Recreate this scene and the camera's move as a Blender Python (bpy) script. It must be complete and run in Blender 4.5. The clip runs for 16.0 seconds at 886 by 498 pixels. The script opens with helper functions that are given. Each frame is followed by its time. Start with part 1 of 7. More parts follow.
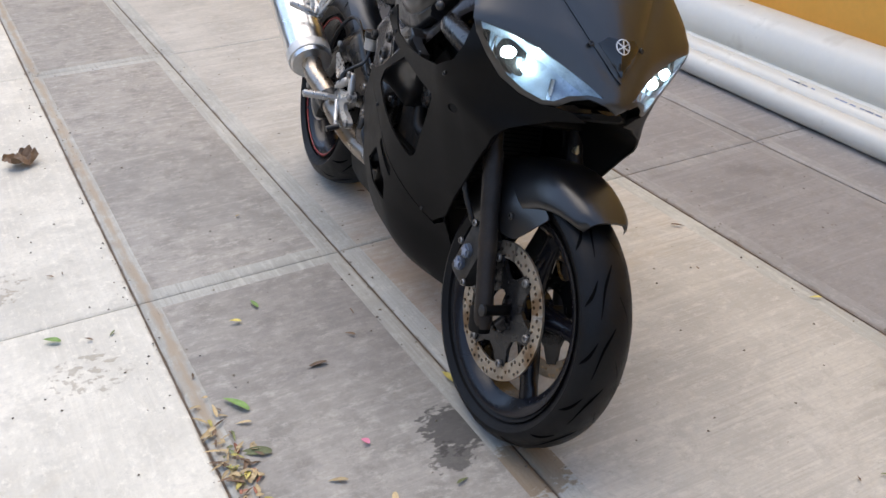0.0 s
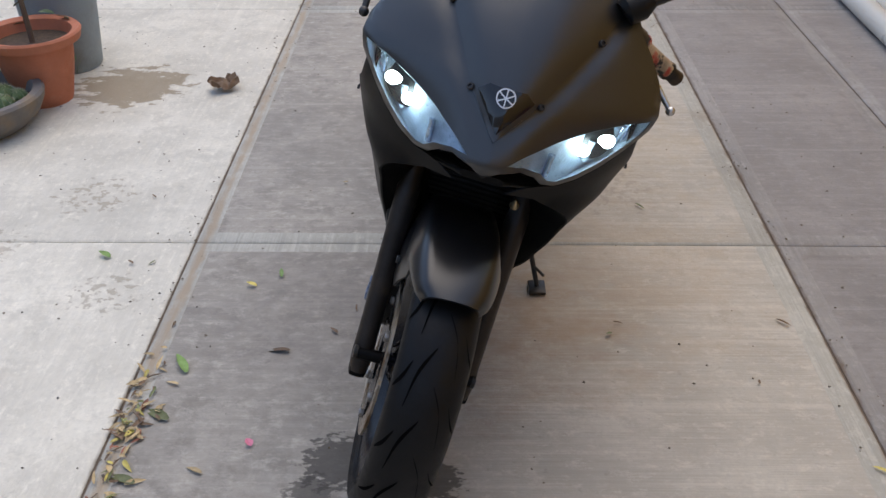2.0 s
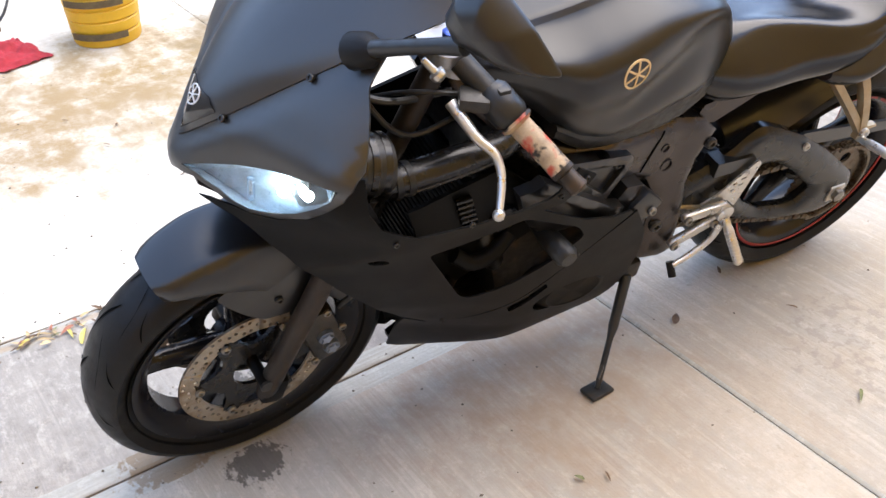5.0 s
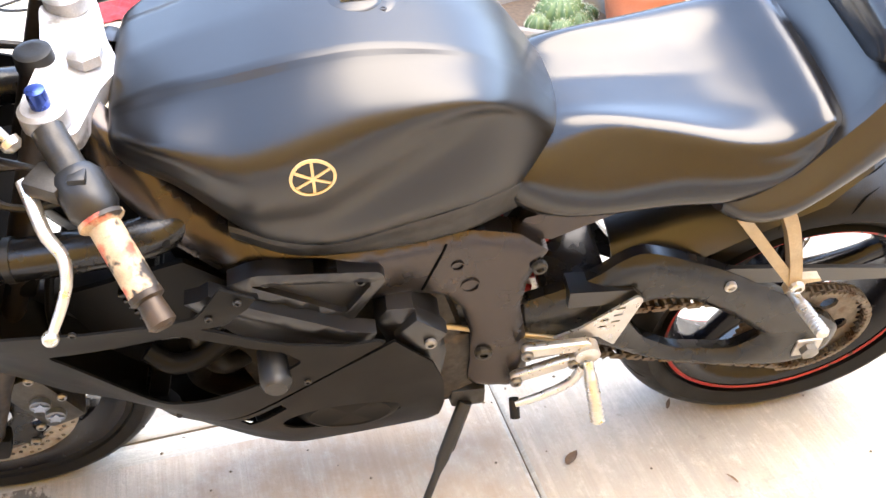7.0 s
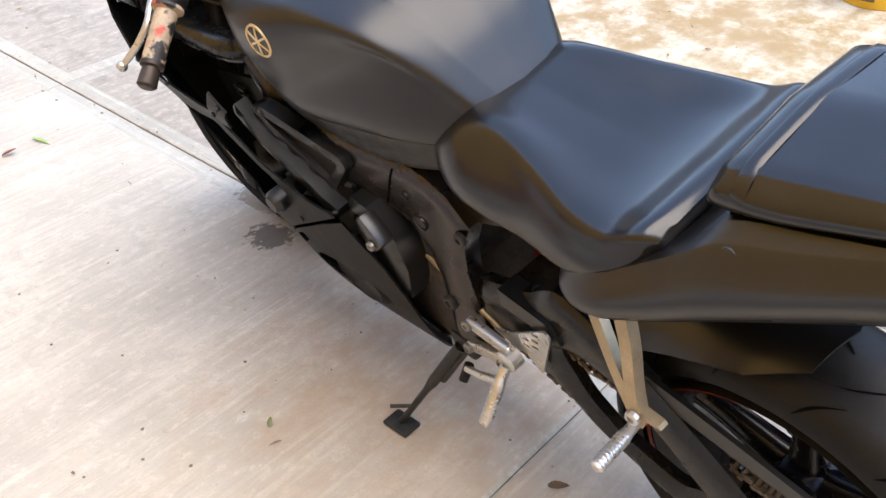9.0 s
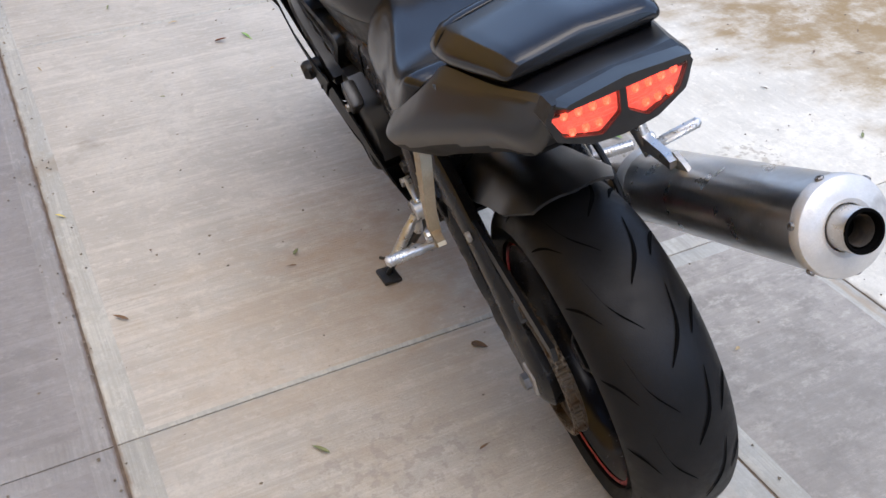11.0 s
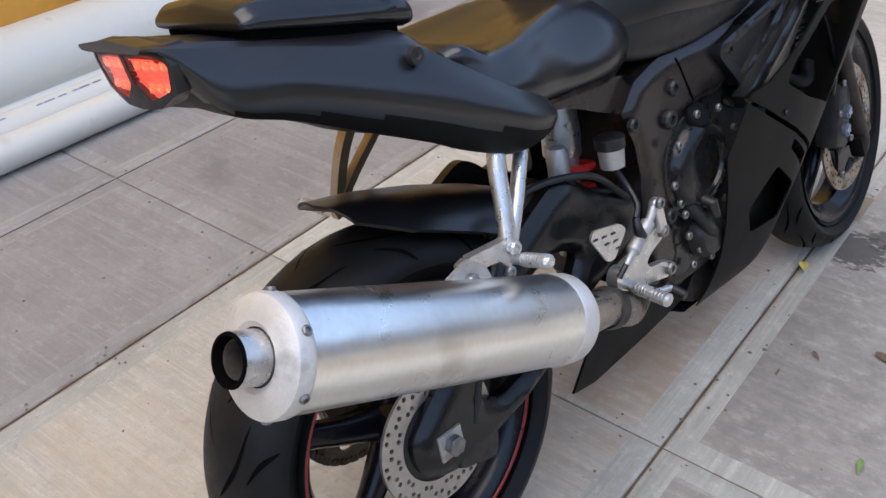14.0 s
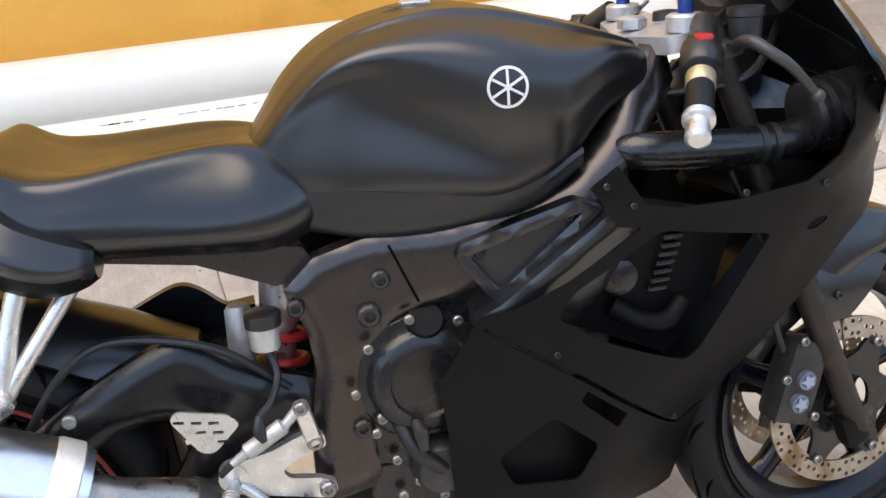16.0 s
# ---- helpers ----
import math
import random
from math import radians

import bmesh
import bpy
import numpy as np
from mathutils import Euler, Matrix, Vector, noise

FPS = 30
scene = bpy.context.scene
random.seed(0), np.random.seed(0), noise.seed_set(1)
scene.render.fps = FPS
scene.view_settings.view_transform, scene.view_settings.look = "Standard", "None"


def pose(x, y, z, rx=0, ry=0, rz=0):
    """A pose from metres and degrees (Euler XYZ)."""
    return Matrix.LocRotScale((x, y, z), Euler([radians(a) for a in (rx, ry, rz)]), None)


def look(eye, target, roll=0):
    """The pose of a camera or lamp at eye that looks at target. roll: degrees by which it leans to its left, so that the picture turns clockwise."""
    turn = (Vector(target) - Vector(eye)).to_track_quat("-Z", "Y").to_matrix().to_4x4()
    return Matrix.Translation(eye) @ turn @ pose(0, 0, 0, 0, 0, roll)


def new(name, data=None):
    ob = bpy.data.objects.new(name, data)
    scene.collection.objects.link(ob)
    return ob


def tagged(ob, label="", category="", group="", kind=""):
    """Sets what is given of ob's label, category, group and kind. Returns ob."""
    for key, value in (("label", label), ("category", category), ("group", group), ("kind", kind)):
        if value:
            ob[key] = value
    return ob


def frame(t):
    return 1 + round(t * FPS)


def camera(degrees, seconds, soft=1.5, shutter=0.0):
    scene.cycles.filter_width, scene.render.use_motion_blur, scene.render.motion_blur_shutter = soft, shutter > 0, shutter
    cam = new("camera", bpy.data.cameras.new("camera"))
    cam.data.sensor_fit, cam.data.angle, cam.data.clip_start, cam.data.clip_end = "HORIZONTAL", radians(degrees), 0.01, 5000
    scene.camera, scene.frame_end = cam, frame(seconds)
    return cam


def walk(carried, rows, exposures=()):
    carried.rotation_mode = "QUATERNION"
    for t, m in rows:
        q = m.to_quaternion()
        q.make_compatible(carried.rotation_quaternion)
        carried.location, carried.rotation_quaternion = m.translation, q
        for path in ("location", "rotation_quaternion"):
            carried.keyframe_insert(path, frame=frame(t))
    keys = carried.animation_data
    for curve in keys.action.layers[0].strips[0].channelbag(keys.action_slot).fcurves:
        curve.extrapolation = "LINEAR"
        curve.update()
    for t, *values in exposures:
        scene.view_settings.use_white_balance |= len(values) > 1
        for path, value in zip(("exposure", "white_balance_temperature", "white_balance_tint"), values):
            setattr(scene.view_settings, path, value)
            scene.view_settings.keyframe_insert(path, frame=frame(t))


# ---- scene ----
from mathutils.bvhtree import BVHTree
cam = camera(50.0, 16.0)
PATH = [
    (0, (-0.924, -1.256, 1.418), (-0.104, 0.271, 0.42), -0.5),
    (0.5, (-0.75, -1.242, 1.415), (-0.059, 0.359, 0.434), 0.5),
    (1, (-0.474, -1.281, 1.416), (-0.002, 0.388, 0.42), -1.3),
    (1.5, (-0.153, -1.333, 1.449), (0.071, 0.354, 0.398), 1.4),
    (2, (0.127, -1.246, 1.438), (0.094, 0.443, 0.369), -0.3),
    (2.5, (0.483, -1.271, 1.451), (0.016, 0.348, 0.374), -1.5),
    (3, (0.791, -1.192, 1.458), (0.069, 0.312, 0.354), -2.4),
    (3.5, (1.02, -1.015, 1.445), (0.148, 0.396, 0.328), -2.6),
    (4, (1.248, -0.788, 1.44), (0.13, 0.482, 0.374), -1.6),
    (4.2, (1.302, -0.686, 1.435), (0.133, 0.527, 0.357), -1.1),
    (6.3, (1.464, 0.266, 1.376), (-0.126, 0.781, 0.278), -2.2),
    (6.5, (1.429, 0.349, 1.378), (-0.145, 0.858, 0.254), -0.9),
    (7, (1.388, 0.62, 1.351), (-0.198, 1.027, 0.203), -2.0),
    (7.5, (1.393, 0.971, 1.362), (-0.164, 1.195, 0.127), -2.5),
    (8, (1.269, 1.266, 1.353), (-0.258, 1.14, 0.068), -3.7),
    (8.2, (1.253, 1.346, 1.349), (-0.226, 0.927, 0.07), -2.9),
    (10.5, (1.245, 2.411, 1.442), (0.311, 1.078, 0.279), 1.4),
    (11, (1.011, 2.507, 1.406), (0.301, 1.057, 0.226), -1.0),
    (11.5, (0.742, 2.681, 1.417), (0.3, 1.091, 0.286), -2.3),
    (12, (0.449, 2.86, 1.469), (0.281, 1.195, 0.374), 1.7),
    (12.5, (0.22, 2.799, 1.406), (0.331, 1.105, 0.349), 2.7),
    (13, (-0.057, 2.716, 1.369), (0.409, 1.135, 0.236), 1.2),
    (13.5, (-0.368, 2.595, 1.385), (0.415, 1.192, 0.193), 0.5),
    (14, (-0.475, 2.314, 1.369), (0.518, 1.024, 0.208), -0.6),
    (14.5, (-0.61, 2.072, 1.37), (0.484, 0.893, 0.182), -1.7),
    (15, (-0.825, 1.792, 1.367), (0.542, 0.798, 0.298), -4.4),
    (15.5, (-0.836, 1.485, 1.361), (0.631, 0.633, 0.302), -1.5),
    (16, (-0.915, 1.217, 1.395), (0.657, 0.637, 0.305), -0.8),
]
walk(cam, [(t, look(e, g, r)) for t, e, g, r in PATH], [(0, 1.86, 8300, 12), (1, 1.75, 8300, 12), (2, 1.46, 8150, 12), (3, 1.67, 8050, 12), (4.2, 1.98, 7950, 12), (6.3, 3.9, 8400, 12), (7.4, 4.0, 8900, 12), (8.2, 3.3, 8600, 12), (10.3, 2.38, 7800, 12), (11.4, 1.68, 7600, 12), (12, 1.34, 7650, 12), (12.7, 1.63, 7650, 12), (13.4, 1.9, 7750, 12), (14, 1.9, 8000, 12), (14.6, 2.25, 8800, 12), (15.5, 2.6, 9300, 12), (16, 2.6, 9300, 12)])
# ---- light ----
world = bpy.data.worlds.new("world")
scene.world = world
world.use_nodes = True
wt = world.node_tree
sky = wt.nodes.new("ShaderNodeTexSky")
sky.sky_type = "NISHITA"
sky.sun_disc = False
SUN_EL, SUN_AZ = 70.0, 4.0
sky.sun_elevation, sky.sun_rotation = radians(SUN_EL), radians(SUN_AZ)
sky.altitude, sky.air_density, sky.dust_density, sky.ozone_density = 2200, 1.0, 0.5, 2.0
wt.nodes["Background"].inputs["Strength"].default_value = 0.15
wt.links.new(sky.outputs["Color"], wt.nodes["Background"].inputs["Color"])
sun = new("sun", bpy.data.lights.new("sun", "SUN"))
sun.data.energy, sun.data.angle, sun.data.color = 0.66, radians(60), (1.0, 0.955, 0.90)
sun_way = Vector((math.sin(radians(SUN_AZ)) * math.cos(radians(SUN_EL)), math.cos(radians(SUN_AZ)) * math.cos(radians(SUN_EL)), math.sin(radians(SUN_EL))))
sun.matrix_world = look(sun_way * 8, (0, 0, 0))


# ---- materials ----
def material(name, base, rough=0.6, metal=0.0, vary=0.12, size=12.0, bump=0.0, bump_size=200.0, stain=None, stain_size=3.0, stain_at=0.55, blot=None, blot_size=5.0, blot_at=0.5,
             coat=0.0, emit=None, emit_strength=0.0, random_tone=0.0, rough_vary=0.12, stretch=(1, 1, 1), spec=0.5, transmission=0.0):
    """A surface with tone that varies at two scales, optional stains and fine relief."""
    m = bpy.data.materials.new(name)
    m.use_nodes = True
    t = m.node_tree
    n, l = t.nodes, t.links
    p = n["Principled BSDF"]
    co = n.new("ShaderNodeTexCoord")
    mp = n.new("ShaderNodeMapping")
    mp.inputs["Scale"].default_value = stretch
    l.new(co.outputs["Object"], mp.inputs["Vector"])

    def grain(scale, detail=4.0):
        g = n.new("ShaderNodeTexNoise")
        g.inputs["Scale"].default_value, g.inputs["Detail"].default_value = scale, detail
        l.new(mp.outputs["Vector"], g.inputs["Vector"])
        return g.outputs["Fac"]

    def mix(fac, a, b, kind="MIX"):
        x = n.new("ShaderNodeMix")
        x.data_type, x.blend_type = "RGBA", kind
        for socket, v in ((x.inputs[0], fac), (x.inputs[6], a), (x.inputs[7], b)):
            if isinstance(v, (int, float)):
                socket.default_value = v
            elif isinstance(v, tuple):
                socket.default_value = (*v[:3], 1)
            else:
                l.new(v, socket)
        return x.outputs[2]

    def ramp(v, lo, hi, a=0.0, b=1.0):
        r = n.new("ShaderNodeMapRange")
        for k, s in zip(("From Min", "From Max", "To Min", "To Max"), (lo, hi, a, b)):
            r.inputs[k].default_value = s
        l.new(v, r.inputs["Value"])
        return r.outputs["Result"]

    dark, light = tuple(c * (1 - vary) for c in base), tuple(min(1, c * (1 + vary)) for c in base)
    col = mix(ramp(grain(size), 0.3, 0.7), dark, light)
    col = mix(ramp(grain(size * 14), 0.35, 0.7, 0, 0.5), col, tuple(c * (1 - 1.3 * vary) for c in base))
    if stain:
        col = mix(ramp(grain(stain_size, 8.0), stain_at, stain_at + 0.12), col, stain)
    if blot:
        col = mix(ramp(grain(blot_size, 3.0), blot_at, blot_at + 0.05), col, blot)
    if random_tone:
        info = n.new("ShaderNodeObjectInfo")
        hsv = n.new("ShaderNodeHueSaturation")
        l.new(ramp(info.outputs["Random"], 0, 1, 1 - random_tone, 1 + random_tone), hsv.inputs["Value"])
        l.new(col, hsv.inputs["Color"])
        col = hsv.outputs["Color"]
    l.new(col, p.inputs["Base Color"])
    l.new(ramp(grain(size * 3), 0.3, 0.7, max(0.03, rough - rough_vary), min(1, rough + rough_vary)), p.inputs["Roughness"])
    p.inputs["Metallic"].default_value, p.inputs["Coat Weight"].default_value = metal, coat
    p.inputs["Specular IOR Level"].default_value, p.inputs["Transmission Weight"].default_value = spec, transmission
    if emit:
        p.inputs["Emission Color"].default_value, p.inputs["Emission Strength"].default_value = (*emit, 1), emit_strength
    if bump:
        b = n.new("ShaderNodeBump")
        b.inputs["Strength"].default_value, b.inputs["Distance"].default_value = bump, 0.002
        l.new(grain(bump_size, 6.0), b.inputs["Height"])
        l.new(b.outputs["Normal"], p.inputs["Normal"])
    return m


def glass(name, tint=(1, 1, 1), rough=0.02):
    """Thin clear plastic: mostly see-through, with gloss at grazing angles."""
    m = bpy.data.materials.new(name)
    m.use_nodes = True
    t = m.node_tree
    n, l = t.nodes, t.links
    for x in list(n):
        if x.type != "OUTPUT_MATERIAL":
            n.remove(x)
    out = n["Material Output"]
    clear, gloss, both = n.new("ShaderNodeBsdfTransparent"), n.new("ShaderNodeBsdfGlossy"), n.new("ShaderNodeMixShader")
    weight, power = n.new("ShaderNodeLayerWeight"), n.new("ShaderNodeMath")
    weight.inputs["Blend"].default_value = 0.5
    power.operation = "POWER"
    power.inputs[1].default_value = 4.0
    l.new(weight.outputs["Facing"], power.inputs[0])
    clear.inputs["Color"].default_value = (*tint, 1)
    gloss.inputs["Roughness"].default_value = rough
    gain = n.new("ShaderNodeMath")
    gain.operation = "MULTIPLY_ADD"
    gain.inputs[1].default_value, gain.inputs[2].default_value = 0.6, 0.035
    l.new(power.outputs[0], gain.inputs[0])
    l.new(gain.outputs[0], both.inputs["Fac"])
    l.new(clear.outputs[0], both.inputs[1])
    l.new(gloss.outputs[0], both.inputs[2])
    l.new(both.outputs[0], out.inputs["Surface"])
    return m


matte_black = material("matte_black", (0.0068, 0.0068, 0.0075), 0.32, spec=0.62, vary=0.2, size=6, bump=0.04, bump_size=900, rough_vary=0.02)
nose_black = material("nose_black", (0.0078, 0.0081, 0.009), 0.36, spec=1.0, vary=0.2, size=6, bump=0.04, bump_size=900, rough_vary=0.02)
flat_black = material("flat_black", (0.005, 0.0048, 0.0048), 0.46, spec=0.11, vary=0.2, size=6, bump=0.06, bump_size=900, rough_vary=0.03)
satin_black = material("satin_black", (0.007, 0.007, 0.0078), 0.31, spec=0.7, vary=0.2, size=6, bump=0.03, bump_size=700, rough_vary=0.02)
arm_black = material("arm_black", (0.007, 0.007, 0.0078), 0.27, spec=0.42, vary=0.2, size=6, bump=0.02, bump_size=700, rough_vary=0.03)
frame_black = material("frame_black", (0.066, 0.058, 0.057), 0.27, metal=0.9, vary=0.06, size=4, bump=0.01, bump_size=600, rough_vary=0.02)
seat_vinyl = material("seat_vinyl", (0.008, 0.008, 0.009), 0.22, vary=0.2, size=10, bump=0.03, bump_size=500, rough_vary=0.03, spec=0.6)
plastic_black = material("plastic_black", (0.010, 0.010, 0.0105), 0.42, vary=0.25, size=20, bump=0.1, bump_size=600)
rubber = material("rubber", (0.0075, 0.0075, 0.008), 0.46, spec=0.2, vary=0.25, size=14, bump=0.15, bump_size=500, stain=(0.008, 0.0075, 0.007), stain_size=9, stain_at=0.6, rough_vary=0.08)
groove_black = material("groove_black", (0.002, 0.002, 0.002), 0.95, spec=0.05, vary=0.1)
dark_metal = material("dark_metal", (0.05, 0.048, 0.046), 0.45, metal=0.6, vary=0.35, size=30, bump=0.1, stain=(0.06, 0.045, 0.03), stain_size=14, stain_at=0.58)
grime = material("grime", (0.035, 0.03, 0.026), 0.75, vary=0.4, size=40, bump=0.2, stain=(0.075, 0.05, 0.03), stain_size=22, stain_at=0.55)
bronze_brown = material("bronze_brown", (0.030, 0.023, 0.019), 0.45, metal=0.3, spec=0.35, vary=0.3, size=20, stain=(0.05, 0.033, 0.022), stain_size=16, stain_at=0.6)
alloy = material("alloy", (0.62, 0.61, 0.59), 0.34, metal=0.85, vary=0.12, size=25, bump=0.06, stain=(0.42, 0.4, 0.37), stain_size=20, stain_at=0.62)
cast_alloy = material("cast_alloy", (0.5, 0.49, 0.47), 0.5, metal=0.7, vary=0.15, size=40, bump=0.2, stain=(0.3, 0.27, 0.24), stain_size=25, stain_at=0.6)
polished = material("polished", (0.82, 0.81, 0.79), 0.30, metal=1.0, vary=0.08, size=8, bump=0.35, bump_size=22, stain=(0.62, 0.60, 0.57), stain_size=9, stain_at=0.6, rough_vary=0.04)
weld_white = material("weld_white", (0.66, 0.64, 0.60), 0.5, metal=0.5, vary=0.1, size=30, bump=0.3, bump_size=120, stain=(0.45, 0.42, 0.38), stain_size=20, stain_at=0.62)
disc_steel = material("disc_steel", (0.42, 0.36, 0.29), 0.42, metal=0.8, vary=0.2, size=30, stain=(0.22, 0.14, 0.08), stain_size=16, stain_at=0.52)
rear_steel = material("rear_steel", (0.46, 0.43, 0.40), 0.4, metal=0.85, vary=0.15, size=30, stain=(0.3, 0.25, 0.2), stain_size=16, stain_at=0.6)
chain_steel = material("chain_steel", (0.16, 0.13, 0.1), 0.5, metal=0.7, vary=0.3, size=60, stain=(0.1, 0.06, 0.035), stain_size=30, stain_at=0.5)
engine_black = material("engine_black", (0.018, 0.0175, 0.018), 0.25, metal=0.3, vary=0.2, size=12, bump=0.05, bump_size=300, stain=(0.03, 0.024, 0.02), stain_size=9, stain_at=0.64)
yoke_alloy = material("yoke_alloy", (0.46, 0.46, 0.47), 0.4, metal=0.6, vary=0.2, size=30, bump=0.1, stain=(0.16, 0.155, 0.15), stain_size=26, stain_at=0.58)
heat_pipe = material("heat_pipe", (0.40, 0.35, 0.30), 0.33, metal=0.95, vary=0.15, size=18, stain=(0.22, 0.16, 0.11), stain_size=14, stain_at=0.5, bump=0.04)
bolt_steel = material("bolt_steel", (0.27, 0.26, 0.25), 0.4, metal=0.9, vary=0.2, size=60)
red_paint = material("red_paint", (0.50, 0.022, 0.02), 0.4, vary=0.15, size=30)
faded_red = material("faded_red", (0.34, 0.03, 0.03), 0.5, vary=0.3, size=30, blot=(0.03, 0.02, 0.02), blot_size=60, blot_at=0.60)
blue_anodised = material("blue_anodised", (0.03, 0.07, 0.3), 0.3, metal=0.7, vary=0.15)
brass = material("brass", (0.42, 0.33, 0.2), 0.42, metal=0.8, vary=0.15, size=40)
gold_leaf = material("gold_leaf", (0.75, 0.55, 0.3), 0.4, metal=0.5, vary=0.08)
silver_leaf = material("silver_leaf", (0.7, 0.7, 0.7), 0.4, metal=0.3, vary=0.08)
grip_worn = material("grip_worn", (0.40, 0.30, 0.20), 0.6, vary=0.35, size=50, stain=(0.42, 0.06, 0.035), stain_size=38, stain_at=0.5, blot=(0.02, 0.017, 0.015), blot_size=30, blot_at=0.52)
gloss_black = material("gloss_black", (0.008, 0.008, 0.009), 0.12, vary=0.1, coat=0.3)
duct_black = material("duct_black", (0.008, 0.008, 0.009), 0.26, vary=0.2, size=20, rough_vary=0.04)
lens_clear = glass("lens_clear", (0.93, 0.96, 0.98))
reflector = material("reflector", (0.40, 0.49, 0.58), 0.36, metal=0.25, vary=0.25, size=50, bump=0.06, bump_size=200)
chrome_blue = material("chrome_blue", (0.5, 0.58, 0.68), 0.18, metal=0.9, vary=0.1, size=40)
piston_grey = material("piston_grey", (0.16, 0.19, 0.24), 0.4, metal=0.6, vary=0.2)
cap_silver = material("cap_silver", (0.30, 0.36, 0.48), 0.38, metal=0.7, vary=0.2)
lamp_glow = material("lamp_glow", (0.9, 0.95, 1.0), 0.3, emit=(0.58, 0.84, 1.0), emit_strength=16.0)
red_clear = glass("red_clear", (0.97, 0.60, 0.55), 0.08)
# Back plate and lens lines: the diodes' light on them is put in as emission.
lit_back = material("lit_back", (0.80, 0.62, 0.60), 0.35, metal=0.4, vary=0.25, size=160, emit=(1.0, 0.22, 0.20), emit_strength=0.27)
tan_alloy = material("tan_alloy", (0.44, 0.34, 0.22), 0.4, metal=0.75, vary=0.15, size=25, bump=0.05)
red_led = material("red_led", (0.9, 0.08, 0.06), 0.3, emit=(1.0, 0.20, 0.14), emit_strength=0.95)


# ---- tools for shapes ----
def part(name, bm, mat, parent=None, label="", crease=38):
    """Links a bmesh as one mesh object under a thing or a part."""
    bmesh.ops.recalc_face_normals(bm, faces=bm.faces)
    me = bpy.data.meshes.new(name)
    bm.to_mesh(me)
    bm.free()
    me.materials.append(mat)
    me.shade_smooth()
    me.set_sharp_from_angle(angle=radians(crease))
    ob = new(name, me)
    ob.parent = parent
    return tagged(ob, label)


def thing(name, label, category, m=None, group="", kind=""):
    ob = new(name)
    ob.empty_display_size = 0.1
    if m is not None:
        ob.matrix_world = m
    return tagged(ob, label, category, group, kind)


def spline(points, n):
    """n points along a smooth curve through the given ones, of any dimension."""
    p = [np.array(q, float) for q in points]
    p = [2 * p[0] - p[1], *p, 2 * p[-1] - p[-2]]
    out = []
    for u in np.linspace(0, len(p) - 3 - 1e-9, n):
        k, f = int(u), u - int(u)
        a, b, c, d = p[k : k + 4]
        out.append(0.5 * (2 * b + (c - a) * f + (2 * a - 5 * b + 4 * c - d) * f * f + (3 * b - a - 3 * c + d) * f**3))
    return out


def loft(rings, closed=True, caps=True, bm=None):
    bm = bm or bmesh.new()
    rows = [[bm.verts.new(tuple(v)) for v in ring] for ring in rings]
    n = len(rows[0])
    for a, b in zip(rows, rows[1:]):
        for k in range(n if closed else n - 1):
            bm.faces.new((a[k], a[(k + 1) % n], b[(k + 1) % n], b[k]))
    if caps:
        bm.faces.new(rows[0])
        bm.faces.new(rows[-1])
    return bm


def skin(stations, ny=40, nr=14, caps=True, corners=()):
    """A body with two like sides: stations of (y, half section from below to the middle of the top), creased at its corners."""
    flat = spline([np.r_[y, np.array(half, float).ravel()] for y, half in stations], ny)
    rings = []
    for f in flat:
        pts = f[1:].reshape(-1, 2)
        cut = [0, *corners, len(pts) - 1]
        half = [pts[0]]
        for a, b in zip(cut, cut[1:]):
            half += spline(pts[a : b + 1], max(2, round(nr * (b - a) / (len(pts) - 1)) + 1))[1:]
        ring = [(x, f[0], z) for x, z in half]
        other = [(-x, y, z) for x, y, z in reversed(ring) if x > 1e-5]
        rings.append(ring + other)
    m = min(len(r) for r in rings)
    return loft([r[:m] for r in rings], caps=caps)


def tube(points, radius, n=12, smooth=0, caps=True, bm=None):
    """A round bar along a line of points; radius is one number or one for each point."""
    radii = [radius] * len(points) if isinstance(radius, (int, float)) else list(radius)
    if smooth:
        both = spline([np.r_[np.array(p, float), r] for p, r in zip(points, radii)], smooth)
        points, radii = [b[:3] for b in both], [float(b[3]) for b in both]
    pts = [Vector(p) for p in points]
    rings, up = [], None
    for k, p in enumerate(pts):
        d = (pts[min(k + 1, len(pts) - 1)] - pts[max(k - 1, 0)]).normalized()
        if up is None:
            up = d.orthogonal().normalized()
        up = (up - d * up.dot(d)).normalized()
        side = d.cross(up)
        rings.append([p + (up * math.cos(a) + side * math.sin(a)) * float(radii[k]) for a in np.linspace(0, 2 * math.pi, n, endpoint=False)])
    return loft(rings, caps=caps, bm=bm)


def turned(profile, start, way, n=40):
    """A turned body round any axis: profile of (distance along it, radius)."""
    way = way.normalized()
    u = way.orthogonal().normalized()
    v = way.cross(u)
    return loft([[start + way * h + (u * math.cos(a) + v * math.sin(a)) * r for a in np.linspace(0, 2 * math.pi, n, endpoint=False)] for h, r in profile], caps=False)


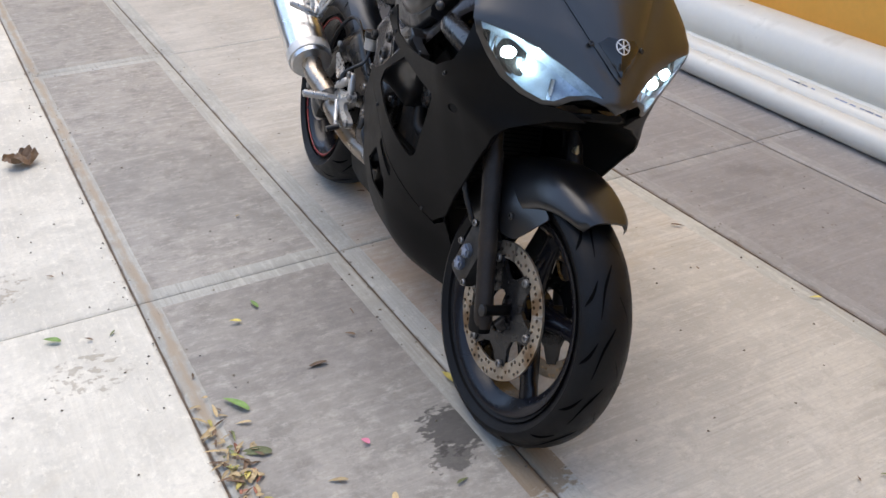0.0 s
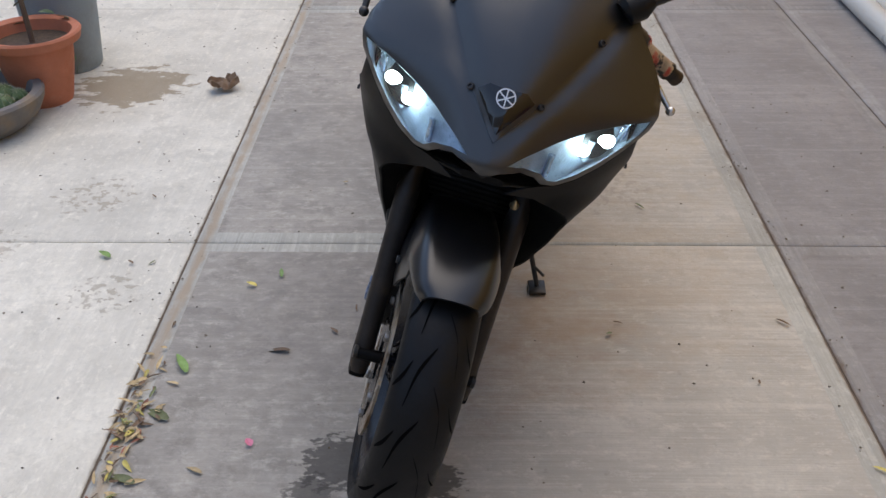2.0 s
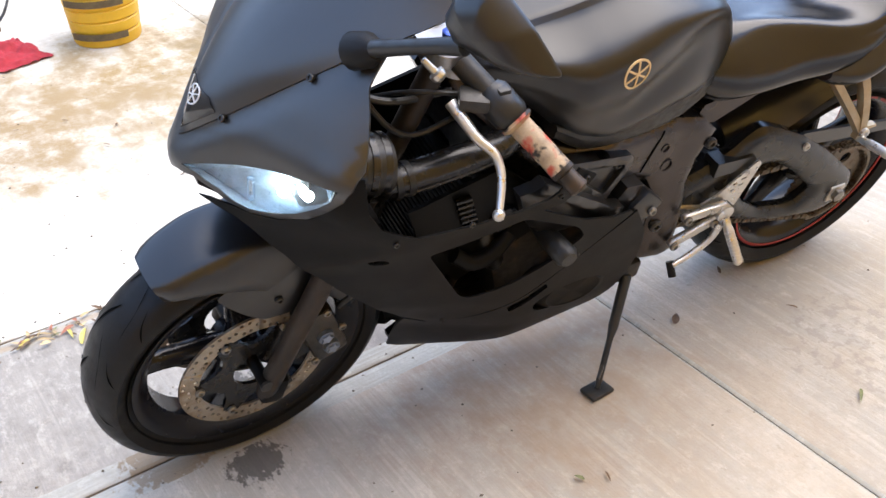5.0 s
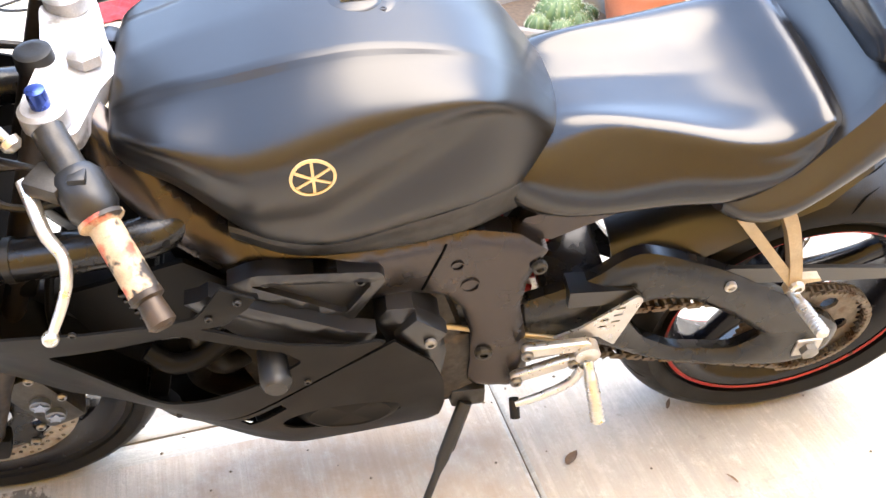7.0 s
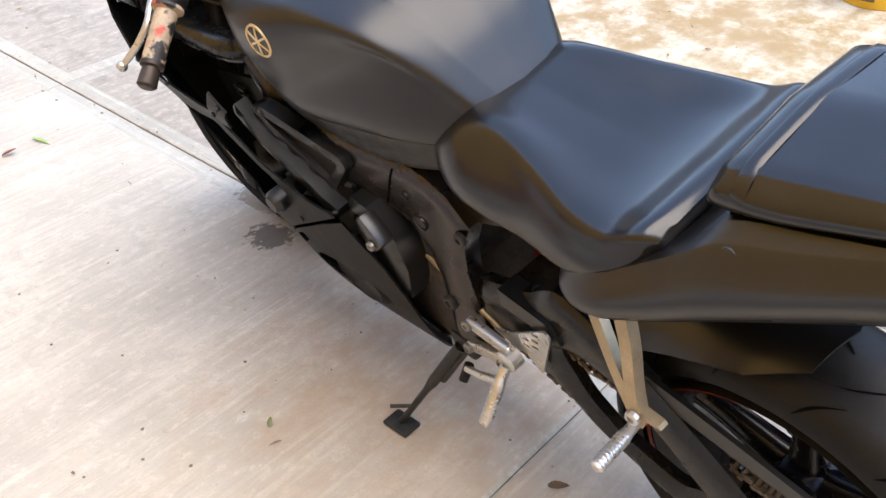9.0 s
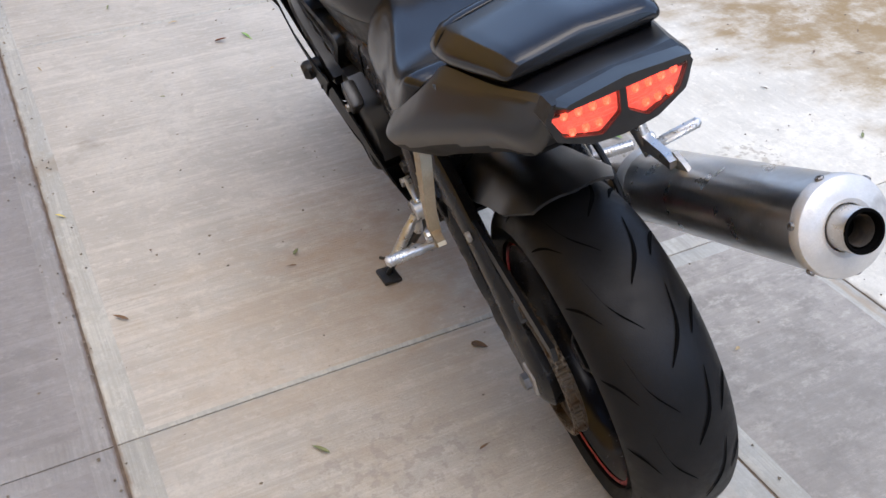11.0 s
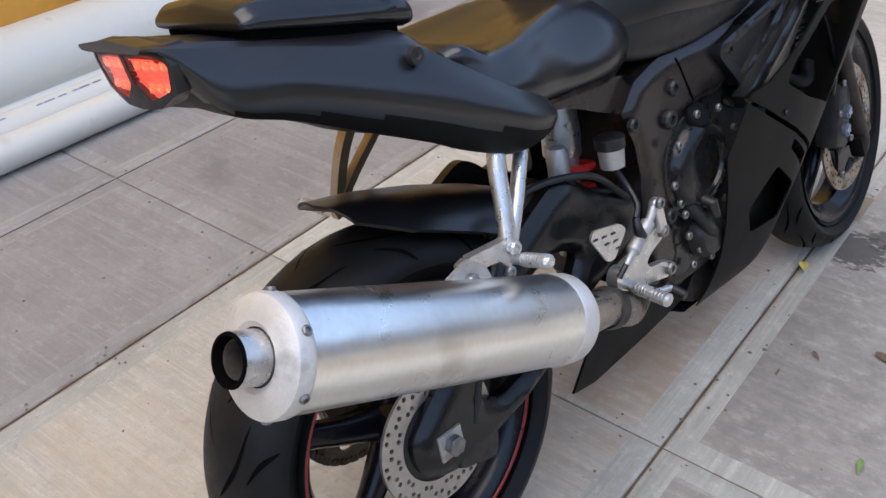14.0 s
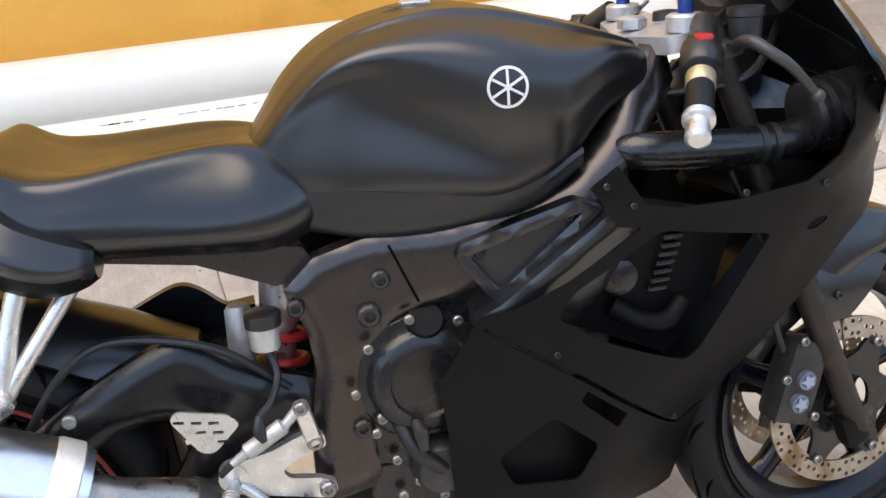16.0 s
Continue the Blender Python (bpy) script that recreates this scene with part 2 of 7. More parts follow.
def spin(profile, axis="x", centre=(0, 0, 0), n=48, bm=None, closed=False):
    """A turned body: profile of (along the axis, radius)."""
    rings = []
    for a in np.linspace(0, 2 * math.pi, n, endpoint=False):
        c, s = math.cos(a), math.sin(a)
        if axis == "x":
            rings.append([(centre[0] + h, centre[1] + r * c, centre[2] + r * s) for h, r in profile])
        elif axis == "y":
            rings.append([(centre[0] + r * c, centre[1] + h, centre[2] + r * s) for h, r in profile])
        else:
            rings.append([(centre[0] + r * c, centre[1] + r * s, centre[2] + h) for h, r in profile])
    bm = bm or bmesh.new()
    rows = [[bm.verts.new(v) for v in ring] for ring in rings]
    m = len(profile)
    for a, b in zip(rows, rows[1:] + rows[:1]):
        for k in range(m if closed else m - 1):
            bm.faces.new((a[k], a[(k + 1) % m], b[(k + 1) % m], b[k]))
    bmesh.ops.remove_doubles(bm, verts=bm.verts, dist=1e-6)
    return bm


def inside(p, poly):
    x, y = p
    hit = False
    for (x0, y0), (x1, y1) in zip(poly, poly[1:] + poly[:1]):
        if (y0 > y) != (y1 > y) and x < (x1 - x0) * (y - y0) / (y1 - y0) + x0:
            hit = not hit
    return hit


def dense(loop, step):
    out = []
    for (x0, y0), (x1, y1) in zip(loop, loop[1:] + loop[:1]):
        k = max(1, int(math.hypot(x1 - x0, y1 - y0) / step + 0.5))
        out += [(x0 + (x1 - x0) * f / k, y0 + (y1 - y0) * f / k) for f in range(k)]
    return out


def rounded(loop, r=0.015, n=4):
    """A loop with its corners cut to small arcs."""
    out = []
    m = len(loop)
    for k in range(m):
        a, b, c = (Vector(loop[(k + j) % m]) for j in (-1, 0, 1))
        ra, rc = min(r, (a - b).length * 0.45), min(r, (c - b).length * 0.45)
        p, q = b + (a - b).normalized() * ra, b + (c - b).normalized() * rc
        for f in np.linspace(0, 1, n):
            out.append(tuple((1 - f) ** 2 * p + 2 * f * (1 - f) * b + f * f * q))
    return out


def panel(outer, place, holes=(), thick=0.004, step=0.02, bm=None):
    """A curved sheet with real thickness: a flat outline with holes, laid into space by place(u, v, depth)."""
    from mathutils import geometry
    loops = [dense(list(outer), step)] + [dense(list(h), step) for h in holes]
    verts, edges = [], []
    for loop in loops:
        s = len(verts)
        verts += [Vector(p) for p in loop]
        edges += [(s + k, s + (k + 1) % len(loop)) for k in range(len(loop))]
    us, vs = [p[0] for p in loops[0]], [p[1] for p in loops[0]]
    k = 0
    rim = [Vector(p) for p in verts]
    for u in np.arange(min(us), max(us), step):
        k += 1
        for v in np.arange(min(vs) + (step / 2 if k % 2 else 0), max(vs), step):
            if inside((u, v), loops[0]) and not any(inside((u, v), h) for h in loops[1:]) and min((r.x - u) ** 2 + (r.y - v) ** 2 for r in rim) > (0.45 * step) ** 2:
                verts.append(Vector((u, v)))
    vo, _, fo, *_ = geometry.delaunay_2d_cdt(verts, edges, [], 0, 1e-6)
    keep = []
    for f in fo:
        c = sum((vo[i] for i in f), Vector((0, 0))) / len(f)
        if inside(tuple(c), loops[0]) and not any(inside(tuple(c), h) for h in loops[1:]):
            keep.append(f)
    bm = bm or bmesh.new()
    top, low = {}, {}
    for f in keep:
        for i in f:
            if i not in top:
                top[i] = bm.verts.new(place(vo[i].x, vo[i].y, 0.0))
                low[i] = bm.verts.new(place(vo[i].x, vo[i].y, thick))
    count = {}
    for f in keep:
        bm.faces.new([top[i] for i in f])
        bm.faces.new([low[i] for i in reversed(f)])
        for a, b in zip(f, f[1:] + f[:1]):
            count.setdefault((min(a, b), max(a, b)), []).append((a, b))
    for sides in count.values():
        if len(sides) == 1:
            a, b = sides[0]
            bm.faces.new((top[b], top[a], low[a], low[b]))
    return bm


def gap_to(loops):
    """A function of a flat point: its distance from the nearest edge of the given loops."""
    ends = [(p, q) for loop in loops for p, q in zip(loop, list(loop[1:]) + list(loop[:1]))]
    a = np.array([p for p, q in ends], float)
    d = np.array([q for p, q in ends], float) - a
    dd = np.maximum((d * d).sum(1), 1e-12)

    def gap(u, v):
        w = np.array([u, v]) - a
        t = np.clip((w * d).sum(1) / dd, 0, 1)[:, None]
        return float(np.sqrt(((w - t * d) ** 2).sum(1)).min())
    return gap


def cushion(outline, wide, s, holes=(), thick=0.03, round_off=0.012, reach=0.03, step=0.014, bm=None):
    """A cast part seen from its side: outline over y and z at the half width wide(y, z), its face rounded off towards the edges."""
    gap = gap_to([list(outline), *[list(h) for h in holes]])

    def place(y, z, d):
        if d:
            return (s * (wide(y, z) - thick), y, z)
        f = 1 - min(1.0, gap(y, z) / reach)
        return (s * (wide(y, z) - round_off * f * f), y, z)
    return panel(outline, place, holes, thick, step, bm)


def plate(outline, x0, x1, bevel=0.003, holes=(), bm=None):
    """A flat plate across the machine, between two distances from its middle plane."""
    b = panel(outline, lambda y, z, d: (x1 if d == 0 else x0, y, z), holes, 1.0, 0.05)
    if bevel:
        rim = [e for e in b.edges if len(e.link_faces) == 2 and e.calc_face_angle(0) > 0.9]
        bmesh.ops.bevel(b, geom=rim, offset=bevel, segments=2, affect="EDGES", profile=0.6)
    return b


def box(centre, size, bevel=0.004, turn=None, segments=2):
    bm = bmesh.new()
    bmesh.ops.create_cube(bm, size=1.0)
    bmesh.ops.scale(bm, vec=size, verts=bm.verts)
    if bevel:
        bmesh.ops.bevel(bm, geom=bm.edges[:], offset=bevel, segments=segments, affect="EDGES", profile=0.6)
    bmesh.ops.transform(bm, matrix=Matrix.Translation(centre) @ (turn or Matrix()), verts=bm.verts)
    return bm


def bolt_mesh(radius=0.007, height=0.005):
    bm = spin([(0, 0.0), (0, radius), (height * 0.7, radius), (height, radius * 0.8), (height, radius * 0.5), (height * 0.5, radius * 0.45), (height * 0.5, 0.0)], "z", n=10)
    return bm


bolt_data = {}


def bolt(at, way, parent, radius=0.007, mat=None, name="bolt", label=""):
    """A socket-head bolt at a place, its head along way."""
    mat = mat or bolt_steel
    key = (radius, mat.name)
    if key not in bolt_data:
        me = bpy.data.meshes.new("bolt")
        bm = bolt_mesh(radius, radius * 0.8)
        bm.to_mesh(me)
        bm.free()
        me.materials.append(mat)
        bolt_data[key] = me
    ob = new(name, bolt_data[key])
    ob.parent = parent
    q = Vector(way).to_track_quat("Z", "Y")
    ob.matrix_basis = Matrix.Translation(at) @ q.to_matrix().to_4x4()
    return tagged(ob, label)


def table(pairs):
    xs, ys = zip(*pairs)
    return lambda v: float(np.interp(v, xs, ys))


# ---- ground and walls ----
def concrete(name, base, along, spots=(), fleck=0.5, stain=(0.2, 0.17, 0.13), stain_at=0.66, mottle=0.6, seams=(), brush=1.0):
    """Brushed concrete: streaks one way, blotches, specks, and stains and patches with a place of their own (x, y,
    radius, colour, amount).
    """
    m = bpy.data.materials.new(name)
    m.use_nodes = True
    n, l = m.node_tree.nodes, m.node_tree.links
    p = n["Principled BSDF"]
    geo = n.new("ShaderNodeNewGeometry")

    def noise_at(scale, stretch=(1, 1, 1), detail=6.0, rough=0.6):
        mp = n.new("ShaderNodeMapping")
        mp.inputs["Scale"].default_value = stretch
        l.new(geo.outputs["Position"], mp.inputs["Vector"])
        g = n.new("ShaderNodeTexNoise")
        g.inputs["Scale"].default_value, g.inputs["Detail"].default_value, g.inputs["Roughness"].default_value = scale, detail, rough
        l.new(mp.outputs["Vector"], g.inputs["Vector"])
        return g.outputs["Fac"]

    def ramp(v, lo, hi, a=0.0, b=1.0):
        r = n.new("ShaderNodeMapRange")
        r.interpolation_type = "SMOOTHSTEP"
        for k, s in zip(("From Min", "From Max", "To Min", "To Max"), (lo, hi, a, b)):
            r.inputs[k].default_value = s
        l.new(v, r.inputs["Value"])
        return r.outputs["Result"]

    def mix(fac, a, b, kind="MIX"):
        x = n.new("ShaderNodeMix")
        x.data_type, x.blend_type = "RGBA", kind
        for socket, v in ((x.inputs[0], fac), (x.inputs[6], a), (x.inputs[7], b)):
            if isinstance(v, (int, float)):
                socket.default_value = v
            elif isinstance(v, tuple):
                socket.default_value = (*v[:3], 1)
            else:
                l.new(v, socket)
        return x.outputs[2]

    tone = lambda k: tuple(c * k for c in base)
    streak = noise_at(3.0, (1.2, 55, 1) if along == "x" else (55, 1.2, 1), 5.0)
    info = n.new("ShaderNodeObjectInfo")
    col = mix(ramp(noise_at(2.2), 0.3, 0.7), tone(0.84), tone(1.12))
    col = mix(ramp(streak, 0.38, 0.66, 0, 0.55 * brush), col, tone(0.72))
    col = mix(ramp(noise_at(2.0, (0.8, 30, 1) if along == "x" else (30, 0.8, 1), 3.0), 0.56, 0.74, 0, 0.3 * brush), col, tone(1.25))
    sweep = noise_at(1.0, (1.6, 62, 1) if along == "x" else (62, 1.6, 1), 3.0)
    col = mix(ramp(sweep, 0.54, 0.68, 0, 0.55 * brush), col, tone(1.25))
    col = mix(ramp(sweep, 0.34, 0.47, 0.5 * brush, 0), col, tone(0.74))
    col = mix(ramp(noise_at(4.5, detail=10.0, rough=0.75), 0.45, 0.62, 0, 0.7), col, tone(1.18))
    col = mix(ramp(noise_at(9.0, detail=8.0, rough=0.75), 0.47 - 0.05 * mottle, 0.64, 0, mottle), col, tone(0.70))
    col = mix(ramp(noise_at(26.0, (0.75, 1.3, 1) if along == "x" else (1.3, 0.75, 1), 9.0, 0.8), 0.54 - 0.07 * mottle, 0.66, 0, mottle), col, tone(1.28))
    line = noise_at(1.3, (0.35, 16, 1) if along == "x" else (16, 0.35, 1), 2.0)
    col = mix(ramp(line, 0.60, 0.66, 0, 0.3 if along == "x" else 0.12), col, tone(1.3))
    col = mix(ramp(line, 0.34, 0.40, 0.3 if along == "x" else 0.1, 0), col, tone(0.75))
    col = mix(ramp(noise_at(70.0, detail=3.0), 0.45, 0.7, 0, 0.35), col, tone(0.8))
    col = mix(ramp(noise_at(38.0), 0.62, 0.72, 0, fleck), col, tone(0.62))
    col = mix(ramp(noise_at(1.6, detail=10.0), stain_at, stain_at + 0.1, 0, 0.6), col, stain)
    rough = 0.78
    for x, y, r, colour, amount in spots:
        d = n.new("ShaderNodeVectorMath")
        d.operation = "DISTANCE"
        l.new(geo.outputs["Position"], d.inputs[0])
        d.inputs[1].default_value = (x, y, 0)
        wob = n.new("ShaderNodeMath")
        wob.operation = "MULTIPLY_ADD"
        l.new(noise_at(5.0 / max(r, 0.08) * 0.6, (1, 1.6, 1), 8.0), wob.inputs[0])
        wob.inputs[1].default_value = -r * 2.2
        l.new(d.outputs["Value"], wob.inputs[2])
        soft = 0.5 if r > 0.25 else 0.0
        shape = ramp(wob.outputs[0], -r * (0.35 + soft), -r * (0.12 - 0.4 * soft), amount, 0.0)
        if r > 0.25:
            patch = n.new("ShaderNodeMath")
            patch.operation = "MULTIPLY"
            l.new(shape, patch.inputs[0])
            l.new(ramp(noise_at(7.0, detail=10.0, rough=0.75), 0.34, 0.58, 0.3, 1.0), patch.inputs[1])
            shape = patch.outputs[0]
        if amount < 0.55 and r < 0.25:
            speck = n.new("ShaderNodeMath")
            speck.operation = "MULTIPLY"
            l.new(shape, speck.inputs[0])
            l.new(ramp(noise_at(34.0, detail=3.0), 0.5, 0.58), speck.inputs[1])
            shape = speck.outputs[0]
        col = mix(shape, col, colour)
    for x0, reach, colour, amount in seams:
        sep = n.new("ShaderNodeSeparateXYZ")
        l.new(geo.outputs["Position"], sep.inputs[0])
        off, away, rag = (n.new("ShaderNodeMath") for _ in range(3))
        off.operation, away.operation, rag.operation = "SUBTRACT", "ABSOLUTE", "MULTIPLY_ADD"
        l.new(sep.outputs["X"], off.inputs[0])
        off.inputs[1].default_value = x0
        l.new(off.outputs[0], away.inputs[0])
        l.new(noise_at(14.0, (2.0, 0.6, 1), 8.0), rag.inputs[0])
        rag.inputs[1].default_value = reach * 1.5
        l.new(away.outputs[0], rag.inputs[2])
        col = mix(ramp(rag.outputs[0], reach * 0.7, reach * 1.3, amount, 0.0), col, colour)
    hsv = n.new("ShaderNodeHueSaturation")
    l.new(ramp(info.outputs["Random"], 0, 1, 0.93, 1.06), hsv.inputs["Value"])
    l.new(col, hsv.inputs["Color"])
    l.new(hsv.outputs["Color"], p.inputs["Base Color"])
    p.inputs["Roughness"].default_value = rough
    p.inputs["Specular IOR Level"].default_value = 0.35
    b = n.new("ShaderNodeBump")
    b.inputs["Strength"].default_value, b.inputs["Distance"].default_value = 0.5, 0.003
    add = n.new("ShaderNodeMath")
    add.operation = "ADD"
    l.new(streak, add.inputs[0])
    l.new(noise_at(160.0, detail=4.0), add.inputs[1])
    l.new(add.outputs[0], b.inputs["Height"])
    l.new(b.outputs["Normal"], p.inputs["Normal"])
    return m


WET = (0.055, 0.05, 0.045)
RUST = (0.26, 0.17, 0.09)
pale = concrete("pale_concrete", (0.635, 0.595, 0.505), "y", [(-1.15, 2.2, 0.22, (0.22, 0.16, 0.09), 0.75), (-0.80, 0.80, 0.10, (0.24, 0.19, 0.13), 0.5), (-1.0, 1.32, 0.12, (0.28, 0.22, 0.15), 0.5), (-1.22, 1.02, 0.11, (0.28, 0.22, 0.15), 0.5), (-1.95, 0.75, 0.7, (0.30, 0.21, 0.10), 1.0), (-1.75, 0.1, 0.65, (0.30, 0.21, 0.11), 1.0), (-1.5, -0.6, 0.5, (0.27, 0.20, 0.12), 0.75), (-2.2, 1.15, 0.35, (0.22, 0.17, 0.10), 0.7)], seams=[(-0.63, 0.016, (0.15, 0.11, 0.075), 0.8)], brush=0.3)
# Walkway and brushed slabs carry wide darker patches below and beside the motorcycle.
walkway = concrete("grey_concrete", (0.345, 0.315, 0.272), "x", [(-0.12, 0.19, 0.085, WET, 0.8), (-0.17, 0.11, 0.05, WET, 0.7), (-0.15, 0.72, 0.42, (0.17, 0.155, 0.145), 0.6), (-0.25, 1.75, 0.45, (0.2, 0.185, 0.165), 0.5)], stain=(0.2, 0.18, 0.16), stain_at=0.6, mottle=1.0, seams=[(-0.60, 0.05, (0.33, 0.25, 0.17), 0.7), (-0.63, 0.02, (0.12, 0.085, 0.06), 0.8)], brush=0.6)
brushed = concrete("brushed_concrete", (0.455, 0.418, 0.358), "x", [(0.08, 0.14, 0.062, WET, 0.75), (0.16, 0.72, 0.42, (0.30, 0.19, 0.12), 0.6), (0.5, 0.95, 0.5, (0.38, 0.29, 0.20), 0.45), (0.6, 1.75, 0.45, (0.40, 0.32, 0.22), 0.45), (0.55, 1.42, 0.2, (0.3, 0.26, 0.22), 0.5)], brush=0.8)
# Slabs nearest the wall: the shade there is put into a darker colour.
shade_slab = concrete("shaded_grey_concrete", (0.292, 0.268, 0.248), "x", (), stain=(0.17, 0.15, 0.14), stain_at=0.6, brush=0.55)
band_mat = concrete("smooth_border", (0.42, 0.405, 0.355), "y", [(-0.04, 0.0, 0.1, (0.22, 0.14, 0.07), 0.7)], 0.3, (0.27, 0.22, 0.16), 0.6, seams=[(-0.60, 0.045, (0.36, 0.27, 0.18), 0.75), (-0.63, 0.014, (0.12, 0.085, 0.06), 0.85), (-0.035, 0.012, (0.15, 0.11, 0.08), 0.8), (1.03, 0.022, (0.15, 0.095, 0.06), 0.85)])
# Shaded copy of the smooth border, for the slabs nearest the wall.
shade_band = concrete("shaded_border", (0.325, 0.303, 0.28), "y", (), 0.3, (0.2, 0.17, 0.14), 0.6, seams=[(1.03, 0.022, (0.15, 0.095, 0.06), 0.85), (1.64, 0.012, (0.15, 0.11, 0.09), 0.7)])
joint_dirt = material("joint_dirt", (0.14, 0.10, 0.07), 0.95, vary=0.3, size=40, bump=0.4, bump_size=80)

bm = bmesh.new()
bmesh.ops.create_grid(bm, x_segments=2, y_segments=2, size=120)
bmesh.ops.translate(bm, vec=(0, 0, -0.008), verts=bm.verts)
ground = tagged(part("ground", bm, joint_dirt), "concrete yard paved with joined slabs", "ground", "", "structure")


def slab(x0, x1, y0, y1, mat, band=0.055, end=None, gap=0.003, cross=0.0016):
    """One cast slab: brushed field inside a smooth tooled border, with rounded arrises."""
    x0, x1, y0, y1 = x0 + gap, x1 - gap, y0 + cross, y1 - cross
    bm = bmesh.new()
    loops = []
    end = band if end is None else end
    for a, b, z in ((0, 0, -0.009), (0, 0, -0.0055), (0.004, 0.0035, -0.0035), (0.010, 0.006, -0.0016), (band, end, -0.001), (band + 0.006, end + 0.006, 0.0)):
        loops.append([bm.verts.new(v) for v in ((x0 + a, y0 + b, z), (x1 - a, y0 + b, z), (x1 - a, y1 - b, z), (x0 + a, y1 - b, z))])
    for i, (a, b) in enumerate(zip(loops, loops[1:])):
        for k in range(4):
            f = bm.faces.new((a[k], a[(k + 1) % 4], b[(k + 1) % 4], b[k]))
            f.material_index = 1 if i < 4 else 0
    bm.faces.new(loops[-1])
    ob = part("slab", bm, mat, ground)
    ob.data.materials.append((shade_band if mat is shade_slab else band_mat) if band > 0.03 else mat)
    return ob


CROSS = [-7.26, -5.18, -3.10, -1.02, 1.06, 3.14, 5.22, 7.3]
for y0, y1 in zip(CROSS, CROSS[1:]):
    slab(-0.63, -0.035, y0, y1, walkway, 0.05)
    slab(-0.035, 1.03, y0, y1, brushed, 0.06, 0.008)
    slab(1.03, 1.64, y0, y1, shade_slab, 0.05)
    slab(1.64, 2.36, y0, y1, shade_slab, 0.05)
    slab(-2.71, -0.63, y0, y1, pale, 0.012)
    slab(-4.79, -2.71, y0, y1, pale, 0.012)
    slab(-6.1, -4.79, y0, y1, pale, 0.012)

orange_paint = material("orange_paint", (0.92, 0.445, 0.085), 0.75, vary=0.06, size=2.5, bump=0.12, bump_size=60, stain=(0.62, 0.28, 0.04), stain_size=1.3, stain_at=0.6)
wall = tagged(part("wall_east", box((2.47, 0, 1.5), (0.2, 15, 3.05), 0.004), orange_paint), "orange painted wall beside the yard", "wall", "", "structure")
# Three unseen walls, added to close the yard and shape sky light and reflections.
plaster = material("plaster", (0.24, 0.22, 0.2), 0.85, vary=0.1, size=2, bump=0.2, bump_size=40)
for k, (c, d) in enumerate((((-6.2, 0, 1.4), (0.2, 15, 2.85)), ((-1.9, 7.4, 1.1), (8.5, 0.2, 2.25)), ((-1.9, -6.9, 1.6), (8.5, 0.2, 3.25)))):
    tagged(part(("wall_west", "wall_north", "wall_south")[k], box(c, d, 0.004), plaster), "unseen plain wall added to close off the yard", "wall", "", "structure")


# ---- the motorcycle ----
# Its own axes: x to its left, y to its rear, z up; it leans on its side stand.
BIKE = pose(-0.0174, 0.1786, 0.004, 0, 14.7, -7.2)
STEER_AT, STEER_AXIS = Vector((0, -0.086, 0)), Vector((0, math.sin(radians(24)), math.cos(radians(24))))
STEER = Matrix.Translation(STEER_AT) @ Matrix.Rotation(radians(5.5), 4, STEER_AXIS) @ Matrix.Translation(-STEER_AT) @ Matrix.Translation((-0.013, -0.005, -0.0065))
bike = thing("motorcycle", "matte black faired sport motorcycle leaning on its side stand, headlights lit", "motorcycle", BIKE)


def tyre_profile(radius, width, rim):
    """Half-round cross section of a sport tyre."""
    w = width / 2
    out = []
    for a in np.linspace(-1, 1, 25):
        x = w * math.sin(a * 1.45) / math.sin(1.45)
        out.append((x, radius - 0.42 * width * (1 - math.cos(a * 1.25))))
    low = [(-w * 0.92, radius - 0.45 * width), (-w * 0.74, rim + 0.012), (-w * 0.70, rim)]
    return low + out + [(-x, r) for x, r in reversed(low)]


def tread_cut(bm, radius, width, curve, lift=0.0012, half=0.0048):
    """One sipe as a thin dark band that follows the crown: curve of (across -1..1, along radians)."""
    w = width / 2
    pts = spline(curve, 9)
    rows = []
    for k, (a, th) in enumerate(pts):
        x = w * math.sin(a * 1.45) / math.sin(1.45)
        r = radius - 0.42 * width * (1 - math.cos(a * 1.25)) + lift
        h = half * math.sin(math.pi * (0.08 + 0.84 * k / 8))
        d = h / radius
        da = 0.35 * h / w
        row = []
        for s in (-1, 1):
            a2, t2 = a + s * da * 0.6, th + s * d
            x2 = w * math.sin(a2 * 1.45) / math.sin(1.45)
            r2 = radius - 0.42 * width * (1 - math.cos(a2 * 1.25)) + lift
            row.append(bm.verts.new((x2, r2 * math.cos(t2), r2 * math.sin(t2))))
        rows.append(row)
    for p, q in zip(rows, rows[1:]):
        bm.faces.new((p[0], p[1], q[1], q[0]))


